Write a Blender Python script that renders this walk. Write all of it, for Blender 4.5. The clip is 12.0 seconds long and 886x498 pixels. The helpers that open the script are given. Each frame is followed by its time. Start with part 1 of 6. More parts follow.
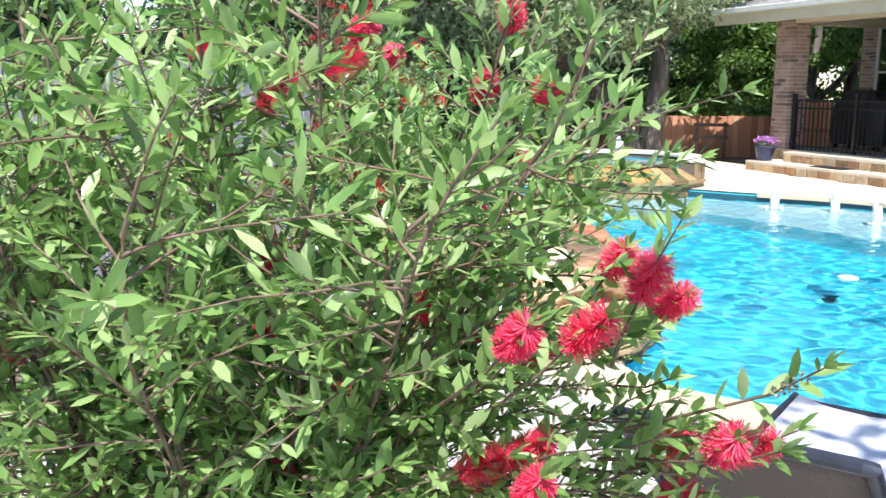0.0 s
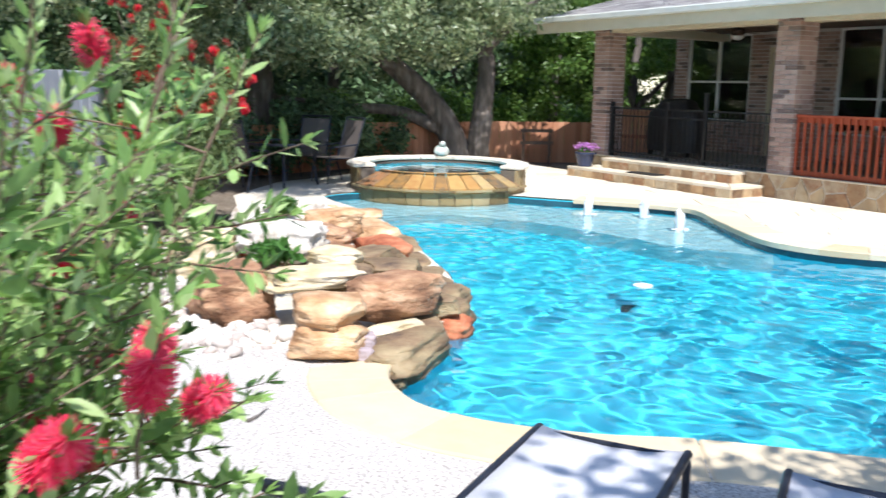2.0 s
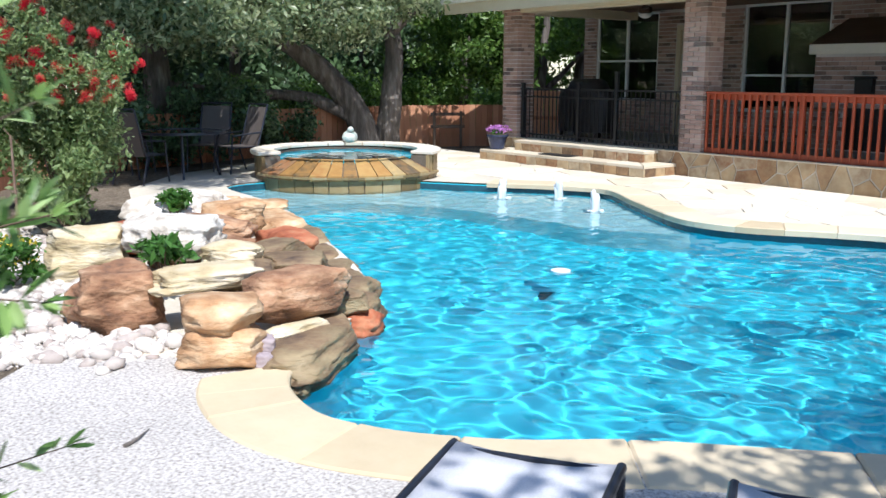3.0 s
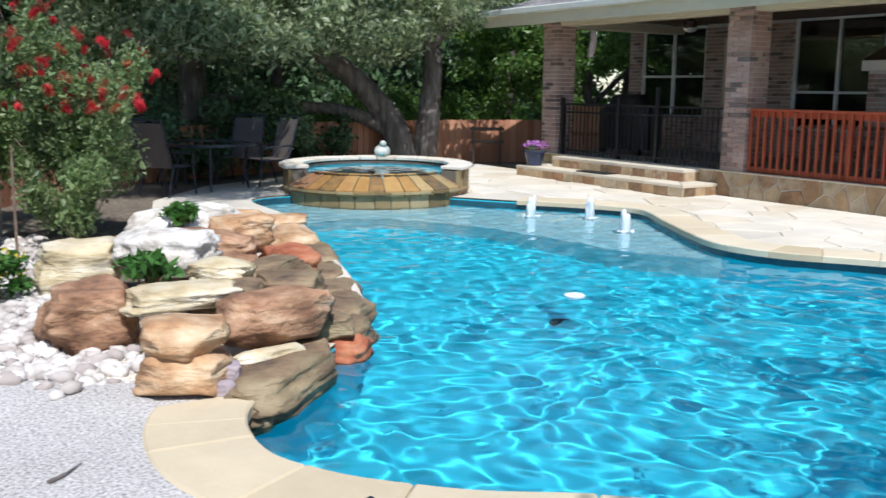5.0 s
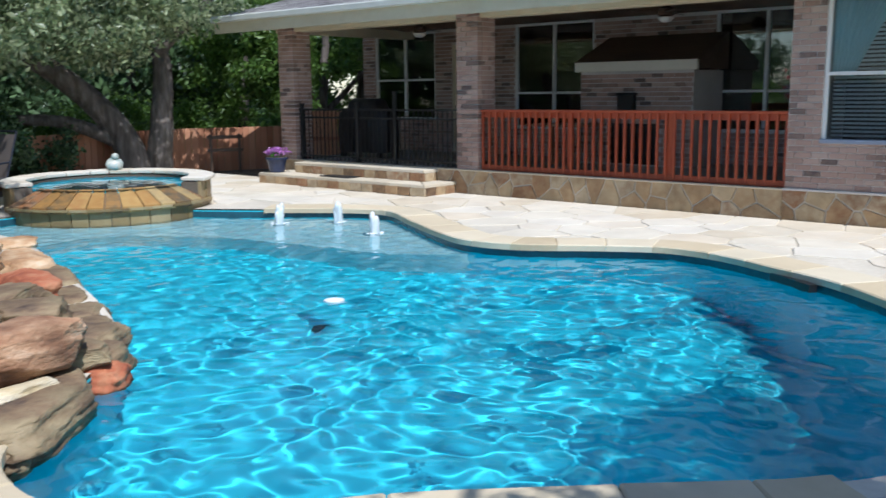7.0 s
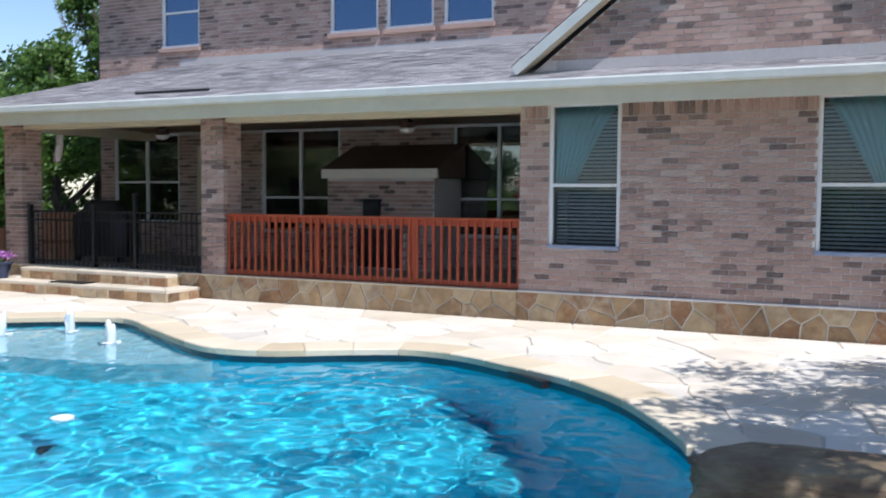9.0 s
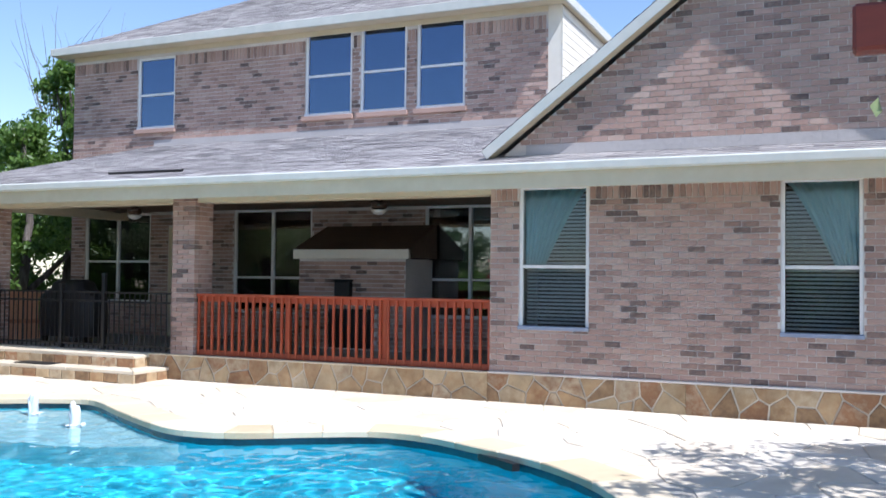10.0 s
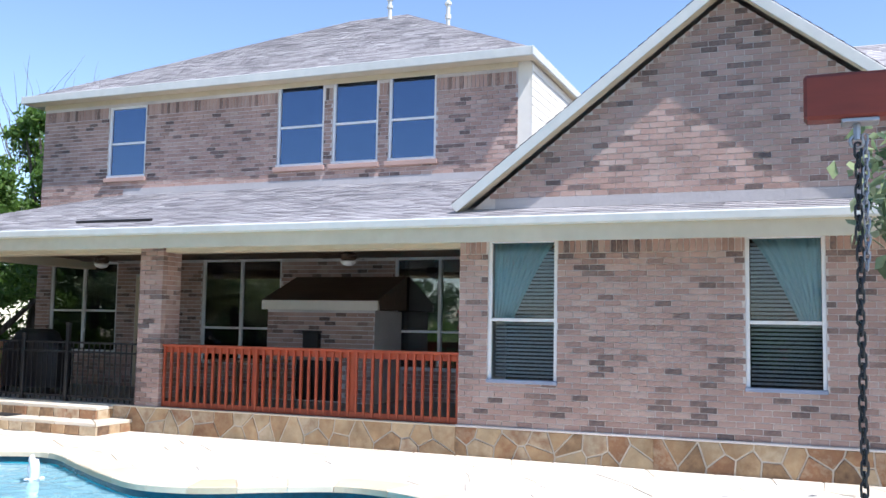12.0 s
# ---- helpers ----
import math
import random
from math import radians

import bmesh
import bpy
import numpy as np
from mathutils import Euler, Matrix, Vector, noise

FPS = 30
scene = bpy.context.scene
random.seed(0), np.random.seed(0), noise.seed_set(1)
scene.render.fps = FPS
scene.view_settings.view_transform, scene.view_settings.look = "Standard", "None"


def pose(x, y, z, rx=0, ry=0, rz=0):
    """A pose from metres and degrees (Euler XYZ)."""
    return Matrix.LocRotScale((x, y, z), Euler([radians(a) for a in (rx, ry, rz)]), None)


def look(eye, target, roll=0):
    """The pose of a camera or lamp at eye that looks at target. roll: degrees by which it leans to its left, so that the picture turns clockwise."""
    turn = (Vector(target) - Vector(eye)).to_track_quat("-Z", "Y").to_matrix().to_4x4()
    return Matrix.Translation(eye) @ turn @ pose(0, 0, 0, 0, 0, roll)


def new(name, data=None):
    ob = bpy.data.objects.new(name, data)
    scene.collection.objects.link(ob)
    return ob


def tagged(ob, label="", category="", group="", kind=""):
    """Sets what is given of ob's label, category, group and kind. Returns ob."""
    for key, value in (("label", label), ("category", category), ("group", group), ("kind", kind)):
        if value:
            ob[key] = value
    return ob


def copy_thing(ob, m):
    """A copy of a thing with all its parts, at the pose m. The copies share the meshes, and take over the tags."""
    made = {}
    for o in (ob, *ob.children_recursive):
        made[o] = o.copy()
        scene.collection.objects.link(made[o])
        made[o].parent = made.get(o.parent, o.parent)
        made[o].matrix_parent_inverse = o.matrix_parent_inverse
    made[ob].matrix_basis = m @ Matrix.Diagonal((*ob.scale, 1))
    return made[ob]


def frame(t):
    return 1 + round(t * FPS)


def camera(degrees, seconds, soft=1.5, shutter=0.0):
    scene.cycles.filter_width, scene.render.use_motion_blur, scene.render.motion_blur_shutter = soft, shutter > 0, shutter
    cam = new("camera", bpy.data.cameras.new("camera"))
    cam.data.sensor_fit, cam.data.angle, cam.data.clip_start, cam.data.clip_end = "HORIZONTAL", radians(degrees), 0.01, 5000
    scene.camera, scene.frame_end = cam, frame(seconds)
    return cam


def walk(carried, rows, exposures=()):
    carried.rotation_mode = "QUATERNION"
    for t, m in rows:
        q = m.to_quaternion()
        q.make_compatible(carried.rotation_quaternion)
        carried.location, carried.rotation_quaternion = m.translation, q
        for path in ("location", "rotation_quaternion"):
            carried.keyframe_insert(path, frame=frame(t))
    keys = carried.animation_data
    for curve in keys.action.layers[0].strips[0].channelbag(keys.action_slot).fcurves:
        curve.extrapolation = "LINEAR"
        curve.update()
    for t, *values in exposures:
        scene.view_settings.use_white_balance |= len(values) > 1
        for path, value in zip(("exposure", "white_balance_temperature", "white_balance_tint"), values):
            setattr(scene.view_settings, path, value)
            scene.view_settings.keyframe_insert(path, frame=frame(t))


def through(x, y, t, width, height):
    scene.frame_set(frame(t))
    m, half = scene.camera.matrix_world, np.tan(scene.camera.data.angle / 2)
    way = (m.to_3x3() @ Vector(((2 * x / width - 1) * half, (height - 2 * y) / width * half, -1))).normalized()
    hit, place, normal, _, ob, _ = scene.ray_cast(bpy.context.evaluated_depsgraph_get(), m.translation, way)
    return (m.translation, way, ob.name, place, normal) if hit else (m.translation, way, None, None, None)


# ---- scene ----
cam = camera(51.5, 12.0, shutter=0.5)
PATH = [
    (0, (4.837, -12.88, 1.616), (3.008, -12.152, 1.262), 0.3),
    (0.5, (4.821, -12.835, 1.617), (2.999, -12.089, 1.263), -0.4),
    (1, (4.802, -12.687, 1.624), (3.005, -11.879, 1.281), -0.5),
    (1.5, (4.835, -12.479, 1.653), (3.077, -11.586, 1.318), 0.9),
    (2, (4.809, -12.347, 1.691), (3.122, -11.331, 1.343), 1.1),
    (2.5, (4.66, -12.228, 1.623), (3.049, -11.098, 1.268), 0.6),
    (3, (4.449, -12.038, 1.632), (2.867, -10.874, 1.257), 0.1),
    (4.8, (4.379, -11.487, 1.622), (2.707, -10.448, 1.274), 0.3),
    (5, (4.372, -11.467, 1.617), (2.716, -10.4, 1.272), 0.6),
    (5.5, (4.421, -11.489, 1.638), (2.83, -10.327, 1.297), 1.1),
    (6, (4.411, -11.545, 1.637), (2.913, -10.265, 1.292), 0.1),
    (6.5, (4.35, -11.583, 1.64), (2.965, -10.184, 1.289), -0.5),
    (7, (4.325, -11.588, 1.647), (3.032, -10.1, 1.31), -0.6),
    (7.2, (4.333, -11.589, 1.642), (3.072, -10.07, 1.318), -0.6),
    (8.8, (4.399, -11.598, 1.658), (3.5, -9.817, 1.509), 0.5),
    (9, (4.376, -11.6, 1.677), (3.519, -9.797, 1.56), 0.4),
    (9.5, (4.403, -11.604, 1.694), (3.586, -9.779, 1.67), 0.9),
    (10, (4.421, -11.655, 1.692), (3.616, -9.825, 1.749), 0.6),
    (10.5, (4.428, -11.681, 1.7), (3.637, -9.847, 1.808), 0.5),
    (11, (4.435, -11.692, 1.706), (3.664, -9.852, 1.845), 0.7),
    (11.5, (4.45, -11.681, 1.72), (3.694, -9.836, 1.876), 0.9),
    (12, (4.462, -11.677, 1.728), (3.715, -9.828, 1.894), 1.0),
]
walk(cam, [(t, look(eye, target, roll)) for t, eye, target, roll in PATH],
     exposures=[(0.0, 0.88, 6500, 13), (1.5, 0.78, 6500, 12), (2.5, 0.52, 6350, 11), (5.0, 0.10, 6150, 10), (7.0, -0.03, 6000, 10), (9.0, 0.22, 6050, 14), (10.5, 0.66, 6050, 15), (12.0, 0.72, 6050, 16)])

# ---- light ----
SUN = Vector((0.70, -0.27, 1.18)).normalized()
world = bpy.data.worlds.new("sky")
scene.world = world
world.use_nodes = True
_sky = world.node_tree.nodes.new("ShaderNodeTexSky")
_sky.sky_type = "NISHITA"
_sky.sun_disc = False
_sky.sun_elevation = math.asin(SUN.z)
_sky.sun_rotation = math.atan2(SUN.x, SUN.y)
_bg = world.node_tree.nodes["Background"]
_bg.inputs[1].default_value = 0.14
_sky.dust_density = 0.3
_sky.ozone_density = 2.5
world.node_tree.links.new(_sky.outputs[0], _bg.inputs[0])
_sun = bpy.data.lights.new("sun", "SUN")
_sun.energy, _sun.angle, _sun.color = 4.8, radians(0.53), (1.0, 0.975, 0.95)
_sun.cycles.is_caustics_light = True
sun_ob = new("sun", _sun)
sun_ob.matrix_world = look(SUN * 60, (0, 0, 0))


# ---- materials ----
def mat(name, colours, rough=0.7, metal=0.0, scale=6.0, detail=6.0, bump=0.2, bump_scale=None, stain=0.25,
        stain_scale=0.8, random_by=None, stretch=(1, 1, 1), spec=0.5, depth=0.01):
    """A painted or natural surface: a ramp of colours over fine grain, larger stains, and relief.
    random_by: 'object' or 'island' shifts the ramp from piece to piece."""
    m = bpy.data.materials.new(name)
    m.use_nodes = True
    nt = m.node_tree
    n, l = nt.nodes, nt.links
    b = n["Principled BSDF"]
    b.inputs["Roughness"].default_value = rough
    b.inputs["Metallic"].default_value = metal
    b.inputs["Specular IOR Level"].default_value = spec
    co = n.new("ShaderNodeTexCoord")
    mp = n.new("ShaderNodeMapping")
    mp.inputs["Scale"].default_value = stretch
    l.new(co.outputs["Object"], mp.inputs[0])
    fine = n.new("ShaderNodeTexNoise")
    fine.inputs["Scale"].default_value = scale
    fine.inputs["Detail"].default_value = detail
    fine.inputs["Roughness"].default_value = 0.62
    l.new(mp.outputs[0], fine.inputs[0])
    wide = n.new("ShaderNodeTexNoise")
    wide.inputs["Scale"].default_value = stain_scale
    wide.inputs["Detail"].default_value = 4.0
    l.new(co.outputs["Object"], wide.inputs[0])
    ramp = n.new("ShaderNodeValToRGB")
    els = ramp.color_ramp.elements
    k = len(colours)
    while len(els) < k:
        els.new(0.5)
    lo, hi = (0.02, 0.98) if random_by else (0.28, 0.72)
    for i, c in enumerate(colours):
        els[i].position = lo + (hi - lo) * (i / max(1, k - 1))
        els[i].color = (*c, 1)
    if random_by:
        if random_by == "object":
            info = n.new("ShaderNodeObjectInfo")
            rnd = info.outputs["Random"]
        else:
            info = n.new("ShaderNodeNewGeometry")
            rnd = info.outputs["Random Per Island"]
        mixv = n.new("ShaderNodeMath")
        mixv.operation = "MULTIPLY_ADD"
        mixv.inputs[1].default_value = 0.45
        l.new(fine.outputs[0], mixv.inputs[0])
        off = n.new("ShaderNodeMath")
        off.operation = "MULTIPLY_ADD"
        off.inputs[1].default_value = 0.9
        off.inputs[2].default_value = -0.17
        l.new(rnd, off.inputs[0])
        l.new(off.outputs[0], mixv.inputs[2])
        l.new(mixv.outputs[0], ramp.inputs[0])
    else:
        l.new(fine.outputs[0], ramp.inputs[0])
    hsv = n.new("ShaderNodeHueSaturation")
    val = n.new("ShaderNodeMapRange")
    val.inputs[1].default_value, val.inputs[2].default_value = 0.3, 0.7
    val.inputs[3].default_value, val.inputs[4].default_value = 1 - stain, 1 + stain * 0.6
    l.new(wide.outputs[0], val.inputs[0])
    l.new(val.outputs[0], hsv.inputs["Value"])
    l.new(ramp.outputs[0], hsv.inputs["Color"])
    l.new(hsv.outputs[0], b.inputs["Base Color"])
    if bump:
        bp = n.new("ShaderNodeBump")
        bp.inputs["Strength"].default_value = bump
        bp.inputs["Distance"].default_value = depth
        src = fine
        if bump_scale:
            src = n.new("ShaderNodeTexNoise")
            src.inputs["Scale"].default_value = bump_scale
            src.inputs["Detail"].default_value = 8.0
            l.new(mp.outputs[0], src.inputs[0])
        l.new(src.outputs[0], bp.inputs["Height"])
        l.new(bp.outputs[0], b.inputs["Normal"])
    return m


def leaf_mat(name, colours, rough=0.45, through=0.35):
    """Leaves: colour by leaf, a little light passes through them."""
    m = mat(name, colours, rough=rough, scale=25.0, bump=0.0, stain=0.25, stain_scale=1.3, random_by="island")
    nt = m.node_tree
    b = nt.nodes["Principled BSDF"]
    tr = nt.nodes.new("ShaderNodeBsdfTranslucent")
    hsv = nt.nodes.new("ShaderNodeHueSaturation")
    hsv.inputs["Value"].default_value = 1.5
    hsv.inputs["Hue"].default_value = 0.485
    src = b.inputs["Base Color"].links[0].from_socket
    nt.links.new(src, hsv.inputs["Color"])
    nt.links.new(hsv.outputs[0], tr.inputs[0])
    mx = nt.nodes.new("ShaderNodeMixShader")
    mx.inputs[0].default_value = through
    nt.links.new(b.outputs[0], mx.inputs[1])
    nt.links.new(tr.outputs[0], mx.inputs[2])
    nt.links.new(mx.outputs[0], nt.nodes["Material Output"].inputs[0])
    return m


BRICK_COLOURS = [(0.10, 0.078, 0.072), (0.24, 0.165, 0.14), (0.38, 0.25, 0.205), (0.42, 0.28, 0.23), (0.43, 0.295, 0.245), (0.44, 0.30, 0.25), (0.47, 0.335, 0.28), (0.50, 0.38, 0.32)]
m_brick = mat("brick_clay", BRICK_COLOURS, rough=0.85, scale=30, bump=0.5, stain=0.18, stain_scale=1.2, random_by="object")
m_brick_far = mat("brick_clay_joined", BRICK_COLOURS, rough=0.85, scale=30, bump=0.4, stain=0.18, stain_scale=1.2, random_by="island")
m_mortar = mat("mortar", [(0.60, 0.56, 0.52), (0.74, 0.70, 0.66)], rough=0.95, scale=60, bump=0.3)
PLINTH_COLOURS = [(0.14, 0.085, 0.05), (0.33, 0.21, 0.11), (0.50, 0.38, 0.23), (0.42, 0.28, 0.15), (0.28, 0.14, 0.07), (0.52, 0.42, 0.28), (0.36, 0.25, 0.14)]
m_stone = mat("sandstone_facing", PLINTH_COLOURS, rough=0.85, scale=9, bump=0.6, stain=0.25, stain_scale=3, random_by="object")
FLAG_COLOURS = [(0.58, 0.49, 0.36), (0.66, 0.60, 0.49), (0.69, 0.64, 0.55), (0.64, 0.55, 0.42)]
m_flag = mat("limestone_flags", FLAG_COLOURS, rough=0.85, scale=5, bump=0.35, stain=0.12, stain_scale=1.5, random_by="object")
m_flag_bed = mat("flag_bed", [(0.55, 0.49, 0.39), (0.65, 0.60, 0.51)], rough=0.95, scale=14, bump=0.3)
m_coping = mat("coping_limestone", [(0.52, 0.42, 0.27), (0.62, 0.52, 0.36), (0.68, 0.60, 0.45)], rough=0.8, scale=7, bump=0.3, bump_scale=30, stain=0.12, stain_scale=1.1, random_by="object")
m_aggregate = mat("exposed_aggregate", [(0.20, 0.175, 0.155), (0.50, 0.47, 0.44), (0.72, 0.69, 0.66)], rough=0.9, scale=52, detail=3, bump=0.9, bump_scale=60, stain=0.10, stain_scale=1.5)
m_soil = mat("leaf_mulch", [(0.06, 0.045, 0.03), (0.15, 0.115, 0.08), (0.30, 0.26, 0.20)], rough=1.0, scale=28, bump=0.9, stain=0.4, depth=0.03)
m_tile = mat("waterline_tile", [(0.02, 0.07, 0.10), (0.03, 0.12, 0.16)], rough=0.25, scale=12, bump=0.1)
m_plaster = mat("pool_plaster", [(0.05, 0.60, 0.75), (0.06, 0.66, 0.79)], rough=0.9, scale=4, bump=0.1, stain=0.1)
m_ledge = mat("ledge_plaster", [(0.42, 0.61, 0.64), (0.50, 0.67, 0.70)], rough=0.9, scale=8, bump=0.1, stain=0.08)
m_white = mat("white_frame_paint", [(0.74, 0.75, 0.74), (0.82, 0.82, 0.80)], rough=0.45, scale=12, bump=0.03, stain=0.05)
m_cream = mat("cream_trim_paint", [(0.60, 0.52, 0.36), (0.66, 0.58, 0.42)], rough=0.6, scale=5, bump=0.05, stain=0.06)
m_gutter = mat("pale_gutter_paint", [(0.52, 0.54, 0.50), (0.60, 0.61, 0.56)], rough=0.45, scale=5, bump=0.03, stain=0.06)
m_siding = mat("siding_paint", [(0.72, 0.68, 0.58), (0.78, 0.74, 0.64)], rough=0.6, scale=5, bump=0.05, stain=0.06)
m_shingle = mat("roof_shingles", [(0.26, 0.245, 0.245), (0.36, 0.34, 0.335), (0.47, 0.45, 0.44)], rough=0.95, scale=18, bump=0.6, stain=0.12, stain_scale=0.6, random_by="island")
m_rail = mat("orange_stained_wood", [(0.30, 0.048, 0.018), (0.40, 0.072, 0.026), (0.47, 0.10, 0.036)], rough=0.55, scale=10, bump=0.2, stretch=(1, 1, 0.2), stain=0.15)
m_redbeam = mat("red_stained_beam", [(0.16, 0.032, 0.02), (0.26, 0.05, 0.03)], rough=0.6, scale=8, bump=0.3, stretch=(0.2, 0.2, 1), stain=0.2)
m_fence = mat("cedar_fence", [(0.34, 0.14, 0.075), (0.50, 0.23, 0.13), (0.58, 0.30, 0.18)], rough=0.8, scale=8, bump=0.4, stretch=(1, 1, 0.12), random_by="object", stain=0.2)
m_greyfence = mat("grey_fence_paint", [(0.36, 0.37, 0.40), (0.46, 0.47, 0.50)], rough=0.6, scale=6, bump=0.1, stain=0.1)
m_black = mat("black_metal", [(0.008, 0.008, 0.009), (0.02, 0.02, 0.022)], rough=0.4, scale=20, bump=0.05, stain=0.1)
m_cover = mat("black_vinyl_cover", [(0.008, 0.008, 0.009), (0.018, 0.018, 0.02)], rough=0.55, scale=5, bump=0.5, depth=0.03)
m_bark = mat("oak_bark", [(0.05, 0.042, 0.035), (0.14, 0.12, 0.105), (0.27, 0.24, 0.22)], rough=0.95, scale=9, bump=1.0, stretch=(1, 1, 0.18), stain=0.3, depth=0.05)
m_glass = mat("window_glass", [(0.012, 0.016, 0.018), (0.02, 0.025, 0.027)], rough=0.02, scale=1, bump=0.015, bump_scale=1.2, stain=0.0, spec=1.0)
m_sling = mat("sling_fabric_grey", [(0.54, 0.55, 0.59), (0.66, 0.67, 0.71)], rough=0.8, scale=160, detail=2, bump=0.3, stain=0.05)
# Brown sling, darkened to hold the shade on the lounger's raised back.
m_slingdark = mat("sling_fabric_brown_shaded", [(0.075, 0.062, 0.055), (0.12, 0.10, 0.09)], rough=0.8, scale=160, detail=2, bump=0.3, stain=0.1)
m_alu = mat("dark_frame_metal", [(0.03, 0.035, 0.05), (0.06, 0.065, 0.085)], rough=0.35, metal=0.6, scale=10, bump=0.03)


# ---- mesh helpers ----
def part(name, bm, material, parent=None, label="", smooth=False):
    """Links a bmesh as one mesh object, under a thing if one is given."""
    me = bpy.data.meshes.new(name)
    bm.to_mesh(me)
    bm.free()
    me.materials.append(material)
    if smooth:
        me.shade_smooth()
    ob = new(name, me)
    if parent:
        ob.parent = parent
    if label:
        ob["label"] = label
    return ob


def soup(name, verts, faces, material, parent=None, smooth=False):
    """Links plain vertex and face lists as one mesh object."""
    me = bpy.data.meshes.new(name)
    me.from_pydata(verts, [], faces)
    me.materials.append(material)
    if smooth:
        me.shade_smooth()
    ob = new(name, me)
    if parent:
        ob.parent = parent
    return ob


def empty(name, x=0.0, y=0.0, z=0.0, rz=0.0):
    ob = new(name)
    ob.matrix_world = pose(x, y, z, 0, 0, rz)
    ob.empty_display_size = 0.1
    return ob


def box(bm, x0, x1, y0, y1, z0, z1, bev=0.0, m=None):
    r = bmesh.ops.create_cube(bm, size=1.0)
    vs = r["verts"]
    t = Matrix.LocRotScale(((x0 + x1) / 2, (y0 + y1) / 2, (z0 + z1) / 2), None, (x1 - x0, y1 - y0, z1 - z0))
    bmesh.ops.transform(bm, matrix=(m @ t) if m else t, verts=vs)
    if bev > 0:
        es = list({e for v in vs for e in v.link_edges})
        bmesh.ops.bevel(bm, geom=es, offset=bev, segments=1, affect="EDGES", profile=0.5)
    return bm


def abox(*a, bev=0.0, m=None):
    return box(bmesh.new(), *a, bev=bev, m=m)


def tube(bm, points, radii, sides=8, cap=True):
    """A tapering round limb along the points."""
    rings = []
    pts = [Vector(p) for p in points]
    side = None
    for i, p in enumerate(pts):
        d = (pts[min(i + 1, len(pts) - 1)] - pts[max(i - 1, 0)]).normalized()
        if side is None:
            side = d.orthogonal().normalized()
        else:
            side = (side - d * side.dot(d))
            side = side.normalized() if side.length > 1e-6 else d.orthogonal().normalized()
        up = d.cross(side)
        r = radii[i] if hasattr(radii, "__len__") else radii
        rings.append([bm.verts.new(p + (side * math.cos(2 * math.pi * k / sides) + up * math.sin(2 * math.pi * k / sides)) * r) for k in range(sides)])
    for a, b in zip(rings, rings[1:]):
        for k in range(sides):
            bm.faces.new((a[k], a[(k + 1) % sides], b[(k + 1) % sides], b[k]))
    if cap:
        bm.faces.new(list(reversed(rings[0])))
        bm.faces.new(rings[-1])
    return bm


def spline(points, per=8, closed=True):
    """A smooth plan line through a few control points."""
    n = len(points)
    out = []
    for i in range(n if closed else n - 1):
        p = [Vector(points[(i + k) % n] if closed else points[min(max(i + k, 0), n - 1)]) for k in (-1, 0, 1, 2)]
        for j in range(per):
            t = j / per
            out.append(0.5 * (2 * p[1] + (p[2] - p[0]) * t + (2 * p[0] - 5 * p[1] + 4 * p[2] - p[3]) * t * t + (3 * p[1] - p[0] - 3 * p[2] + p[3]) * t ** 3))
    return out


def inside(x, y, poly):
    hit = False
    j = len(poly) - 1
    for i in range(len(poly)):
        xi, yi = poly[i][0], poly[i][1]
        xj, yj = poly[j][0], poly[j][1]
        if (yi > y) != (yj > y) and x < (xj - xi) * (y - yi) / (yj - yi) + xi:
            hit = not hit
        j = i
    return hit


def offset(poly, d):
    """The plan line moved outwards (for a line that runs counter-clockwise)."""
    n = len(poly)
    out = []
    for i in range(n):
        t = (Vector(poly[(i + 1) % n]) - Vector(poly[i - 1])).normalized()
        out.append(Vector((poly[i][0] + t.y * d, poly[i][1] - t.x * d)))
    return out


def cells(x0, x1, y0, y1, size, seed, gap=0.02, jitter=0.42, aspect=1.0):
    """Irregular stone outlines that fill a rectangle: nearest-seed cells, each shrunk by half a joint."""
    rng = random.Random(seed)
    nx, ny = max(1, round((x1 - x0) / (size * aspect))), max(1, round((y1 - y0) / size))
    sx, sy = (x1 - x0) / nx, (y1 - y0) / ny
    seeds = {}
    for i in range(nx):
        for j in range(ny):
            seeds[i, j] = Vector((x0 + (i + 0.5 + (0.25 if j % 2 else -0.25) + rng.uniform(-jitter, jitter)) * sx, y0 + (j + 0.5 + rng.uniform(-jitter, jitter)) * sy))
    out = []
    for (i, j), c in seeds.items():
        poly = [Vector((x0, y0)), Vector((x1, y0)), Vector((x1, y1)), Vector((x0, y1))]
        for a in range(-3, 4):
            for b in range(-3, 4):
                o = seeds.get((i + a, j + b))
                if o is None or (a == 0 and b == 0):
                    continue
                d = (o - c)
                lim = d.length / 2 - gap / 2
                d.normalize()
                res = []
                for k in range(len(poly)):
                    p, q = poly[k - 1], poly[k]
                    dp, dq = (p - c).dot(d) - lim, (q - c).dot(d) - lim
                    if (dp < 0) != (dq < 0):
                        res.append(p + (q - p) * (dp / (dp - dq)))
                    if dq < 0:
                        res.append(q)
                poly = res
                if len(poly) < 3:
                    break
            if len(poly) < 3:
                break
        if len(poly) >= 3:
            clean = [p for k, p in enumerate(poly) if (p - poly[k - 1]).length > 0.012]
            if len(clean) >= 3:
                out.append(clean)
    return out


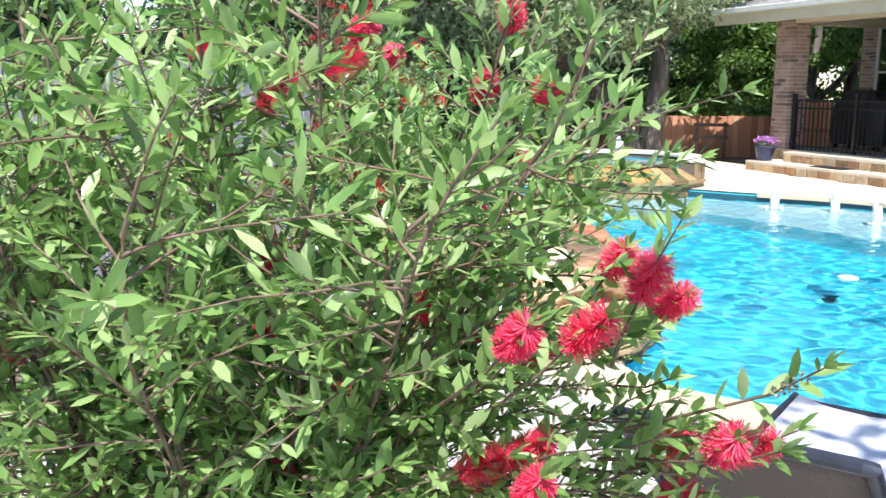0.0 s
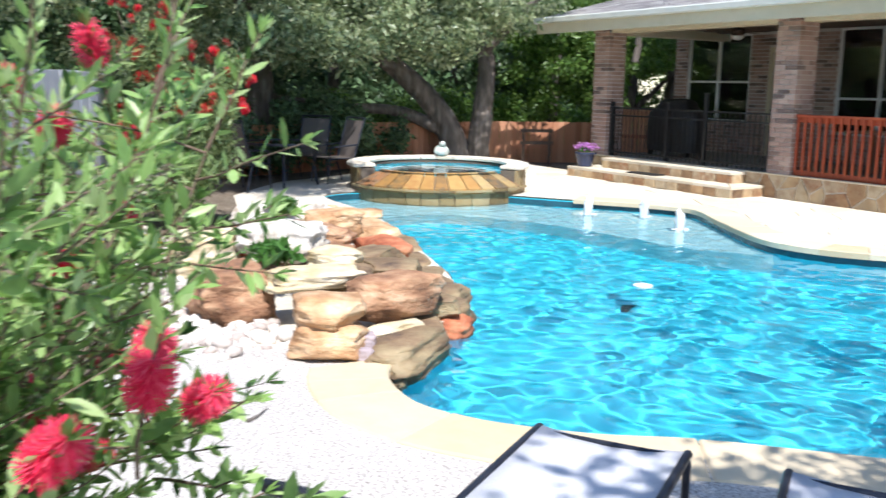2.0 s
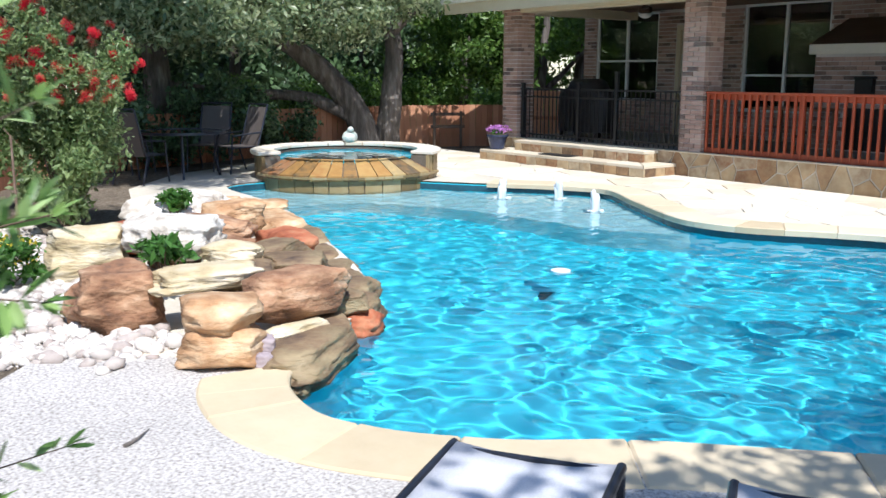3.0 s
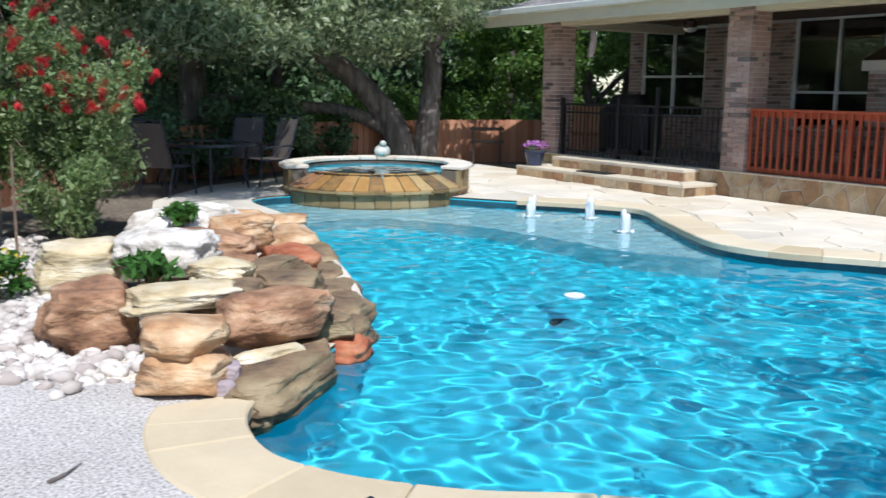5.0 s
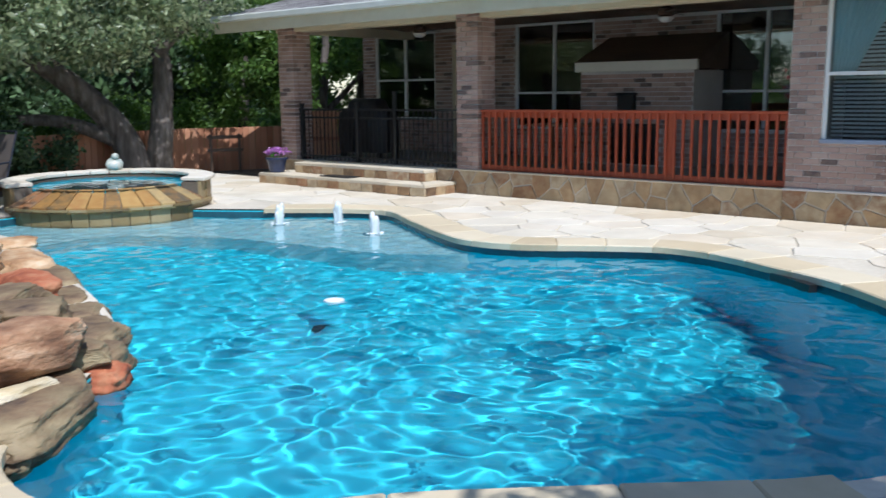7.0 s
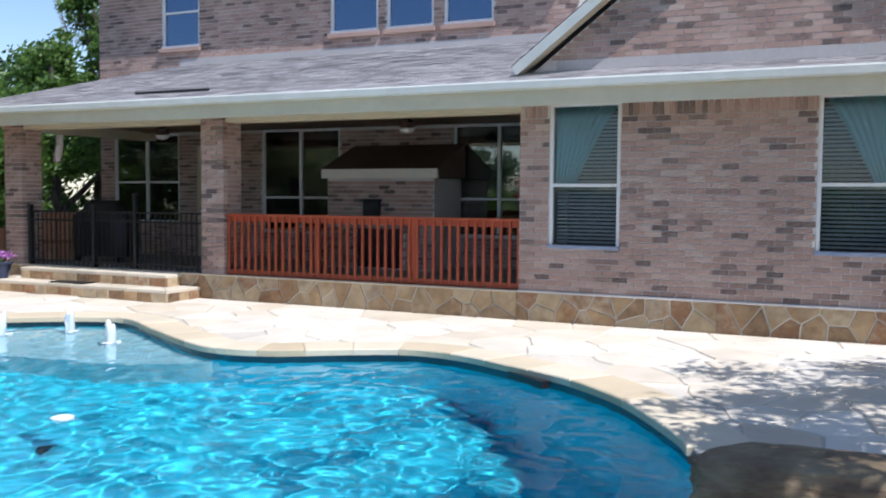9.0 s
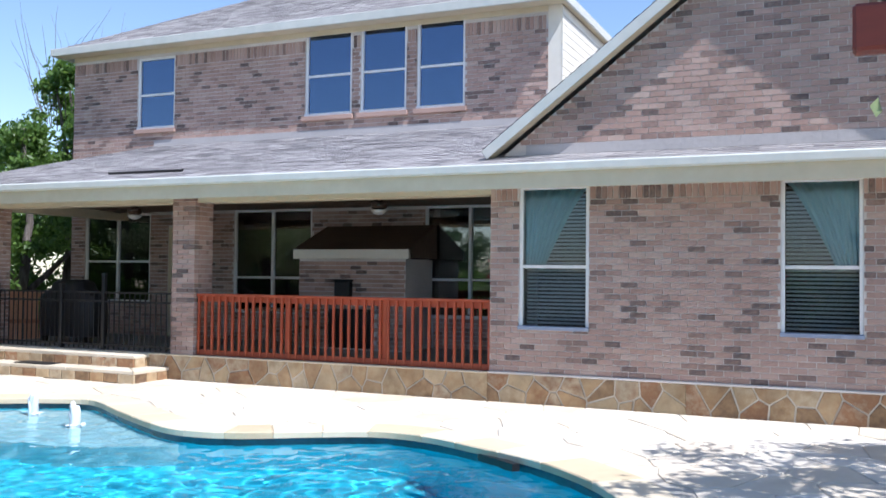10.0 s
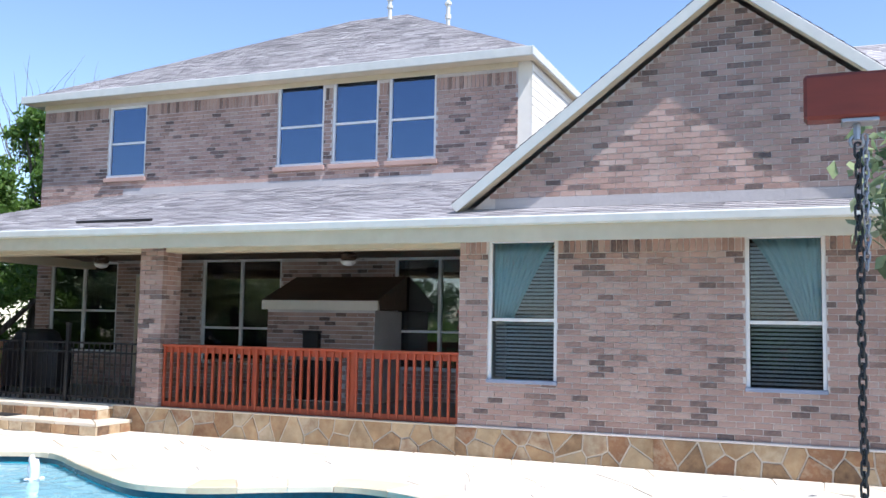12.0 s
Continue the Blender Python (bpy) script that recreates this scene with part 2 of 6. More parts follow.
def slab(poly, z0, z1, chamfer=0.008, turn=None):
    """A stone: outline extruded with an eased top edge."""
    bm = bmesh.new()
    c = sum((Vector(p) for p in poly), Vector((0, 0))) / len(poly)
    lo = [bm.verts.new((p[0], p[1], z0)) for p in poly]
    mid = [bm.verts.new((p[0], p[1], z1 - chamfer)) for p in poly]
    top = []
    for p in poly:
        d = Vector(p) - c
        s = max(0.0, 1 - chamfer * 1.3 / max(d.length, 0.01))
        top.append(bm.verts.new((c.x + d.x * s, c.y + d.y * s, z1)))
    n = len(poly)
    for a, b in ((lo, mid), (mid, top)):
        for k in range(n):
            bm.faces.new((a[k], a[(k + 1) % n], b[(k + 1) % n], b[k]))
    bm.faces.new(top)
    if turn:
        bmesh.ops.transform(bm, matrix=turn, verts=bm.verts)
    bmesh.ops.recalc_face_normals(bm, faces=bm.faces)
    return bm


def ring_fill(outer, inner, z):
    """A flat sheet between an outer outline and a hole."""
    bm = bmesh.new()
    es = []
    for loop in (outer, inner):
        vs = [bm.verts.new((p[0], p[1], z)) for p in loop]
        for k in range(len(vs)):
            es.append(bm.edges.new((vs[k - 1], vs[k])))
    bmesh.ops.triangle_fill(bm, edges=es, use_beauty=True)
    bmesh.ops.recalc_face_normals(bm, faces=bm.faces)
    if sum(f.normal.z for f in bm.faces) < 0:
        bmesh.ops.reverse_faces(bm, faces=bm.faces)
    return bm


# ---- pool, decks and ground ----
WATER = -0.12
POOL = spline([(0.47, -10.02), (0.92, -9.95), (1.42, -9.57), (1.90, -8.95), (2.6, -8.27), (3.04, -7.84), (3.34, -7.40), (3.44, -6.9), (3.44, -6.2),
               (3.28, -5.4), (2.94, -4.78), (2.43, -4.08), (1.78, -3.52), (1.14, -3.20), (0.45, -2.88), (-0.2, -2.82), (-0.85, -3.15), (-1.5, -3.58),
               (-2.2, -3.68), (-2.95, -3.36), (-3.8, -2.88), (-4.7, -2.40), (-5.5, -2.66), (-6.5, -3.4), (-7.4, -4.0), (-8.4, -4.8), (-8.6, -5.6), (-8.3, -6.6),
               (-6.6, -6.80), (-5.3, -7.05), (-4.2, -7.40), (-2.75, -7.84), (-1.75, -8.22), (-1.15, -8.58), (-0.45, -9.30), (0.0, -9.84)], 6)
DECK_Z = 0.38
bm = ring_fill([(-70, -60), (60, -60), (60, 70), (-70, 70)], offset(POOL, 0.02), -0.02)
tagged(part("ground", bm, m_soil), "dark leaf mulch and dry soil under the trees", "ground", kind="structure")

# concrete shell of the pool: wall ring, sloping floor, shallow ledge
shell_wall = bmesh.new()
_t = [shell_wall.verts.new((p.x, p.y, -0.03)) for p in offset(POOL, 0.02)]
_b = [shell_wall.verts.new((p.x, p.y, -2.6)) for p in offset(POOL, 0.02)]
for k in range(len(_t)):
    shell_wall.faces.new((_t[k - 1], _t[k], _b[k], _b[k - 1]))
lit_below = []
lit_below.append(part("pool_wall", shell_wall, m_plaster, smooth=True))
tagged(lit_below[-1], "turquoise plaster wall of the swimming pool", "pool", kind="structure")
_band = bmesh.new()
_t = [_band.verts.new((p.x, p.y, -0.045)) for p in offset(POOL, 0.012)]
_b = [_band.verts.new((p.x, p.y, -0.22)) for p in offset(POOL, 0.012)]
for k in range(len(_t)):
    _band.faces.new((_t[k - 1], _t[k], _b[k], _b[k - 1]))
lit_below.append(part("waterline_tiles", _band, m_tile, smooth=True))
tagged(lit_below[-1], "dark blue tile band along the waterline", "pool tiles", kind="structure")


def depth_at(x, y):
    s = 0.832 * x + 0.554 * (y + 2.9)
    z = -1.10 - 0.35 * min(1.0, max(0.0, (s + 6.0) / 6.0))
    return z - 1.05 * min(1.0, max(0.0, s * 1.3))


nx, ny = 100, 76
V, F = [], []
for i in range(nx + 1):
    for j in range(ny + 1):
        x, y = -9.2 + 13.2 * i / nx, -10.6 + 9.0 * j / ny
        V.append((x, y, depth_at(x, y)))
for i in range(nx):
    for j in range(ny):
        a = i * (ny + 1) + j
        F.append((a, a + ny + 1, a + ny + 2, a + 1))
lit_below.append(soup("pool_floor", V, F, m_plaster, smooth=True))
tagged(lit_below[-1], "turquoise plaster floor of the swimming pool", "pool", kind="structure")

LEDGE = spline([(-6.7, -7.4), (-6.7, -6.3), (-6.55, -5.45), (-5.3, -4.68), (-3.9, -4.4), (-2.8, -4.2), (-2.1, -3.4), (-3.0, -2.6), (-5.2, -1.5), (-9.4, -2.0), (-9.4, -7.6)], 5)
lit_below.append(part("pool_ledge", slab(LEDGE, -2.4, -0.32, 0.03), m_ledge))
tagged(lit_below[-1], "shallow pale tanning ledge under the water", "pool ledge", kind="structure")

for ob in lit_below:
    ob.cycles.is_caustics_receiver = True

# water surface with small waves
m_water = bpy.data.materials.new("pool_water")
m_water.use_nodes = True
_n, _l = m_water.node_tree.nodes, m_water.node_tree.links
_p = _n["Principled BSDF"]
_p.inputs["Base Color"].default_value = (0.75, 0.96, 1.0, 1)
_p.inputs["Roughness"].default_value = 0.0
_p.inputs["IOR"].default_value = 1.33
_p.inputs["Transmission Weight"].default_value = 1.0


_rng = random.Random(77)
RIPPLES = []
for _k in range(24):
    _q = 13.0 + 24.0 * ((_k * 7) % 24) / 23
    _a = 2 * math.pi * _k / 24 * 1.0 + _rng.uniform(-0.2, 0.2)
    RIPPLES.append((_q * math.cos(_a), _q * math.sin(_a), 0.00155 * (13.0 / _q) ** 0.9, _rng.uniform(0, 6.3)))


def wave(x, y):
    """Many small crossing ripples; calmer and rougher patches."""
    u = x + 0.25 * noise.noise(Vector((x * 0.8, y * 0.8, 3.1)))
    v = y + 0.25 * noise.noise(Vector((x * 0.8, y * 0.8, 7.7)))
    z = sum(a * math.sin(kx * u + ky * v + p) for kx, ky, a, p in RIPPLES)
    return z * (0.85 + 0.5 * noise.noise(Vector((x * 0.45, y * 0.45, 1.3)))) + 0.004 * noise.noise(Vector((x * 1.3, y * 1.3, 0.4)))


def water_sheet(name, keep, x0, x1, y0, y1, step, z, amp=1.0):
    nx, ny = int((x1 - x0) / step), int((y1 - y0) / step)
    V, F, ids = [], [], {}

    def vid(i, j):
        if (i, j) not in ids:
            x, y = x0 + i * step, y0 + j * step
            ids[i, j] = len(V)
            V.append((x, y, z + amp * wave(x, y)))
        return ids[i, j]
    for i in range(nx):
        for j in range(ny):
            if keep(x0 + (i + 0.5) * step, y0 + (j + 0.5) * step):
                F.append((vid(i, j), vid(i + 1, j), vid(i + 1, j + 1), vid(i, j + 1)))
    ob = soup(name, V, F, m_water, smooth=True)
    ob.cycles.is_caustics_caster = True
    return ob


_wide = offset(POOL, 0.05)
tagged(water_sheet("water", lambda x, y: inside(x, y, _wide), -9.0, 3.6, -10.2, -1.8, 0.03, WATER), "clear rippled turquoise swimming pool water", "pool water", kind="structure")

# cream paving all round, pebbled concrete on the near side
bm = ring_fill([(-10.4, -6.6), (-8.8, -7.9), (-3.0, -9.6), (-0.9, -10.35), (0.9, -11.2), (4.4, -9.3), (5.0, -8.0), (9.5, -7.9), (9.5, 0.02), (-10.0, 0.02), (-12.4, -0.2), (-12.2, -3.0)], offset(POOL, 0.02), -0.007)
tagged(part("pavement_far", bm, m_flag_bed), "cream mortar bed of the flagstone paving", "paving", kind="structure")
# coping: stones round the edge
OUT = offset(POOL, 0.46)
INN = offset(POOL, -0.03)
coping = tagged(empty("coping"), "smooth tan limestone coping round the pool", "coping", kind="structure")
i, rng = 0, random.Random(5)
N = len(POOL)
while i < N:
    k = rng.choice((4, 5, 6))
    k = min(k, N - i)
    run = list(range(i, i + k + 1))
    a = [INN[q % N] for q in run]
    b = [OUT[q % N] for q in reversed(run)]
    i += k
    mid = POOL[(run[0] + k // 2) % N]
    if mid.x < -4.4 and mid.y < -3.0:
        continue
    if mid.x < -0.05 and mid.y < -7.0:
        continue
    if mid.x > 3.25 and mid.y > -7.6 and mid.y < -5.6:
        continue
    poly = a + [Vector((max(p.x, -0.16), p.y)) if p.y < -9.0 else p for p in b]
    c = sum(poly, Vector((0, 0))) / len(poly)
    poly = [c + (p - c) * 0.992 for p in poly]
    part("coping_stone", slab(poly, -0.06, 0.012 + rng.uniform(-0.003, 0.003), 0.012), m_coping, coping)

near = [p for p in offset(POOL, 0.2) if p.y < -7.4 and p.x > -0.35]
near = sorted(near, key=lambda p: p.x)
poly = [Vector((-1.25, -10.75)), Vector((-0.75, -10.35))] + near + [Vector((4.2, -7.6)), Vector((9.5, -7.6)), Vector((9.5, -16.0)), Vector((1.2, -16.0)), Vector((0.6, -13.0)), Vector((-0.3, -11.6))]
bm = bmesh.new()
bm.faces.new([bm.verts.new((p.x, p.y, -0.002)) for p in poly])
bmesh.ops.triangulate(bm, faces=bm.faces)
tagged(part("pavement_near", bm, m_aggregate), "pale exposed aggregate concrete pool deck", "paving", kind="structure")

# flagstones of the far deck
paving = tagged(empty("flagstone_paving"), "irregular cream limestone flagstones beside the pool", "paving", kind="structure")
clear = offset(POOL, 0.30)
count = 0
for poly in cells(-12.0, 9.0, -8.4, -0.06, 0.62, 11, gap=0.022):
    c = sum(poly, Vector((0, 0))) / len(poly)
    if any(inside(p.x, p.y, clear) for p in poly) or (c.x < -8.6 and c.y < -2.6 + 0.2 * (c.x + 8.6)) or (c.y < -5.4 and c.x < 3.9):
        continue
    if -9.7 < c.x < -5.4 and c.y > -0.8:
        continue
    count += 1
    if count > 290:
        break
    part("flagstone", slab(poly, -0.03, 0.004 + 0.004 * random.random(), 0.006), m_flag, paving)


# ---- house ----
m_slab = mat("grey_concrete", [(0.20, 0.185, 0.165), (0.28, 0.26, 0.235)], rough=0.85, scale=6, bump=0.2)
m_ceil = mat("dark_ceiling_stain", [(0.10, 0.065, 0.04), (0.16, 0.10, 0.065)], rough=0.6, scale=8, bump=0.1, stretch=(0.2, 2, 1))

def wall_with_holes(bm, x0, x1, z0, z1, y0, y1, holes):
    """A wall along x of real thickness; holes are (xa, xb, za, zb)."""
    xs = sorted({x0, x1, *[v for h in holes for v in h[:2] if x0 < v < x1]})
    for a, b in zip(xs, xs[1:]):
        cut = sorted([(h[2], h[3]) for h in holes if h[0] <= a + 1e-6 and h[1] >= b - 1e-6])
        z = z0
        for c, d in cut:
            if c > z:
                box(bm, a, b, y0, y1, z, c)
            z = max(z, d)
        if z < z1:
            box(bm, a, b, y0, y1, z, z1)
    return bm


WIN_C = (0.41, 1.36, 1.01, 2.89)
WIN_D = (3.70, 4.60, 1.03, 2.89)
WIN_A = (-10.75, -8.95, 1.08, 2.93)
WIN_B = (-6.82, -5.0, 0.95, 2.95)
WIN_E = (-2.60, -0.85, 0.95, 2.95)
DOOR_P = (-8.45, -7.5, 0.38, 2.62)
U = [(-9.36, -8.38, 4.73, 6.22), (-5.20, -4.17, 4.76, 6.36), (-3.98, -3.02, 4.76, 6.36), (-2.80, -1.85, 4.76, 6.36)]
BACK = 3.5
bm = wall_with_holes(bmesh.new(), 0.0, 9.5, DECK_Z, 3.3, 0.0, 0.25, [WIN_C, WIN_D])
tagged(part("wall_front", bm, m_mortar), "mortar core of the brick garden front", "wall", kind="structure")
bm = wall_with_holes(bmesh.new(), -11.15, 0.0, DECK_Z, 3.4, BACK, BACK + 0.25, [WIN_A, WIN_B, WIN_E, DOOR_P])
tagged(part("wall_porch", bm, m_mortar), "brick back wall of the covered porch", "wall", kind="structure")
bm = wall_with_holes(bmesh.new(), -11.15, -0.3, 3.4, 6.5, BACK, BACK + 0.25, U)
tagged(part("wall_upper", bm, m_mortar), "brick wall of the upper storey", "wall", kind="structure")
tagged(part("wall_porch_side", abox(0.0, 0.25, 0.25, BACK, DECK_Z, 3.3), m_mortar), "brick side wall of the porch", "wall", kind="structure")
tagged(part("wall_side_west", abox(-11.15, -10.9, BACK + 0.25, 12.0, -0.1, 6.5), m_brick_far), "brick side wall of the house", "wall", kind="structure")
bm = abox(-10.0, 0.0, 0.02, BACK, -0.1, DECK_Z)
tagged(part("porch_floor", bm, m_slab), "grey concrete slab of the covered porch", "porch floor", kind="structure")
bm = abox(-11.15, 9.5, BACK, 12.0, -0.1, DECK_Z - 0.01)
tagged(part("house_base", bm, m_mortar), "concrete foundation slab of the house", "foundation", kind="structure")
bm = abox(-10.4, 0.0, -0.45, BACK, 2.95, 3.0)
tagged(part("ceiling_porch", bm, m_ceil), "dark stained wooden ceiling of the covered porch", "ceiling", kind="structure")
# lower roof: courses of shingles over a sheet
ROOF_P = 1.22 / 4.12


def roof_plane(name, a, b, c, d, label, course=0.145, tab=0.32, seed=1):
    """A roof slope from eave a-b to ridge c-d (c above b, d above a): boarding with courses of overlapping shingle tabs."""
    A, B, C, D = (Vector(p) for p in (a, b, c, d))
    nrm = (B - A).cross(D - A).normalized()
    if nrm.z < 0:
        nrm = -nrm
    bm = bmesh.new()
    lo = [bm.verts.new(p - nrm * 0.05) for p in (A, B, C, D)]
    hi = [bm.verts.new(p) for p in (A, B, C, D)]
    bm.faces.new(hi)
    bm.faces.new(list(reversed(lo)))
    for k in range(4):
        bm.faces.new((lo[k], lo[(k + 1) % 4], hi[(k + 1) % 4], hi[k]))
    bmesh.ops.remove_doubles(bm, verts=bm.verts, dist=0.0005)
    bmesh.ops.recalc_face_normals(bm, faces=bm.faces)
    top = tagged(part(name, bm, m_shingle), label, "roof", kind="structure")
    rng = random.Random(seed)
    n = int(max((D - A).length, (C - B).length) / course)
    V, F = [], []
    for i in range(n):
        s0, s1 = i / n, min(1.0, (i + 1.0) / n)
        l0, r0, l1, r1 = A.lerp(D, s0), B.lerp(C, s0), A.lerp(D, s1), B.lerp(C, s1)
        w = (r0 - l0).length
        m = int(w / tab)
        u = rng.uniform(-tab, 0)
        while u < w:
            du = tab * rng.uniform(0.6, 1.3)
            u0, u1 = max(0.0, u + 0.004) / max(w, 0.01), min(w, u + du) / max(w, 0.01)
            if u1 > u0:
                k = len(V)
                t = 0.012 + rng.uniform(0, 0.006)
                V += [tuple(l0.lerp(r0, u0) + nrm * t), tuple(l0.lerp(r0, u1) + nrm * t), tuple(l1.lerp(r1, u1) + nrm * 0.004), tuple(l1.lerp(r1, u0) + nrm * 0.004),
                      tuple(l0.lerp(r0, u0)), tuple(l0.lerp(r0, u1))]
                F += [(k, k + 1, k + 2, k + 3), (k + 4, k + 5, k + 1, k)]
            u += du
    tabs = soup("shingles", V, F, m_shingle, top)
    tabs["kind"] = "stuff"
    return top


roof_plane("roof_lower", (-10.98, -0.66, 3.10), (9.8, -0.66, 3.10), (9.8, BACK, 4.33), (-8.9, BACK, 4.33), "grey asphalt shingle roof over the porch", seed=2)
roof_plane("roof_lower_hip", (-10.98, 6.0, 3.10), (-10.98, -0.66, 3.10), (-8.9, BACK, 4.33), (-8.9, 6.0, 4.33), "grey shingle hip end of the porch roof", seed=3)
bm = abox(-11.02, 9.8, -0.74, -0.64, 3.0, 3.12, bev=0.02)
tagged(part("gutter", bm, m_gutter), "pale green-grey metal gutter along the eave", "gutter", kind="structure")
tagged(part("gutter_side", abox(-11.06, -10.96, -0.64, 5.0, 3.0, 3.12, bev=0.02), m_gutter), "pale metal gutter along the porch side", "gutter", kind="structure")
bm = abox(-10.96, 9.8, -0.64, 0.0, 2.93, 2.99)
tagged(part("soffit", bm, m_cream), "cream painted soffit under the eave", "soffit", kind="structure")
tagged(part("fascia", abox(-10.98, 9.8, -0.66, -0.62, 2.80, 3.06), m_cream), "cream painted fascia board", "fascia", kind="structure")
tagged(part("porch_beam", abox(-10.0, 0.0, 0.05, 0.40, 2.80, 2.95), m_cream), "cream painted beam over the porch columns", "beam", kind="structure")
tagged(part("porch_beam_side", abox(-9.85, -9.55, 0.40, BACK, 2.78, 2.95), m_cream), "cream painted beam at the porch side", "beam", kind="structure")
tagged(part("soffit_side", abox(-10.96, -10.0, 0.0, BACK + 2.0, 2.93, 2.99), m_cream), "cream painted soffit at the porch side", "soffit", kind="structure")
# flashing along the upper wall
tagged(part("flashing_upper", abox(-8.9, -0.3, BACK - 0.02, BACK - 0.004, 4.28, 4.46), m_shingle), "grey metal flashing above the porch roof", "flashing", kind="structure")
tagged(part("flashing_gable", abox(0.5, 6.8, -0.02, -0.006, 3.28, 3.44), m_shingle), "grey metal flashing under the gable", "flashing", kind="structure")

# gable with its overhanging roof
GX, GZ, GS = 3.53, 5.80, 0.766
bm = bmesh.new()
ring = [(0.14, 3.28), (GX * 2 - 0.14, 3.28), (GX, 3.28 + (GX - 0.14) * GS)]
f = [bm.verts.new((x, 0.0, z)) for x, z in ring]
b_ = [bm.verts.new((x, 0.25, z)) for x, z in ring]
bm.faces.new(f)
bm.faces.new(list(reversed(b_)))
for k in range(3):
    bm.faces.new((f[k], f[(k + 1) % 3], b_[(k + 1) % 3], b_[k]))
bmesh.ops.recalc_face_normals(bm, faces=bm.faces)
tagged(part("wall_gable", bm, m_mortar), "brick gable above the garden front", "wall", kind="structure")
foot = 3.33
apex = foot + (GX + 0.03) * GS
for s, nm in ((-1, "west"), (1, "east")):
    x1 = GX + s * (GX + 0.03)
    roof_plane("roof_gable_" + nm, (x1, -0.27, foot + 0.03), (x1, 7.0, foot + 0.03), (GX, 7.0, apex + 0.03), (GX, -0.27, apex + 0.03), "grey shingle slope of the gable roof", seed=7 + s)
    ang = math.degrees(math.atan(GS)) * -s
    ln = math.hypot(GX + 0.03, apex - foot)
    mid = ((x1 + GX) / 2, (foot + apex) / 2)
    m = pose(mid[0], 0, mid[1], 0, -ang, 0)
    bm = abox(-ln / 2, ln / 2, -0.295, -0.272, -0.115, 0.015, bev=0.006, m=m)
    tagged(part("rake_board_" + nm, bm, m_gutter), "pale painted rake board of the gable", "trim", kind="structure")
    bm = abox(-ln / 2, ln / 2, -0.272, 0.0, -0.080, -0.055, m=m)
    tagged(part("rake_soffit_" + nm, bm, m_cream), "cream soffit under the gable roof", "soffit", kind="structure")

# upper roof with eaves
E0, E1, EY = -11.40, 0.05, 3.13
EZ = 6.50
R0, R1, RZ, RY = -5.9, -4.5, 9.15, 7.9
roof_plane("roof_upper", (E0, EY, EZ), (E1, EY, EZ), (R1, RY, RZ), (R0, RY, RZ), "grey hipped shingle roof of the upper storey", seed=12)
roof_plane("roof_upper_east", (E1, EY, EZ), (E1, 12.9, EZ), (R1, RY, RZ), (R1, RY, RZ), "grey shingle hip of the upper roof", seed=13)
roof_plane("roof_upper_west", (E0, 12.9, EZ), (E0, EY, EZ), (R0, RY, RZ), (R0, RY, RZ), "grey shingle hip of the upper roof", seed=14)
tagged(part("fascia_upper", abox(E0, E1, EY - 0.05, EY - 0.004, EZ - 0.14, EZ + 0.02, bev=0.008), m_gutter), "pale gutter board of the upper eave", "fascia", kind="structure")
tagged(part("fascia_upper_east", abox(E1 + 0.004, E1 + 0.05, EY - 0.05, 12.9, EZ - 0.14, EZ + 0.02, bev=0.008), m_gutter), "pale gutter board of the upper side eave", "fascia", kind="structure")
tagged(part("fascia_upper_west", abox(E0 - 0.05, E0 - 0.004, EY - 0.05, 12.9, EZ - 0.14, EZ + 0.02), m_gutter), "pale gutter board of the upper side eave", "fascia", kind="structure")
bm = abox(E0, E1, EY, BACK, EZ - 0.12, EZ - 0.08)
box(bm, -0.05, E1, BACK, 12.9, EZ - 0.12, EZ - 0.08)
tagged(part("soffit_upper", bm, m_cream), "cream soffit under the upper eave", "soffit", kind="structure")
tagged(part("frieze_upper", abox(-11.15, -0.3, BACK - 0.03, BACK - 0.004, EZ - 0.22, EZ - 0.12), m_cream), "cream frieze board under the upper eave", "trim", kind="structure")
siding = tagged(part("wall_side_east", abox(-0.3, -0.06, BACK + 0.004, 12.0, 3.3, EZ - 0.1), m_siding), "cream lap-sided wall of the upper storey", "wall", kind="structure")
for k in range(20):
    z = 3.5 + 0.15 * k
    if z < EZ - 0.25:
        part("siding_board", abox(-0.06, -0.035, BACK + 0.0, 9.0, z, z + 0.142, bev=0.004), m_siding, siding)
# roof of the rear wing and roof vents
roof_plane("roof_rear", (-0.05, 8.0, 6.0), (12.0, 8.0, 6.0), (12.0, 12.6, 8.75), (-0.05, 12.6, 8.75), "grey shingle roof of the rear wing", seed=15)


def roof_vent(x, y, z, h, r=0.05):
    ob = tagged(empty("roof_vent", x, y, z), "pale metal vent pipe standing on the shingle roof", "vent pipe", "roof vents")
    part("pipe", tube(bmesh.new(), [(0, 0, -0.15), (0, 0, h)], [r, r], 10), m_gutter, ob, smooth=False)
    part("collar", tube(bmesh.new(), [(0, 0, h * 0.55), (0, 0, h * 0.68)], [r * 1.5, r * 1.4], 10), m_gutter, ob)
    part("cap", tube(bmesh.new(), [(0, 0, h), (0, 0, h + 0.04), (0, 0, h + 0.10)], [r * 1.7, r * 1.7, r * 0.6], 10), m_gutter, ob)


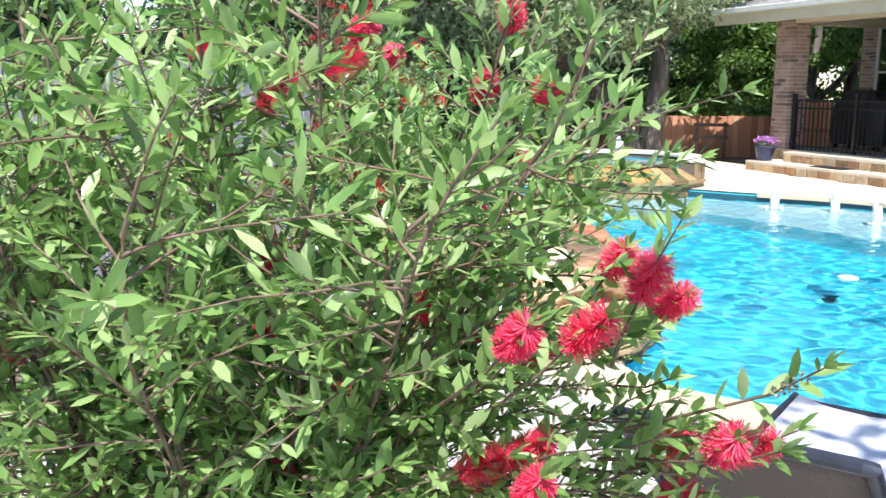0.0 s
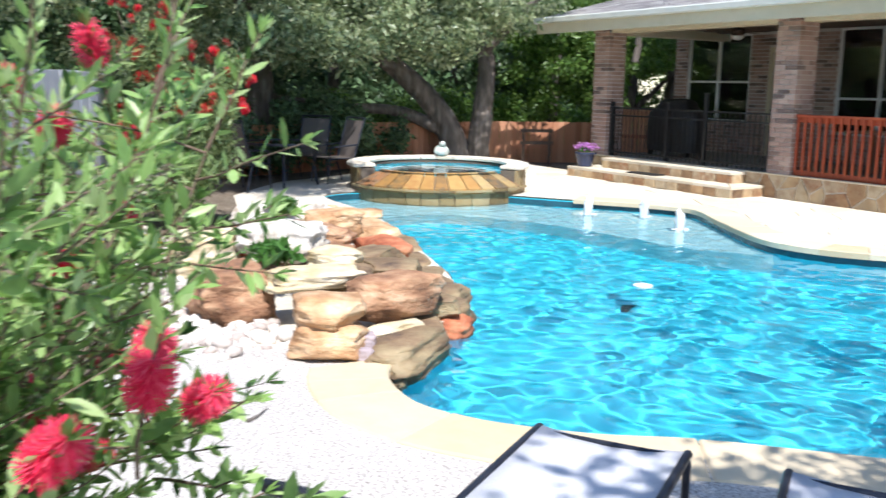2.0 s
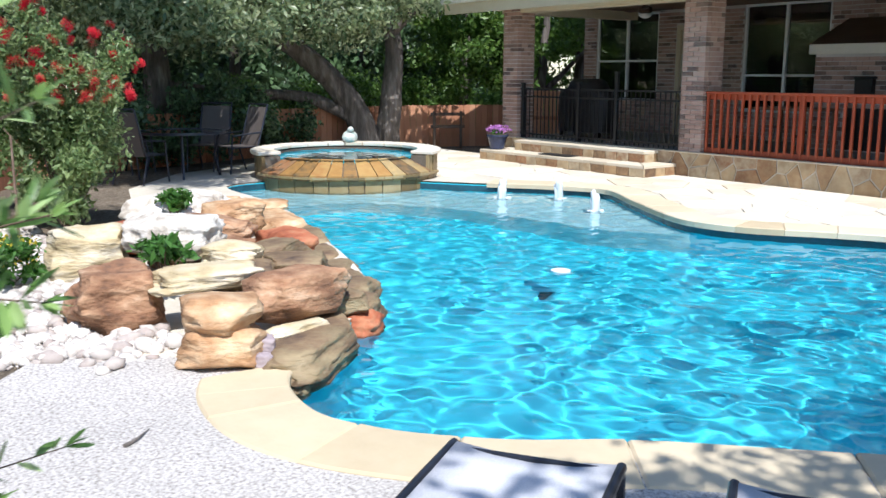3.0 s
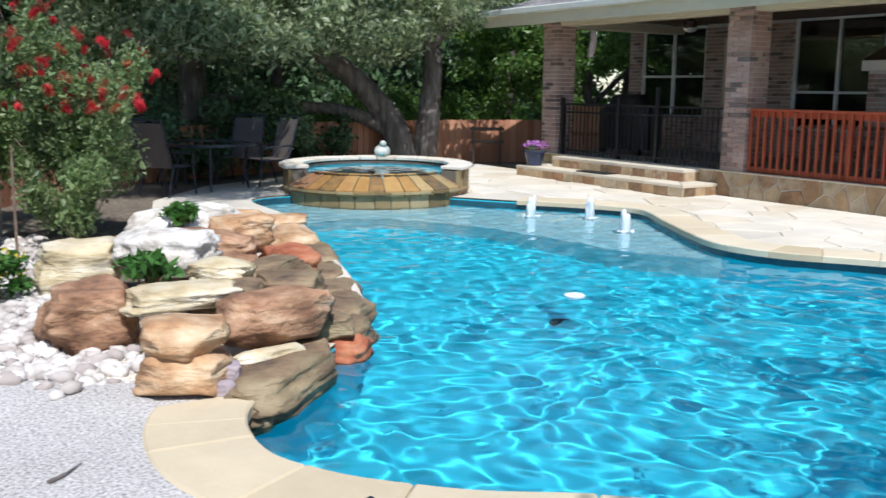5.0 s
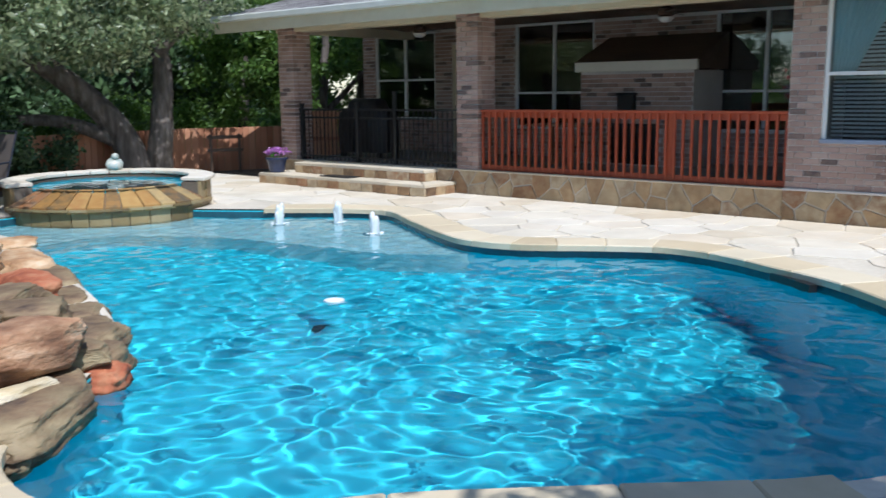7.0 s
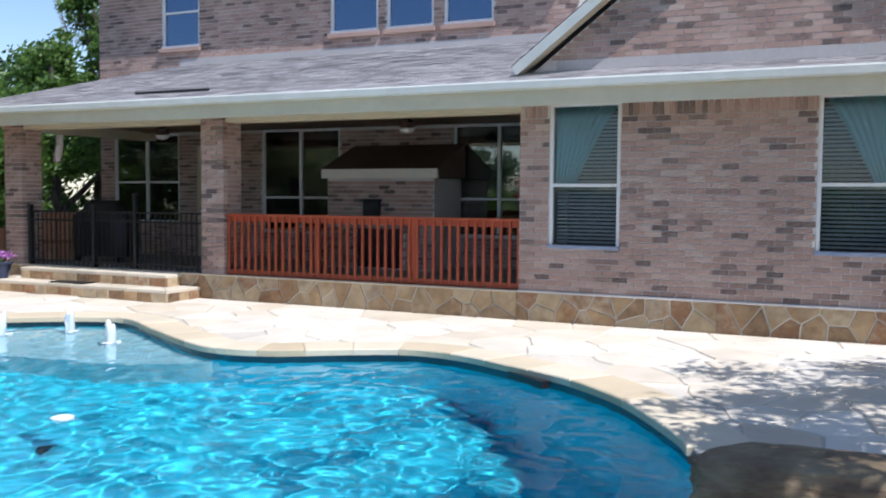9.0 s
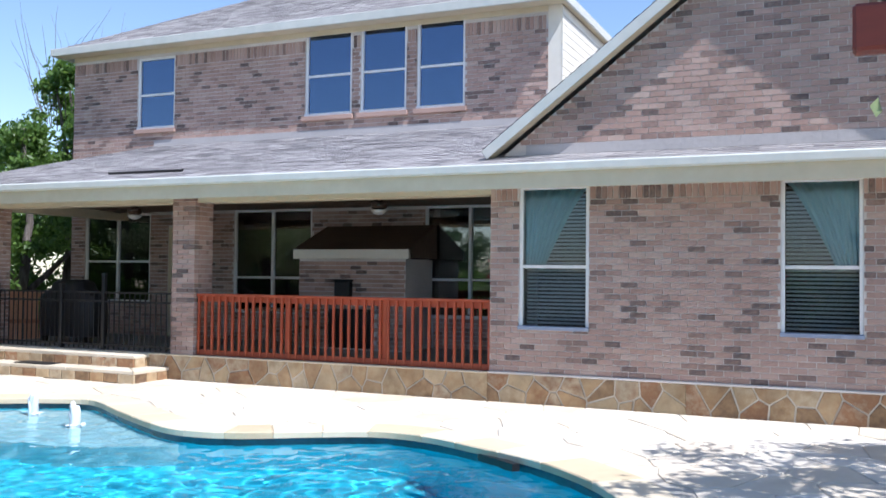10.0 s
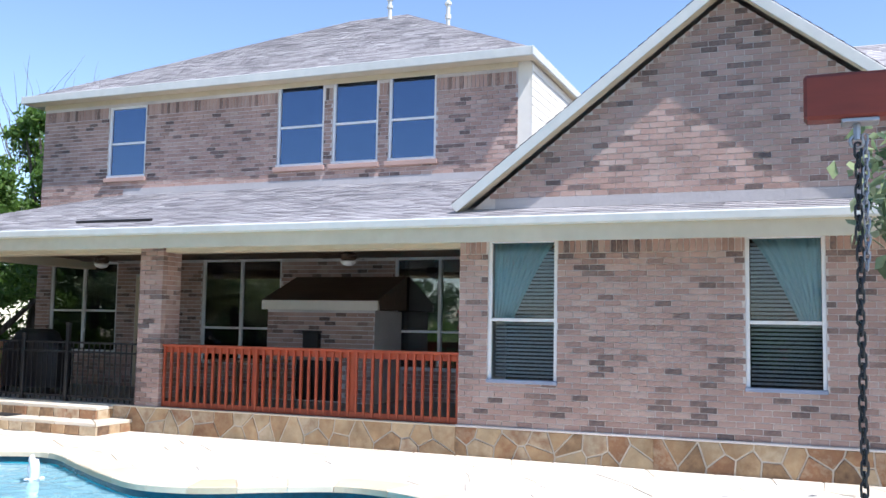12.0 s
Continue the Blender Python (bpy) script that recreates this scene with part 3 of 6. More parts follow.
roof_vent(-4.75, 7.5, 8.95, 0.45)
roof_vent(-3.3, 7.6, 8.40, 0.75)
roof_vent(1.4, 12.4, 8.6, 0.35, 0.04)
roof_vent(2.6, 12.4, 8.6, 0.35, 0.04)
tagged(part("roof_strip", abox(-6.7, -5.2, -0.03, 0.03, 0.0, 0.04, m=pose(0, -0.05, 3.10 + 0.61 * 0.2957 + 0.01, 16, 0, 0)), m_black), "dark vent strip lying on the porch roof", "roof vent")


# ---- windows and doors ----
m_pane = bpy.data.materials.new("clear_pane")
m_pane.use_nodes = True
_n, _l = m_pane.node_tree.nodes, m_pane.node_tree.links
_gl = _n.new("ShaderNodeBsdfGlossy")
_gl.inputs["Roughness"].default_value = 0.015
_tr = _n.new("ShaderNodeBsdfTransparent")
_tr.inputs[0].default_value = (0.85, 0.90, 0.90, 1)
_fr = _n.new("ShaderNodeFresnel")
_fr.inputs[0].default_value = 1.45
_mx = _n.new("ShaderNodeMixShader")
_l.new(_fr.outputs[0], _mx.inputs[0])
_l.new(_tr.outputs[0], _mx.inputs[1])
_l.new(_gl.outputs[0], _mx.inputs[2])
_l.new(_mx.outputs[0], _n["Material Output"].inputs[0])
# Near-black walls: the dimness indoors is put into their colour.
m_room_dim = mat("room_darkness", [(0.05, 0.045, 0.04), (0.08, 0.07, 0.06)], rough=0.9, bump=0.0)
m_blind = mat("blind_slat", [(0.42, 0.45, 0.48), (0.50, 0.53, 0.56)], rough=0.6, bump=0.0, stain=0.05)
# Blue put into the slats for the sky reflected in the upper panes.
m_blind_sky = mat("blind_slat_sky_blue", [(0.24, 0.38, 0.84), (0.30, 0.44, 0.88)], rough=0.6, bump=0.0, stain=0.05)
m_curtain = mat("teal_curtain", [(0.42, 0.74, 0.80), (0.55, 0.82, 0.86)], rough=0.85, scale=20, bump=0.1, stretch=(1, 1, 0.1))
_cn, _cl = m_curtain.node_tree.nodes, m_curtain.node_tree.links
_ct = _cn.new("ShaderNodeBsdfTransparent")
_cm = _cn.new("ShaderNodeMixShader")
_cm.inputs[0].default_value = 0.25
_co = [k for k in _cn if k.type == "OUTPUT_MATERIAL"][0]
_cs = _co.inputs[0].links[0].from_socket
_cl.new(_cs, _cm.inputs[1])
_cl.new(_ct.outputs[0], _cm.inputs[2])
_cl.new(_cm.outputs[0], _co.inputs[0])
m_sill = mat("blue_grey_sill", [(0.26, 0.31, 0.42), (0.32, 0.37, 0.48)], rough=0.5, bump=0.03)


m_pane_porch = m_pane.copy()
m_pane_porch.name = "porch_pane"
for nd in m_pane_porch.node_tree.nodes:
    if nd.type == "FRESNEL":
        nd.inputs[0].default_value = 2.4
# Upper panes: blue gloss tint and high index deepen the reflected sky.
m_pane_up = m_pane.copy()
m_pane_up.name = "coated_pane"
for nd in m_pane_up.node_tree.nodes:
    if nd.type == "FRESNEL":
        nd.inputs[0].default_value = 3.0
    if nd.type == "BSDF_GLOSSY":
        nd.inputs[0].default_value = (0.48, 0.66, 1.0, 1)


def window(name, rect, y, label, mullion=False, pane=None, blind=None, curtain=0, split=0.5, sill=m_white, room=True, slat=0.05):
    """A framed window set in a wall whose outer face is at y. curtain: -1 or 1, the side to which it is gathered."""
    x0, x1, z0, z1 = rect
    ob = tagged(empty(name, (x0 + x1) / 2, y, z0), label, "window", kind="structure")
    cx = (x0 + x1) / 2
    a, b, h = x0 - cx, x1 - cx, z1 - z0
    w = 0.045
    fr = bmesh.new()
    yo, yi = 0.015, 0.09
    box(fr, a, a + w, yo, yi, 0, h, 0.005)
    box(fr, b - w, b, yo, yi, 0, h, 0.005)
    box(fr, a + w, b - w, yo, yi, h - w, h, 0.005)
    frame_ob = part("window_frame", fr, m_white, ob)
    part("meeting_rail", abox(a + w, b - w, yo + 0.005, yi - 0.01, h * split - 0.022, h * split + 0.022, bev=0.004), m_white, ob)
    if mullion:
        part("mullion", abox(-0.03, 0.03, yo - 0.003, yi + 0.002, w, h - w, bev=0.004), m_white, ob)
    part("window_sill", abox(a - 0.01, b + 0.01, -0.03, yi, -0.03, 0.022, bev=0.006), sill, ob)
    cols = [(a + w, -0.03), (0.03, b - w)] if mullion else [(a + w, b - w)]
    for c0, c1 in cols:
        for r0, r1 in ((0.02, h * split - 0.022), (h * split + 0.022, h - w)):
            p = part("pane", abox(c0, c1, 0.055, 0.059, r0, r1), pane or m_pane, ob)
            p.visible_shadow = False
    if blind:
        n = int((h - 0.1) / slat)
        shared = abox(a + 0.05, b - 0.05, -0.001, 0.001, -slat * 0.36, slat * 0.36, m=pose(0, 0, 0, 42, 0, 0))
        first = None
        for k in range(n):
            if first is None:
                first = part("blind_slat", shared, blind, ob)
                s = first
            else:
                s = new("blind_slat", first.data)
                s.parent = ob
            s.location = (0, 0.20, 0.06 + k * slat)
    if curtain:
        bm = bmesh.new()
        rows, n = 14, 44
        grid = []
        for j in range(rows + 1):
            t = j / rows
            z = h - 0.03 - t * (h * 0.55)
            reach = 1.0 - 0.72 * t ** 0.8
            line = []
            for i in range(n + 1):
                u = i / n
                xx = u * reach * (b - a - 0.1)
                x = (a + 0.05 + xx) if curtain < 0 else (b - 0.05 - xx)
                line.append(bm.verts.new((x, 0.125 + 0.022 * math.sin(u * 46), z - 0.05 * u * t)))
            grid.append(line)
        for j in range(rows):
            for i in range(n):
                bm.faces.new((grid[j][i], grid[j][i + 1], grid[j + 1][i + 1], grid[j + 1][i]))
        part("curtain", bm, m_curtain, ob, "teal curtain gathered to one side", smooth=True)
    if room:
        # Added box behind the panes, darkened to stand for the unlit interior.
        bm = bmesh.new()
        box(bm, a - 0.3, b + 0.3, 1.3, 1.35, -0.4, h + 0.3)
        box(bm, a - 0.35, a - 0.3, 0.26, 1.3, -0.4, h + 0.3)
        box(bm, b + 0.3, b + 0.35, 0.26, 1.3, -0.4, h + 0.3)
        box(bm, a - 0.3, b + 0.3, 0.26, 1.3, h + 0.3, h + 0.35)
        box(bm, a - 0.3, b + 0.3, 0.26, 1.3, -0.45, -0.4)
        part("room", bm, m_room_dim, ob)
    return ob


window("window_1", WIN_C, 0.0, "white framed sash window with teal curtain and blinds", blind=m_blind, curtain=-1, split=0.43, sill=m_sill)
window("window_2", WIN_D, 0.0, "white framed sash window with teal curtain and blinds", blind=m_blind, curtain=1, split=0.43, sill=m_sill)
window("window_3", WIN_A, BACK, "wide double sash window under the porch", mullion=True, blind=m_blind, pane=m_pane_porch, split=0.45)
window("window_4", WIN_B, BACK, "wide double sash window beside the fireplace", mullion=True, blind=m_blind, pane=m_pane_porch, split=0.33)
window("window_5", WIN_E, BACK, "wide double sash window beside the fireplace", mullion=True, pane=m_pane_porch, split=0.33)
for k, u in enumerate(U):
    window("window_%d" % (6 + k), u, BACK, "upper sash window with lowered blinds tinted as reflected sky", blind=m_blind_sky, split=0.47, slat=0.06, pane=m_pane_up)
    tagged(part("sill_course_%d" % (1 + k), abox(u[0] - 0.05, u[1] + 0.05, BACK - 0.07, BACK - 0.004, u[2] - 0.12, u[2] - 0.034, bev=0.006), m_brick_far), "projecting brick window sill", "sill", kind="structure")

m_door = mat("cream_door_paint", [(0.50, 0.46, 0.36), (0.58, 0.54, 0.44)], rough=0.5, bump=0.03)
door = tagged(empty("door_1", -7.98, BACK, DECK_Z), "cream painted porch door in a pale frame", "door", kind="structure")
bm = bmesh.new()
box(bm, -0.47, -0.39, -0.02, 0.12, 0, 2.24)
box(bm, 0.39, 0.47, -0.02, 0.12, 0, 2.24)
box(bm, -0.39, 0.39, -0.02, 0.12, 2.14, 2.24)
part("door_frame", bm, m_cream, door)
part("door_leaf", abox(-0.39, 0.39, 0.05, 0.10, 0.01, 2.14, bev=0.005), m_door, door)
part("door_handle", tube(bmesh.new(), [(0.30, 0.05, 1.0), (0.30, 0.0, 1.0), (0.22, -0.01, 1.0)], 0.012, 8), m_black, door)

# ---- porch ----
def brick_column(name, x0, x1, y0, y1, z0, z1):
    core = tagged(part(name, abox(x0 + 0.012, x1 - 0.012, y0 + 0.012, y1 - 0.012, z0, z1), m_mortar), "brick porch column in mixed red and grey bricks", "column", "porch columns", kind="structure")
    V, F = [], []
    course = 0.0762
    n = int((z1 - z0) / course)
    rng = random.Random(int(x0 * 100))

    def put(a0, a1, b0, b1, c0, c1):
        k = len(V)
        V.extend([(a0, b0, c0), (a1, b0, c0), (a1, b1, c0), (a0, b1, c0), (a0, b0, c1), (a1, b0, c1), (a1, b1, c1), (a0, b1, c1)])
        F.extend([(k, k + 3, k + 2, k + 1), (k + 4, k + 5, k + 6, k + 7), (k, k + 1, k + 5, k + 4), (k + 1, k + 2, k + 6, k + 5), (k + 2, k + 3, k + 7, k + 6), (k + 3, k, k + 4, k + 7)])
    for i in range(n):
        c0 = z0 + i * course + 0.005
        c1 = c0 + course - 0.010
        d = 0.10
        L = x1 - x0
        cut = 0.215 if i % 2 == 0 else 0.105
        edges = [0.0] + [v for v in (cut, cut + 0.21, cut + 0.42) if v < L - 0.05] + [L]
        for e0, e1 in zip(edges, edges[1:]):
            j = rng.uniform(-0.002, 0.002)
            put(x0 + e0 + 0.004, x0 + e1 - 0.004, y0 + j, y0 + d, c0, c1)
            put(x0 + e0 + 0.004, x0 + e1 - 0.004, y1 - d, y1 + j, c0, c1)
        L = y1 - y0 - 0.2
        for s in (0, 1):
            h = L / 2 + (0.05 if i % 2 else -0.05)
            for e0, e1 in ((0, h), (h, L)):
                if s:
                    put(x1 - d, x1 + rng.uniform(-0.002, 0.002), y0 + 0.1 + e0 + 0.004, y0 + 0.1 + e1 - 0.004, c0, c1)
                else:
                    put(x0 + rng.uniform(-0.002, 0.002), x0 + d, y0 + 0.1 + e0 + 0.004, y0 + 0.1 + e1 - 0.004, c0, c1)
    b = soup("bricks", V, F, m_brick_far, core)
    b["kind"] = "stuff"


brick_column("column_west", -9.90, -9.46, 0.0, 0.44, DECK_Z, 2.90)
brick_column("column_middle", -5.42, -4.97, 0.0, 0.45, DECK_Z, 2.90)

railing = tagged(empty("porch_railing", -2.5, 0.12, DECK_Z), "orange-red stained wooden railing on the porch edge", "railing")
x0, x1 = -4.965 + 2.5, -0.005 + 2.5
part("top_rail", abox(x0, x1, -0.07, 0.07, 0.945, 0.985, bev=0.006), m_rail, railing)
part("upper_rail", abox(x0, x1, -0.02, 0.02, 0.86, 0.945, bev=0.004), m_rail, railing)
part("bottom_rail", abox(x0, x1, -0.045, 0.0, 0.02, 0.105, bev=0.004), m_rail, railing)
n = 39
shared = abox(-0.019, 0.019, -0.058, -0.02, 0.03, 0.945, bev=0.003)
first = part("baluster", shared, m_rail, railing)
first.location = (x0 + 0.035, 0, 0)
for k in range(1, n):
    s = new("baluster", first.data)
    s.parent = railing
    s.location = (x0 + 0.035 + (x1 - x0 - 0.07) * k / (n - 1), 0, 0)
for k in (0.335, 0.665):
    part("post", abox(x0 + (x1 - x0) * k - 0.04, x0 + (x1 - x0) * k + 0.04, -0.015, 0.055, 0.0, 0.945, bev=0.004), m_rail, railing)

fence = tagged(empty("metal_fence", -7.43, 0.1, DECK_Z), "black metal picket fence with gate between brick columns", "fence")
for z in (0.08, 0.80, 0.95):
    part("rail", abox(-2.02, 2.0, -0.014, 0.014, z, z + 0.032, bev=0.003), m_black, fence)
shared = abox(-0.008, 0.008, -0.008, 0.008, 0.03, 0.97)
first = None
for k in range(37):
    x = -1.98 + k * 0.109
    if first is None:
        first = part("picket", shared, m_black, fence)
        s = first
    else:
        s = new("picket", first.data)
        s.parent = fence
    s.location = (x, 0, 0)
for x, h in ((-1.95, 1.05), (-0.42, 1.08), (0.52, 1.26), (1.97, 1.02)):
    post = part("post", abox(x - 0.032, x + 0.032, -0.032, 0.032, 0.0, h, bev=0.004), m_black, fence)
    part("post_cap", abox(x - 0.042, x + 0.042, -0.042, 0.042, h, h + 0.03, bev=0.008), m_black, post)
    part("post_foot", abox(x - 0.06, x + 0.06, -0.06, 0.06, 0.0, 0.02, bev=0.004), m_black, post)

# covered grill
grill = tagged(empty("barbecue_grill", -8.75, 1.25, DECK_Z), "barbecue grill under a black vinyl cover", "grill")
bm = bmesh.new()
rings = []
for z, hw, hd in ((0.12, 0.66, 0.30), (0.45, 0.68, 0.31), (0.82, 0.67, 0.30), (0.90, 0.62, 0.29), (0.98, 0.42, 0.27), (1.10, 0.38, 0.22), (1.16, 0.30, 0.12)):
    ring = []
    for k in range(24):
        a = 2 * math.pi * k / 24
        c, s = math.cos(a), math.sin(a)
        ring.append(bm.verts.new((hw * math.copysign(abs(c) ** 0.5, c) + 0.015 * math.sin(5 * a + z * 9), hd * math.copysign(abs(s) ** 0.5, s) + 0.012 * math.sin(7 * a), z)))
    rings.append(ring)
for a, b in zip(rings, rings[1:]):
    for k in range(24):
        bm.faces.new((a[k], a[(k + 1) % 24], b[(k + 1) % 24], b[k]))
bm.faces.new(rings[-1])
part("cover", bm, m_cover, grill, "black vinyl cover", smooth=True)
for sx in (-0.5, 0.5):
    for sy in (-0.2, 0.2):
        part("wheel", tube(bmesh.new(), [(sx - 0.02, sy, 0.07), (sx + 0.02, sy, 0.07)], 0.07, 14), m_black, grill)
        part("leg", abox(sx - 0.02, sx + 0.02, sy - 0.02, sy + 0.02, 0.07, 0.2), m_black, grill)

# outdoor fireplace
fp = tagged(empty("fireplace", -3.51, 2.9, DECK_Z), "brick outdoor fireplace with a cream mantel", "fireplace", kind="structure")
bm = bmesh.new()
box(bm, -1.06, 1.06, -0.5, 0.596, 0, 1.58)
part("body", bm, m_mortar, fp)
part("mantel", abox(-1.15, 1.15, -0.58, -0.5, 1.58, 1.745, bev=0.006), m_siding, fp, "cream painted mantel board")
bm = bmesh.new()
v = [bm.verts.new(p) for p in ((-1.15, -0.58, 1.75), (1.15, -0.58, 1.75), (1.15, 0.596, 2.22), (-1.15, 0.596, 2.22), (-1.15, -0.5, 1.60), (1.15, -0.5, 1.60), (1.15, 0.596, 1.60), (-1.15, 0.596, 1.60))]
for f in ((0, 1, 2, 3), (4, 7, 6, 5), (1, 5, 6, 2), (0, 3, 7, 4), (3, 2, 6, 7)):
    bm.faces.new([v[k] for k in f])
part("sloped_top", bm, m_ceil, fp, "dark sloping top")
part("firebox", abox(-0.45, 0.45, -0.506, -0.502, 0.02, 0.72), m_black, fp)
V, F = [], []
rng = random.Random(8)
for i in range(20):
    z = 0.02 + i * 0.0762
    x = -1.06 - (0.1 if i % 2 else 0.0)
    while x < 1.06:
        a0, a1 = max(-1.06, x + 0.005), min(1.06, x + 0.205)
        soldier = i == 19
        if a1 - a0 > 0.02 and not (abs((a0 + a1) / 2) < 0.46 and z < 0.7):
            k = len(V)
            j = rng.uniform(-0.002, 0.002)
            y = -0.512 + j
            V += [(a0, y, z), (a1, y, z), (a1, y, z + 0.066), (a0, y, z + 0.066), (a0, -0.5, z), (a1, -0.5, z), (a1, -0.5, z + 0.066), (a0, -0.5, z + 0.066)]
            F += [(k, k + 1, k + 2, k + 3), (k + 3, k + 2, k + 6, k + 7), (k + 4, k + 5, k + 1, k), (k + 4, k, k + 3, k + 7), (k + 1, k + 5, k + 6, k + 2)]
        x += 0.21
b = soup("bricks", V, F, m_brick_far, fp)
b["kind"] = "stuff"
lantern = tagged(empty("lantern", -3.62, 2.32, DECK_Z + 0.92), "dark metal box lantern hung on the fireplace front", "lantern")
part("body", abox(-0.15, 0.15, -0.06, 0.06, 0.0, 0.26, bev=0.01), m_black, lantern)
part("lid", abox(-0.17, 0.17, -0.07, 0.07, 0.26, 0.30, bev=0.012), m_black, lantern)


def ceiling_fan(x, y):
    fan = tagged(empty("ceiling_fan", x, y, 2.95), "brown ceiling fan with a frosted light bowl", "ceiling fan", "porch fans")
    part("canopy", tube(bmesh.new(), [(0, 0, 0), (0, 0, -0.05)], [0.08, 0.06], 14), m_fan, fan)
    part("motor", tube(bmesh.new(), [(0, 0, -0.05), (0, 0, -0.07), (0, 0, -0.16), (0, 0, -0.19)], [0.06, 0.13, 0.13, 0.08], 18), m_fan, fan)
    part("light_bowl", tube(bmesh.new(), [(0, 0, -0.19), (0, 0, -0.22), (0, 0, -0.26), (0, 0, -0.275)], [0.13, 0.125, 0.08, 0.02], 18), m_bowl, fan, "white frosted glass bowl", smooth=True)
    for k in range(5):
        a = 2 * math.pi * k / 5 + 0.4
        part("blade", abox(0.16, 0.62, -0.065, 0.065, -0.003, 0.003, m=pose(0, 0, -0.12, 0, 0, math.degrees(a)) @ pose(0, 0, 0, 10, 0, 0)), m_fan, fan)
    return fan


m_fan = mat("dark_walnut", [(0.05, 0.03, 0.02), (0.10, 0.06, 0.04)], rough=0.5, scale=12, bump=0.1)
m_bowl = mat("frosted_glass", [(0.72, 0.70, 0.66), (0.80, 0.78, 0.74)], rough=0.35, bump=0.0, stain=0.02)
ceiling_fan(-7.8, 1.75)
ceiling_fan(-2.64, 1.75)

# porch table and chairs behind the railing
m_patio = mat("pale_patio_wood", [(0.22, 0.13, 0.08), (0.32, 0.20, 0.13)], rough=0.6, scale=9, bump=0.1)
tb = tagged(empty("patio_table", -4.3, 1.5, DECK_Z), "small brown wooden table on the porch", "table")
part("tabletop", abox(-0.55, 0.55, -0.4, 0.4, 0.68, 0.72, bev=0.006), m_patio, tb)
for sx in (-0.48, 0.48):
    for sy in (-0.33, 0.33):
        part("leg", abox(sx - 0.025, sx + 0.025, sy - 0.025, sy + 0.025, 0, 0.68), m_patio, tb)

# steps
m_step = mat("step_limestone", [(0.52, 0.45, 0.34), (0.66, 0.59, 0.47)], rough=0.85, scale=7, bump=0.3, random_by="object", stain=0.12)
for nm, xa, xb, ya, z0, z1 in (("lower", -9.62, -5.42, -0.80, 0.0, 0.19), ("upper", -9.05, -5.80, -0.40, 0.19, DECK_Z)):
    st = tagged(part("step_" + nm, abox(xa + 0.02, xb - 0.02, ya + 0.02, -0.035, -0.02 if nm == "lower" else 0.10, z1 - 0.05), m_flag_bed), "stone porch step with limestone treads", "step", "porch steps", kind="structure")
    for poly in cells(xa, xb, ya, -0.03, 0.40, 20 if nm == "lower" else 21, gap=0.012, jitter=0.2, aspect=1.5):
        part("tread_stone", slab(poly, z1 - 0.048, z1 + 0.004 * random.random(), 0.008), m_step, st)
    for poly in cells(xa + 0.005, xb - 0.005, z0 + 0.004, z1 - 0.052, z1 - z0 - 0.05, 22, gap=0.014, jitter=0.12, aspect=2.0):
        part("riser_stone", slab(poly, 0.0, 0.035, 0.008, turn=Matrix.Translation((0, ya + 0.03, 0)) @ pose(0, 0, 0, 90, 0, 0)), m_stone, st)
    for xe, sgn in ((xa, -1), (xb, 1)):
        for q in range(3 if nm == "lower" else 2):
            y0 = ya + 0.04 + q * 0.24
            part("riser_stone", abox(xe - 0.03, xe + 0.0, y0, y0 + 0.225, z0, z1 - 0.052, bev=0.006) if sgn > 0 else abox(xe, xe + 0.03, y0, y0 + 0.225, z0, z1 - 0.052, bev=0.006), m_stone, st)
mat_ob = tagged(part("doormat", abox(-8.0, -7.25, -0.74, -0.44, 0.196, 0.212, bev=0.006), m_cover), "dark grey doormat lying on the lower step", "doormat")

# stone plinth
plinth = tagged(part("plinth", abox(-9.95, 9.5, -0.02, 0.0, -0.02, DECK_Z), m_flag_bed), "pale mortar bed of the stone plinth", "plinth", kind="structure")
plinth_side = tagged(part("plinth_end", abox(-9.99, -9.955, 0.0, BACK, -0.02, DECK_Z), m_flag_bed), "pale mortar at the porch end", "plinth", kind="structure")
H = DECK_Z - 0.004
_rng = random.Random(31)
for _x0, _x1, _size, _seed in ((-9.95, -0.02, 0.25, 31), (-0.02, 2.6, 0.20, 32), (2.6, 7.4, 0.23, 33)):
    for poly in cells(_x0, _x1, 0.0, H, _size, _seed, gap=0.022, jitter=0.40, aspect=1.45):
        part("plinth_stone", slab(poly, 0.0, 0.009 + 0.012 * _rng.random(), 0.005, turn=Matrix.Translation((0, -0.02, 0)) @ pose(0, 0, 0, 90, 0, 0)), m_stone, plinth)
tagged(part("plinth_cap", abox(-0.02, 9.5, -0.045, 0.0, DECK_Z, DECK_Z + 0.03, bev=0.006), m_mortar), "grey mortar ledge on the stone plinth", "plinth", kind="structure")
tagged(part("porch_edge", abox(-9.95, -0.02, -0.05, 0.05, DECK_Z - 0.004, DECK_Z + 0.018, bev=0.006), m_coping), "tan stone edge of the porch floor", "porch edge", kind="structure")


# ---- spa ----
SX, SY, SR = -8.65, -4.37, 1.83
SPA_SCALE, SPA_HEIGHT = 0.81, 0.86
FACE = -29.0
m_spa_tile = mat("spa_slate", [(0.10, 0.08, 0.05), (0.34, 0.18, 0.055), (0.40, 0.25, 0.09), (0.33, 0.13, 0.045), (0.20, 0.17, 0.11), (0.43, 0.30, 0.13)], rough=0.35, scale=7, bump=0.35, random_by="object", stain=0.2)
m_spa_wall = mat("wet_sandstone", [(0.16, 0.11, 0.05), (0.28, 0.20, 0.09), (0.34, 0.27, 0.15)], rough=0.45, scale=6, bump=0.5, random_by="object", stain=0.25)


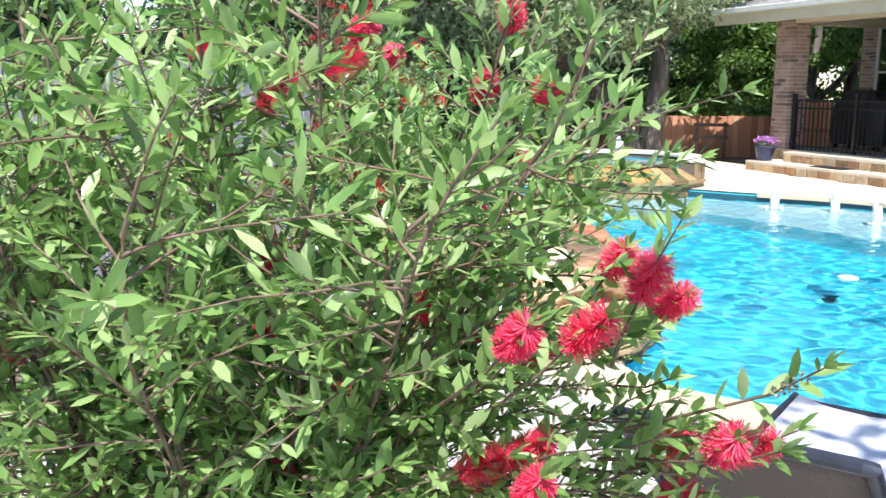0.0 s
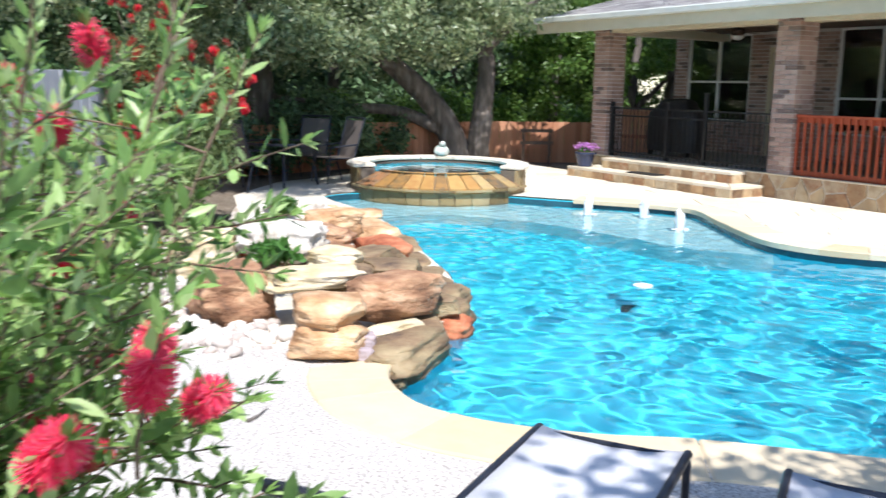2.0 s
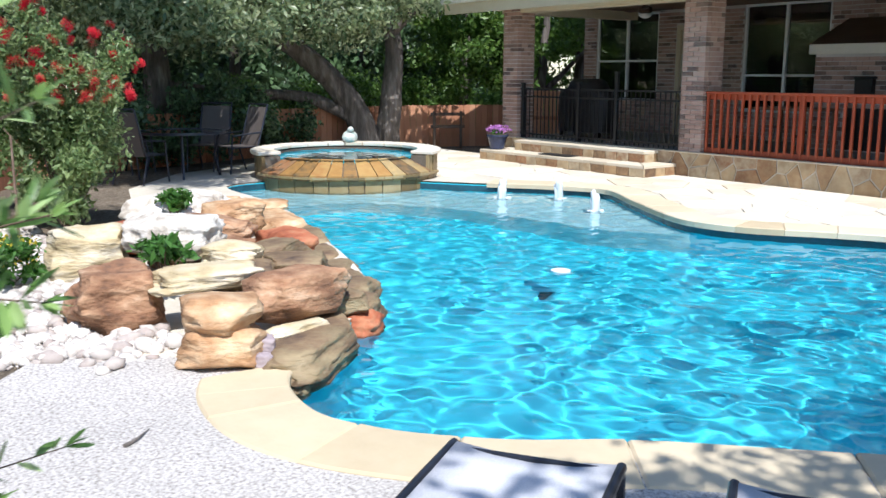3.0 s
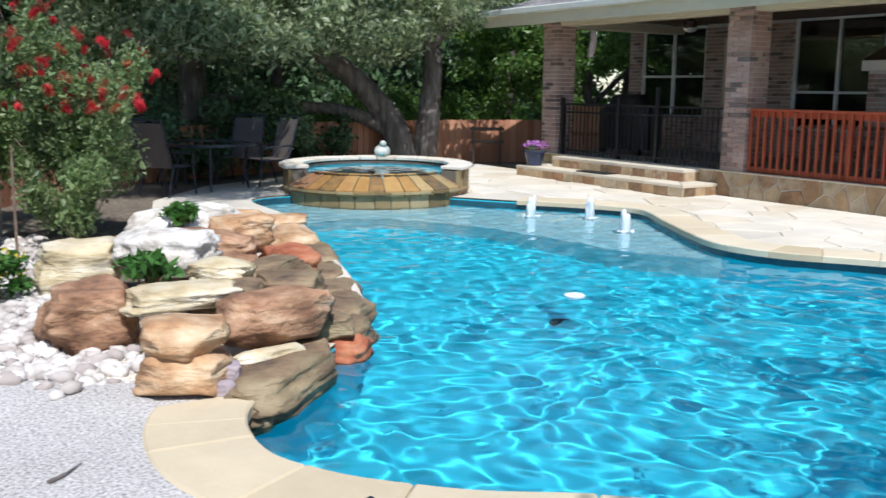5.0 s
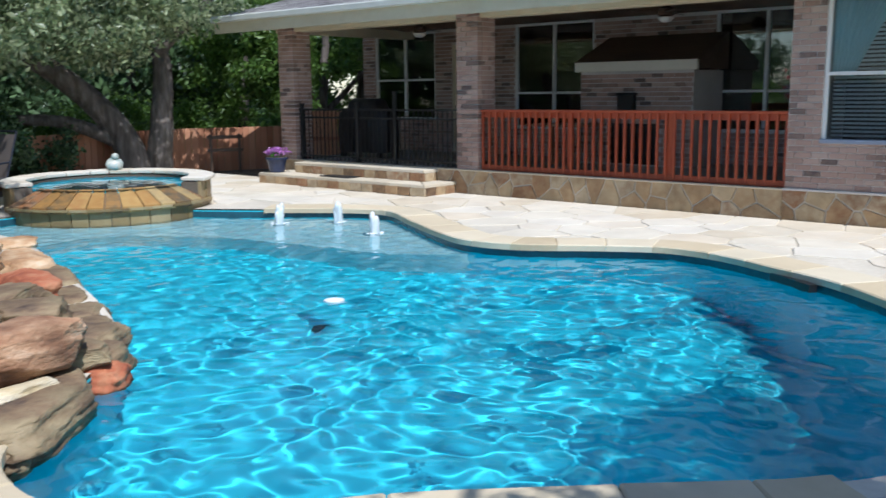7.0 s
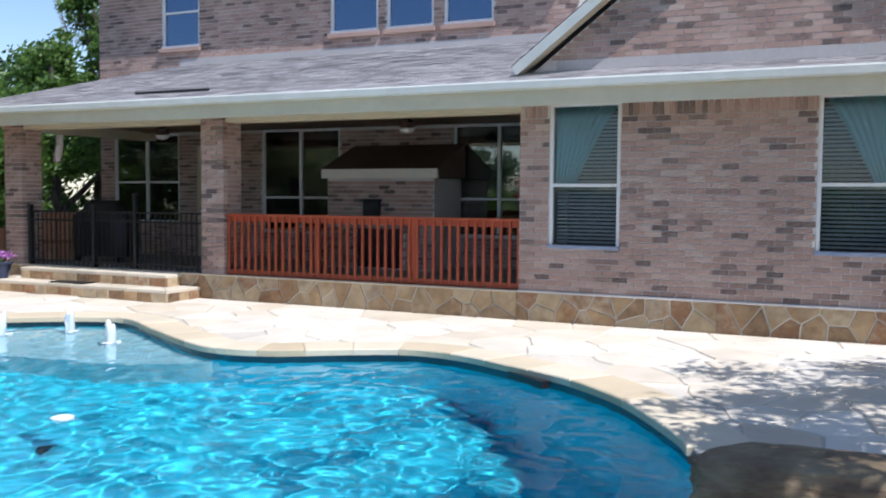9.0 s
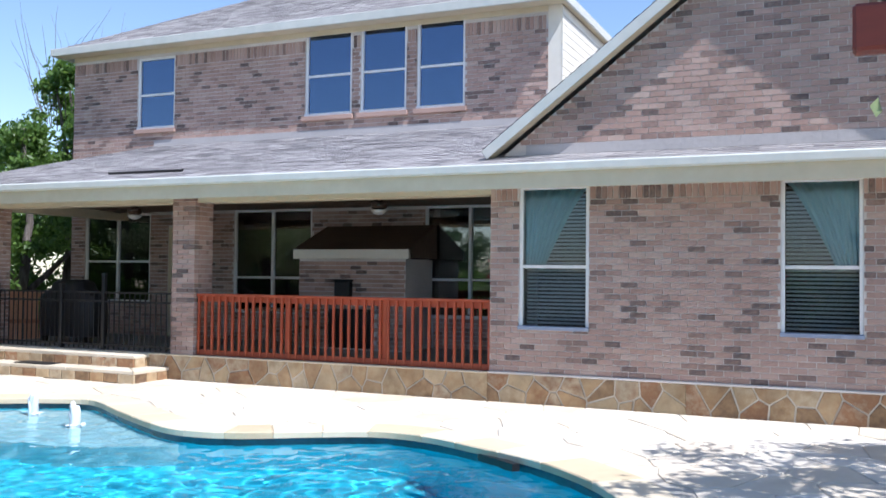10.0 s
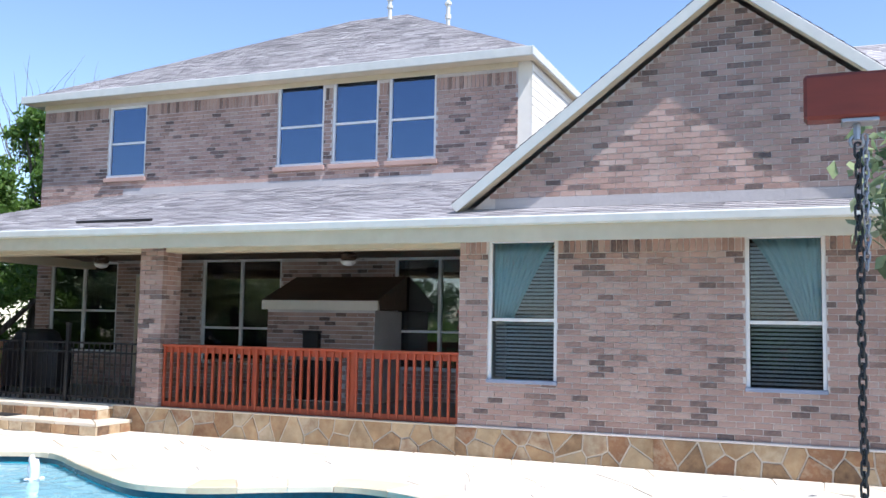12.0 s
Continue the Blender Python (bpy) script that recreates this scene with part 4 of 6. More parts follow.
m_core = mat("dark_grout", [(0.10, 0.085, 0.065), (0.17, 0.14, 0.11)], rough=0.9, scale=20, bump=0.3)


def arc_block(r0, r1, a0, a1, z0, z1, bev=0.0, z1b=None, segs=3):
    """A block of a ring round the origin; z1b: the height of its outer top edge where it slopes."""
    bm = bmesh.new()
    z1b = z1 if z1b is None else z1b
    cols = []
    for k in range(segs + 1):
        a = radians(a0 + (a1 - a0) * k / segs)
        c, s = math.cos(a), math.sin(a)
        cols.append([bm.verts.new((r0 * c, r0 * s, z0)), bm.verts.new((r1 * c, r1 * s, z0)), bm.verts.new((r1 * c, r1 * s, z1b)), bm.verts.new((r0 * c, r0 * s, z1))])
    for a, b in zip(cols, cols[1:]):
        for k in range(4):
            bm.faces.new((a[k], a[(k + 1) % 4], b[(k + 1) % 4], b[k]))
    bm.faces.new(cols[0])
    bm.faces.new(list(reversed(cols[-1])))
    bmesh.ops.recalc_face_normals(bm, faces=bm.faces)
    if bev:
        bmesh.ops.bevel(bm, geom=[e for e in bm.edges if e.is_boundary is False and e.calc_face_angle(0) > 0.6], offset=bev, segments=1, affect="EDGES")
    return bm


spa = tagged(empty("spa", SX, SY, 0), "raised round stone spa spilling into the pool", "spa", kind="structure")
spa.scale = (SPA_SCALE, SPA_SCALE, SPA_HEIGHT)
A0, A1 = FACE - 62, FACE + 58
part("basin_core", arc_block(1.46, SR - 0.05, A1, A0 + 360, -0.3, 0.42, segs=30), m_core, spa)
part("front_core", arc_block(1.36, SR - 0.03, A0, A1, -0.4, 0.34, segs=24, z1b=0.14), m_core, spa)
lit = [part("basin_floor", tube(bmesh.new(), [(0, 0, -0.6), (0, 0, -0.35)], 1.5, 40), m_plaster, spa)]
lit.append(part("basin_bench", arc_block(1.0, 1.46, 0, 360, -0.35, 0.05, segs=40), m_plaster, spa))
lit.append(part("basin_wall", arc_block(1.37, 1.40, 0, 360, -0.35, 0.36, segs=40), m_plaster, spa))
for ob in lit:
    ob.cycles.is_caustics_receiver = True
rng = random.Random(3)
a = A0
while a < A1 - 1:
    w = min(rng.uniform(8.5, 11.5), A1 - a)
    part("spill_stone", arc_block(1.32, 1.90, a + 0.35, a + w - 0.35, 0.06, 0.40, z1b=0.155), m_spa_tile, spa)
    a += w
a = A0 - 4
while a < A1 + 4:
    w = rng.uniform(9, 13)
    part("front_stone", arc_block(SR - 0.04, SR + rng.uniform(0.0, 0.015), a + 0.3, a + w - 0.3, -0.3, 0.085), m_spa_wall, spa)
    part("drip_ledge", arc_block(SR - 0.06, SR + 0.09, a + 0.2, a + w - 0.2, 0.09, 0.13), m_spa_wall, spa)
    a += w
a = A1
while a < A0 + 360 - 1:
    w = min(rng.uniform(14, 20), A0 + 360 - a)
    part("rim_stone", arc_block(1.44, 1.91, a + 0.3, a + w - 0.3, 0.44, 0.505 + rng.uniform(-0.006, 0.006), bev=0.012), m_flag, spa)
    part("wall_stone", arc_block(SR - 0.06, SR + rng.uniform(0.0, 0.02), a + 0.3, a + w / 2 - 0.3, -0.3, 0.43), m_spa_wall, spa)
    part("wall_stone", arc_block(SR - 0.06, SR + rng.uniform(0.0, 0.02), a + w / 2, a + w - 0.3, -0.3, 0.43), m_spa_wall, spa)
    a += w
tagged(water_sheet("spa_water", lambda x, y: (x - SX) ** 2 + (y - SY) ** 2 < 1.16 ** 2, SX - 1.25, SX + 1.25, SY - 1.25, SY + 1.25, 0.05, 0.331, 0.5), "clear rippled water in the raised spa", "spa water", kind="structure")
m_ceramic = mat("glazed_ceramic", [(0.22, 0.38, 0.34), (0.58, 0.60, 0.54), (0.70, 0.68, 0.62)], rough=0.3, scale=14, bump=0.2)
frog = bmesh.new()
bmesh.ops.create_icosphere(frog, subdivisions=3, radius=0.13)
for v in frog.verts:
    v.co.z *= 0.85
    v.co += v.normal * 0.05 * noise.noise(v.co * 7)
    v.co.z = max(v.co.z, -0.10)
bm2 = bmesh.ops.create_icosphere(frog, subdivisions=2, radius=0.06, matrix=Matrix.Translation((0.05, 0, 0.12)))
fo = tagged(part("ceramic_ornament", frog, m_ceramic, smooth=True), "glazed pale green ceramic ornament on the spa rim", "ornament")
fo.location = (-9.72, -3.68, 0.434 + 0.10)

m_foam = mat("white_water", [(0.70, 0.76, 0.78), (0.82, 0.86, 0.88)], rough=0.25, scale=20, bump=0.5)


def bubbler(x, y, h, seed):
    """A short jet of white water that breaks at the top."""
    rng = random.Random(seed)
    ob = tagged(empty("bubbler_fountain", x, y, WATER), "short foaming water jet on the pool ledge", "fountain", "ledge fountains")
    for k in range(7):
        bm = bmesh.new()
        r, q = rng.uniform(0.02, 0.05), rng.uniform(0, 6.3)
        t = h * rng.uniform(0.55, 1.0)
        tube(bm, [(0.02 * math.cos(q), 0.02 * math.sin(q), -0.19), (r * 0.5 * math.cos(q), r * 0.5 * math.sin(q), t * 0.4), (r * math.cos(q), r * math.sin(q), t * 0.8), (r * 1.3 * math.cos(q), r * 1.3 * math.sin(q), t)], [0.05, 0.045, 0.04, 0.012], 8)
        for v in bm.verts:
            v.co += Vector((noise.noise(v.co * 30 + Vector((k, 0, 0))), noise.noise(v.co * 30 + Vector((0, k, 5))), 0)) * 0.02
        part("jet", bm, m_foam, ob, smooth=True)
    for k in range(9):
        q, r = rng.uniform(0, 6.3), rng.uniform(0.04, 0.11)
        bm = bmesh.new()
        bmesh.ops.create_icosphere(bm, subdivisions=2, radius=rng.uniform(0.02, 0.04))
        for v in bm.verts:
            v.co.z *= 0.35
            v.co += v.normal * 0.01 * noise.noise(v.co * 60 + Vector((k, 0, 0)))
        f = part("foam", bm, m_foam, ob, smooth=True)
        f.location = (r * math.cos(q), r * math.sin(q), 0.004)


bubbler(-5.60, -3.60, 0.30, 1)
bubbler(-5.07, -2.99, 0.33, 2)
bubbler(-3.92, -3.42, 0.30, 3)

# small fittings of the pool
for x, y in ((-1.76, -6.27),):
    d = tagged(part("pool_drain", tube(bmesh.new(), [(0, 0, 0), (0, 0, 0.03)], [0.09, 0.07], 20), m_tile), "dark round drain cover on the pool floor", "drain", "pool drains")
    d.location = (x, y, depth_at(x, y))
d = tagged(part("floating_dispenser", tube(bmesh.new(), [(0, 0, -0.05), (0, 0, 0.0), (0, 0, 0.02), (0, 0, 0.035)], [0.06, 0.09, 0.09, 0.03], 16), m_white), "small white dispenser floating on the water", "pool float")
d.location = (-1.47, -6.36, WATER - 0.012)
tagged(part("skimmer", abox(-0.30, 0.30, -0.03, 0.05, -0.13, -0.05, m=pose(1.36, -3.36, 0, 0, 0, -36)), m_black), "dark skimmer opening in the pool edge", "skimmer")

# ---- boulders ----
ROCK = {
    "tan": mat("tan_sandstone", [(0.22, 0.12, 0.065), (0.46, 0.26, 0.13), (0.58, 0.40, 0.24), (0.66, 0.52, 0.37)], rough=0.9, scale=5, bump=0.8, bump_scale=22, stretch=(0.7, 0.7, 1.5), stain=0.3, stain_scale=3, depth=0.03),
    "brown": mat("brown_sandstone", [(0.09, 0.055, 0.04), (0.28, 0.14, 0.075), (0.44, 0.26, 0.15), (0.60, 0.44, 0.31)], rough=0.9, scale=5, bump=0.8, bump_scale=22, stretch=(0.7, 0.7, 1.5), stain=0.35, stain_scale=3, depth=0.03),
    "dark": mat("olive_ledge_stone", [(0.07, 0.045, 0.035), (0.21, 0.14, 0.08), (0.30, 0.23, 0.13), (0.40, 0.31, 0.19)], rough=0.75, scale=5, bump=0.7, bump_scale=20, stretch=(0.5, 0.5, 2.0), stain=0.35, stain_scale=2.5, depth=0.03),
    "white": mat("white_limestone", [(0.30, 0.25, 0.20), (0.58, 0.52, 0.44), (0.72, 0.68, 0.62), (0.80, 0.77, 0.72)], rough=0.9, scale=6, bump=0.9, bump_scale=16, stain=0.25, stain_scale=3, depth=0.03),
    "cream": mat("cream_stone", [(0.30, 0.22, 0.13), (0.54, 0.43, 0.25), (0.66, 0.57, 0.40), (0.72, 0.67, 0.58)], rough=0.9, scale=5, bump=0.7, bump_scale=20, stretch=(0.6, 0.6, 2.0), stain=0.25, stain_scale=3, depth=0.03),
    "red": mat("red_sandstone", [(0.26, 0.06, 0.03), (0.42, 0.13, 0.06), (0.48, 0.24, 0.13)], rough=0.8, scale=5, bump=0.6, bump_scale=20, stain=0.25, stain_scale=4, depth=0.02),
    "purple": mat("mauve_stone", [(0.30, 0.24, 0.26), (0.44, 0.37, 0.38)], rough=0.8, scale=8, bump=0.6, stain=0.2),
}


def rock(x, y, z, w, d, h, turn, kind, label, seed, square=3.2, rough=0.10, tilt=(0, 0)):
    """A weathered boulder: a rounded block with layered, broken sides. z: its underside."""
    bm = bmesh.new()
    bmesh.ops.create_cube(bm, size=2.0)
    bmesh.ops.subdivide_edges(bm, edges=bm.edges[:], cuts=15, use_grid_fill=True)
    off = Vector((seed * 3.7, seed * 1.9, seed * 5.3))
    rng = random.Random(seed * 13)
    cuts = []
    for k in range(17):
        n = Vector((rng.gauss(0, 1), rng.gauss(0, 1), rng.gauss(0, 0.8))).normalized()
        cuts.append((n, rng.uniform(0.74, 0.98) * (abs(n.x) + abs(n.y) + abs(n.z)) ** 0.55))
    split = rng.uniform(-0.3, 0.3)
    for v in bm.verts:
        p = v.co.copy()
        r = (abs(p.x) ** (square + 3) + abs(p.y) ** (square + 3) + abs(p.z) ** (square + 3)) ** (1 / (square + 3))
        p = p / r
        for n, lim in cuts:
            e = p.dot(n) - lim
            if e > 0:
                p -= n * e
        q = p * 1.2 + off
        n = noise.noise(q * 0.9) * 1.4 + 0.7 * noise.noise(q * 2.3) + 0.5 * noise.noise(q * 5.1) + 0.4 * noise.noise(q * 10.0)
        p *= 1 + rough * 0.9 * n
        side = min(1.0, math.hypot(p.x, p.y))
        step = 0.09 * side * (1 if p.z > split + 0.25 * noise.noise(Vector((p.x * 2, p.y * 2, seed))) else -0.2)
        p.x, p.y = p.x * (1 - step * rough * 6), p.y * (1 - step * rough * 6)
        band = noise.noise(Vector((p.x * 0.5, p.y * 0.5, p.z * 5.5 + seed * 2.1)))
        ledge = 1 + 0.045 * side * math.copysign(min(1.0, abs(band) * 1.6), band)
        v.co = Vector((p.x * ledge * w / 2, p.y * ledge * d / 2, p.z * h / 2))
    bmesh.ops.recalc_face_normals(bm, faces=bm.faces)
    me_lo = min(v.co.z for v in bm.verts)
    ob = tagged(part("boulder", bm, ROCK[kind], smooth=True), label, "boulder", "rockery boulders")
    ob.matrix_world = pose(x, y, z - me_lo, tilt[0], tilt[1], turn)
    return ob


T = 62.0
rock(-0.40, -10.05, -0.03, 0.50, 0.44, 0.24, T, "tan", "squared tan sandstone block on the coping end", 1, 5.0, 0.05)
rock(-0.43, -10.05, 0.19, 0.48, 0.44, 0.20, T + 3, "tan", "squared tan sandstone block stacked on another block", 2, 5.0, 0.06)
rock(-0.78, -9.36, 0.08, 0.42, 0.84, 0.29, 12, "brown", "big brown sandstone boulder with a blue stain", 3, 3.6, 0.09)
rock(-0.46, -9.48, -0.20, 0.56, 1.20, 0.27, 42, "dark", "wide dark brown ledge stone at the waterline", 4, 3.4, 0.08)
rock(-1.55, -10.28, -0.05, 0.62, 0.60, 0.42, T + 12, "brown", "big brown boulder among white pebbles", 5, 3.0, 0.11)
rock(-1.22, -9.80, 0.24, 0.74, 0.42, 0.15, 78, "cream", "flat cream stone across two boulders", 6, 3.4, 0.11)
rock(-3.10, -10.05, -0.02, 0.60, 0.52, 0.42, T + 5, "cream", "yellowish squared boulder in the rockery", 7, 3.8, 0.08)
rock(-2.78, -9.45, 0.14, 0.84, 0.56, 0.34, T, "white", "white weathered limestone boulder", 8, 2.9, 0.13)
rock(-2.05, -9.25, 0.20, 0.46, 0.34, 0.16, T, "cream", "small flat cream stone", 9, 3.4, 0.12)
rock(-1.75, -9.35, -0.05, 1.30, 0.55, 0.30, T + 90, "dark", "brown stone under the flat stones", 10, 3.4, 0.08)
rock(-2.55, -8.78, -0.10, 0.80, 1.05, 0.32, 40, "dark", "broad olive ledge slab beside the pool", 11, 3.8, 0.07, (0, -5))
rock(-3.25, -8.22, -0.08, 0.42, 1.15, 0.30, 78, "red", "rust red sandstone slab", 12, 3.6, 0.08)
rock(-1.40, -8.66, -0.20, 0.46, 0.72, 0.30, 45, "dark", "olive ledge stone at the waterline", 13, 3.2, 0.10)
rock(-2.35, -8.20, -0.20, 0.44, 0.66, 0.22, 58, "dark", "olive ledge stone at the waterline", 14, 3.2, 0.10)
rock(-3.70, -7.72, -0.20, 0.42, 0.62, 0.26, 65, "dark", "brown ledge stone at the waterline", 15, 3.2, 0.10)
rock(-4.60, -7.62, -0.20, 0.56, 0.80, 0.30, 70, "tan", "tan stone at the pool edge", 16, 3.2, 0.10)
rock(-6.10, -7.22, -0.20, 0.95, 0.60, 0.26, T, "tan", "flat tan stone beside the spa", 17, 3.4, 0.10)
rock(-4.75, -8.62, -0.05, 0.75, 1.45, 0.44, 28, "white", "large pale limestone boulder at the rockery end", 18, 3.0, 0.11)
rock(-4.05, -9.35, 0.0, 0.75, 0.55, 0.26, T, "red", "low pinkish sandstone boulder", 19, 3.4, 0.08)
rock(-4.35, -8.30, 0.0, 0.65, 0.60, 0.34, T + 30, "tan", "tan boulder in the rockery", 20, 3.0, 0.12)
rock(-3.75, -8.75, 0.0, 0.80, 0.60, 0.30, T, "brown", "brown boulder in the rockery", 21, 3.0, 0.12)
rock(-0.50, -9.52, 0.03, 0.15, 0.44, 0.09, 10, "cream", "thin yellowish stone wedged between boulders", 22, 3.0, 0.08)
rock(-0.28, -9.84, 0.03, 0.14, 0.12, 0.12, T, "purple", "small mauve stone between boulders", 23, 2.6, 0.1)
rock(-0.16, -9.90, -0.04, 0.11, 0.10, 0.12, T, "purple", "small mauve stone at the coping end", 24, 2.6, 0.1)
rock(-0.90, -8.90, 0.0, 0.24, 0.26, 0.16, T, "dark", "rounded olive stone at the waterline", 25, 2.6, 0.08)
rock(-0.06, -9.80, -0.24, 0.26, 0.30, 0.22, 50, "dark", "mossy stone at the waterline", 26, 2.8, 0.1)
rock(-0.86, -8.82, -0.22, 0.26, 0.34, 0.24, 45, "red", "wet rust brown stone at the waterline", 27, 2.8, 0.1)
rock(-3.15, -9.0, -0.05, 0.9, 0.6, 0.26, T, "brown", "brown boulder behind the olive slab", 28, 3.0, 0.12)
rock(-1.10, -8.72, -0.22, 0.34, 0.52, 0.26, 45, "dark", "wet olive ledge stone at the waterline", 41, 3.4, 0.1)
rock(-1.80, -8.40, -0.22, 0.42, 0.66, 0.26, 58, "dark", "wet olive ledge stone at the waterline", 42, 3.4, 0.1)
rock(-2.98, -7.98, -0.22, 0.42, 0.70, 0.24, 65, "dark", "wet brown ledge stone at the waterline", 43, 3.4, 0.1)
rock(-4.20, -7.58, -0.22, 0.42, 0.74, 0.24, 70, "dark", "wet brown ledge stone at the waterline", 44, 3.4, 0.1)
rock(-5.25, -7.32, -0.22, 0.48, 0.84, 0.24, 75, "tan", "tan ledge stone at the waterline", 45, 3.4, 0.1)

rock(-2.0, -8.75, -0.05, 0.60, 0.50, 0.26, T, "dark", "olive stone behind the waterline", 47, 3.4, 0.1)
rock(-6.9, -7.35, -0.2, 0.7, 0.5, 0.24, T, "tan", "tan stone beside the raised spa", 48, 3.2, 0.1)
# raised stone ledge on the opposite bank
rock(4.35, -6.55, -0.05, 1.75, 0.62, 0.38, 8, "dark", "long dark ledge stone on the pool bank", 31, 4.5, 0.06)
rock(3.92, -7.05, -0.10, 0.85, 0.50, 0.26, 12, "cream", "pale stone in front of the ledge", 32, 3.2, 0.1)
rock(4.85, -7.10, -0.10, 0.95, 0.50, 0.26, -5, "tan", "tan stone in front of the ledge", 33, 3.2, 0.1)

# white pebbles between rockery and deck
m_pebble = mat("white_pebbles", [(0.36, 0.30, 0.27), (0.58, 0.53, 0.48), (0.74, 0.70, 0.65)], rough=0.9, scale=20, bump=0.4, random_by="island", stain=0.1)
rng = random.Random(14)
V, F = [], []
ico = bmesh.new()
bmesh.ops.create_icosphere(ico, subdivisions=1, radius=1.0)
base_v = [v.co.copy() for v in ico.verts]
base_f = [[v.index for v in f.verts] for f in ico.faces]
ico.free()
for k in range(3200):
    t = rng.random()
    x, y = -0.75 - 5.2 * t + rng.uniform(-0.2, 0.2), -10.50 + 0.25 * t + rng.uniform(-0.65, 0.40)
    r = rng.choice((0.014, 0.02, 0.024, 0.03, 0.045, 0.06)) * rng.uniform(0.8, 1.3)
    if y < -10.75 and x > -1.0:
        continue
    m = pose(x, y, -0.02 + r * 0.5, rng.uniform(-20, 20), rng.uniform(-20, 20), rng.uniform(0, 360))
    q = len(V)
    sx, sy, sz = rng.uniform(0.8, 1.3), rng.uniform(0.7, 1.1), rng.uniform(0.5, 0.8)
    for v in base_v:
        p = Vector((v.x * sx, v.y * sy, v.z * sz)) * r * (1 + 0.5 * noise.noise(v * 1.5 + Vector((k, 0, 0))))
        V.append(tuple(m @ p))
    F += [tuple(q + i for i in f) for f in base_f]
tagged(soup("pebbles", V, F, m_pebble, smooth=True), "white and grey pebbles along the rockery", "pebbles", kind="stuff")

# ---- loungers ----
def lounger(x, y, turn):
    """A sling lounger: foot end at the origin, length along +y before turning."""
    ob = tagged(empty("sun_lounger", x, y, 0.0, turn), "grey sling sun lounger with raised backrest on dark frame", "sun lounger", "loungers by the pool")
    W, L, H = 0.58, 1.25, 0.37
    back = [(0, L, H), (0, L + 0.52, H + 0.46)]
    for s in (0, W):
        part("side_rail", tube(bmesh.new(), [(s, 0.0, H), (s, 0.3, H + 0.004), (s, L, H)], 0.018, 10), m_alu, ob)
    for yy in (0.03, L - 0.05):
        part("cross_bar", tube(bmesh.new(), [(0, yy, H - 0.01), (W, yy, H - 0.01)], 0.016, 8), m_alu, ob)
    bm = bmesh.new()
    n = 10
    g = [[bm.verts.new((0.012 + (W - 0.024) * i / 4, 0.01 + (L - 0.02) * j / n, H + 0.012 - 0.022 * math.sin(math.pi * i / 4))) for i in range(5)] for j in range(n + 1)]
    for j in range(n):
        for i in range(4):
            bm.faces.new((g[j][i], g[j][i + 1], g[j + 1][i + 1], g[j + 1][i]))
    seat = part("seat_sling", bm, m_sling, ob, "light grey woven sling", smooth=True)
    sol = seat.modifiers.new("thickness", "SOLIDIFY")
    sol.thickness = 0.004
    bf = bmesh.new()
    a, b = Vector(back[0]), Vector(back[1])
    tube(bf, [a, b - Vector((0, 0.02, 0.02)), b, b + Vector((0.02, 0.008, 0.004)), b + Vector((W - 0.02, 0.008, 0.004)), b + Vector((W, 0, 0)), b + Vector((W, -0.02, -0.02)), a + Vector((W, 0, 0))], 0.018, 10)
    part("back_frame", bf, m_alu, ob)
    bm = bmesh.new()
    g = [[bm.verts.new(tuple(a.lerp(b, j / 8) + Vector((0.012 + (W - 0.024) * i / 4, 0.012 * math.sin(math.pi * i / 4), -0.008 * math.sin(math.pi * i / 4))))) for i in range(5)] for j in range(9)]
    for j in range(8):
        for i in range(4):
            bm.faces.new((g[j][i], g[j][i + 1], g[j + 1][i + 1], g[j + 1][i]))
    bs = part("back_sling", bm, m_slingdark, ob, "brown woven sling of the backrest, darkened for its shaded side", smooth=True)
    sol = bs.modifiers.new("thickness", "SOLIDIFY")
    sol.thickness = 0.004
    for yy in (0.10, L - 0.08):
        for s in (0.0, W):
            part("leg", tube(bmesh.new(), [(s, yy - 0.06 if yy < 0.5 else yy, H), (s, yy - 0.09 if yy < 0.5 else yy + 0.03, H - 0.03), (s, yy - 0.09 if yy < 0.5 else yy + 0.05, 0.0)], 0.016, 8), m_alu, ob)
    return ob



lounger(2.53, -9.90, 180 + 33.2)
lounger(3.31, -9.39, 180 + 33.2)

# ---- dining set under the oak ----
def dining_chair(x, y, turn):
    ob = tagged(empty("garden_chair", x, y, 0.0, turn), "dark framed high-back sling garden chair", "chair", "chairs round the garden table")
    part("seat", abox(-0.26, 0.26, -0.25, 0.25, 0.42, 0.435, bev=0.004), m_slingdark, ob)
    part("backrest", abox(-0.25, 0.25, -0.008, 0.008, 0.0, 0.68, bev=0.003, m=pose(0, 0.25, 0.42, -16, 0, 0)), m_slingdark, ob)
    for s in (-0.27, 0.27):
        part("side_frame", tube(bmesh.new(), [(s, -0.30, 0.0), (s, -0.25, 0.42), (s, 0.24, 0.43), (s, 0.46, 1.12)], 0.015, 8), m_alu, ob)
        part("rear_leg", tube(bmesh.new(), [(s, 0.2, 0.43), (s, 0.34, 0.0)], 0.015, 8), m_alu, ob)
        part("armrest", tube(bmesh.new(), [(s, -0.26, 0.40), (s, -0.24, 0.62), (s, 0.30, 0.66)], 0.016, 8), m_alu, ob)
    part("top_bar", tube(bmesh.new(), [(-0.27, 0.46, 1.12), (0.27, 0.46, 1.12)], 0.015, 8), m_alu, ob)
    return ob


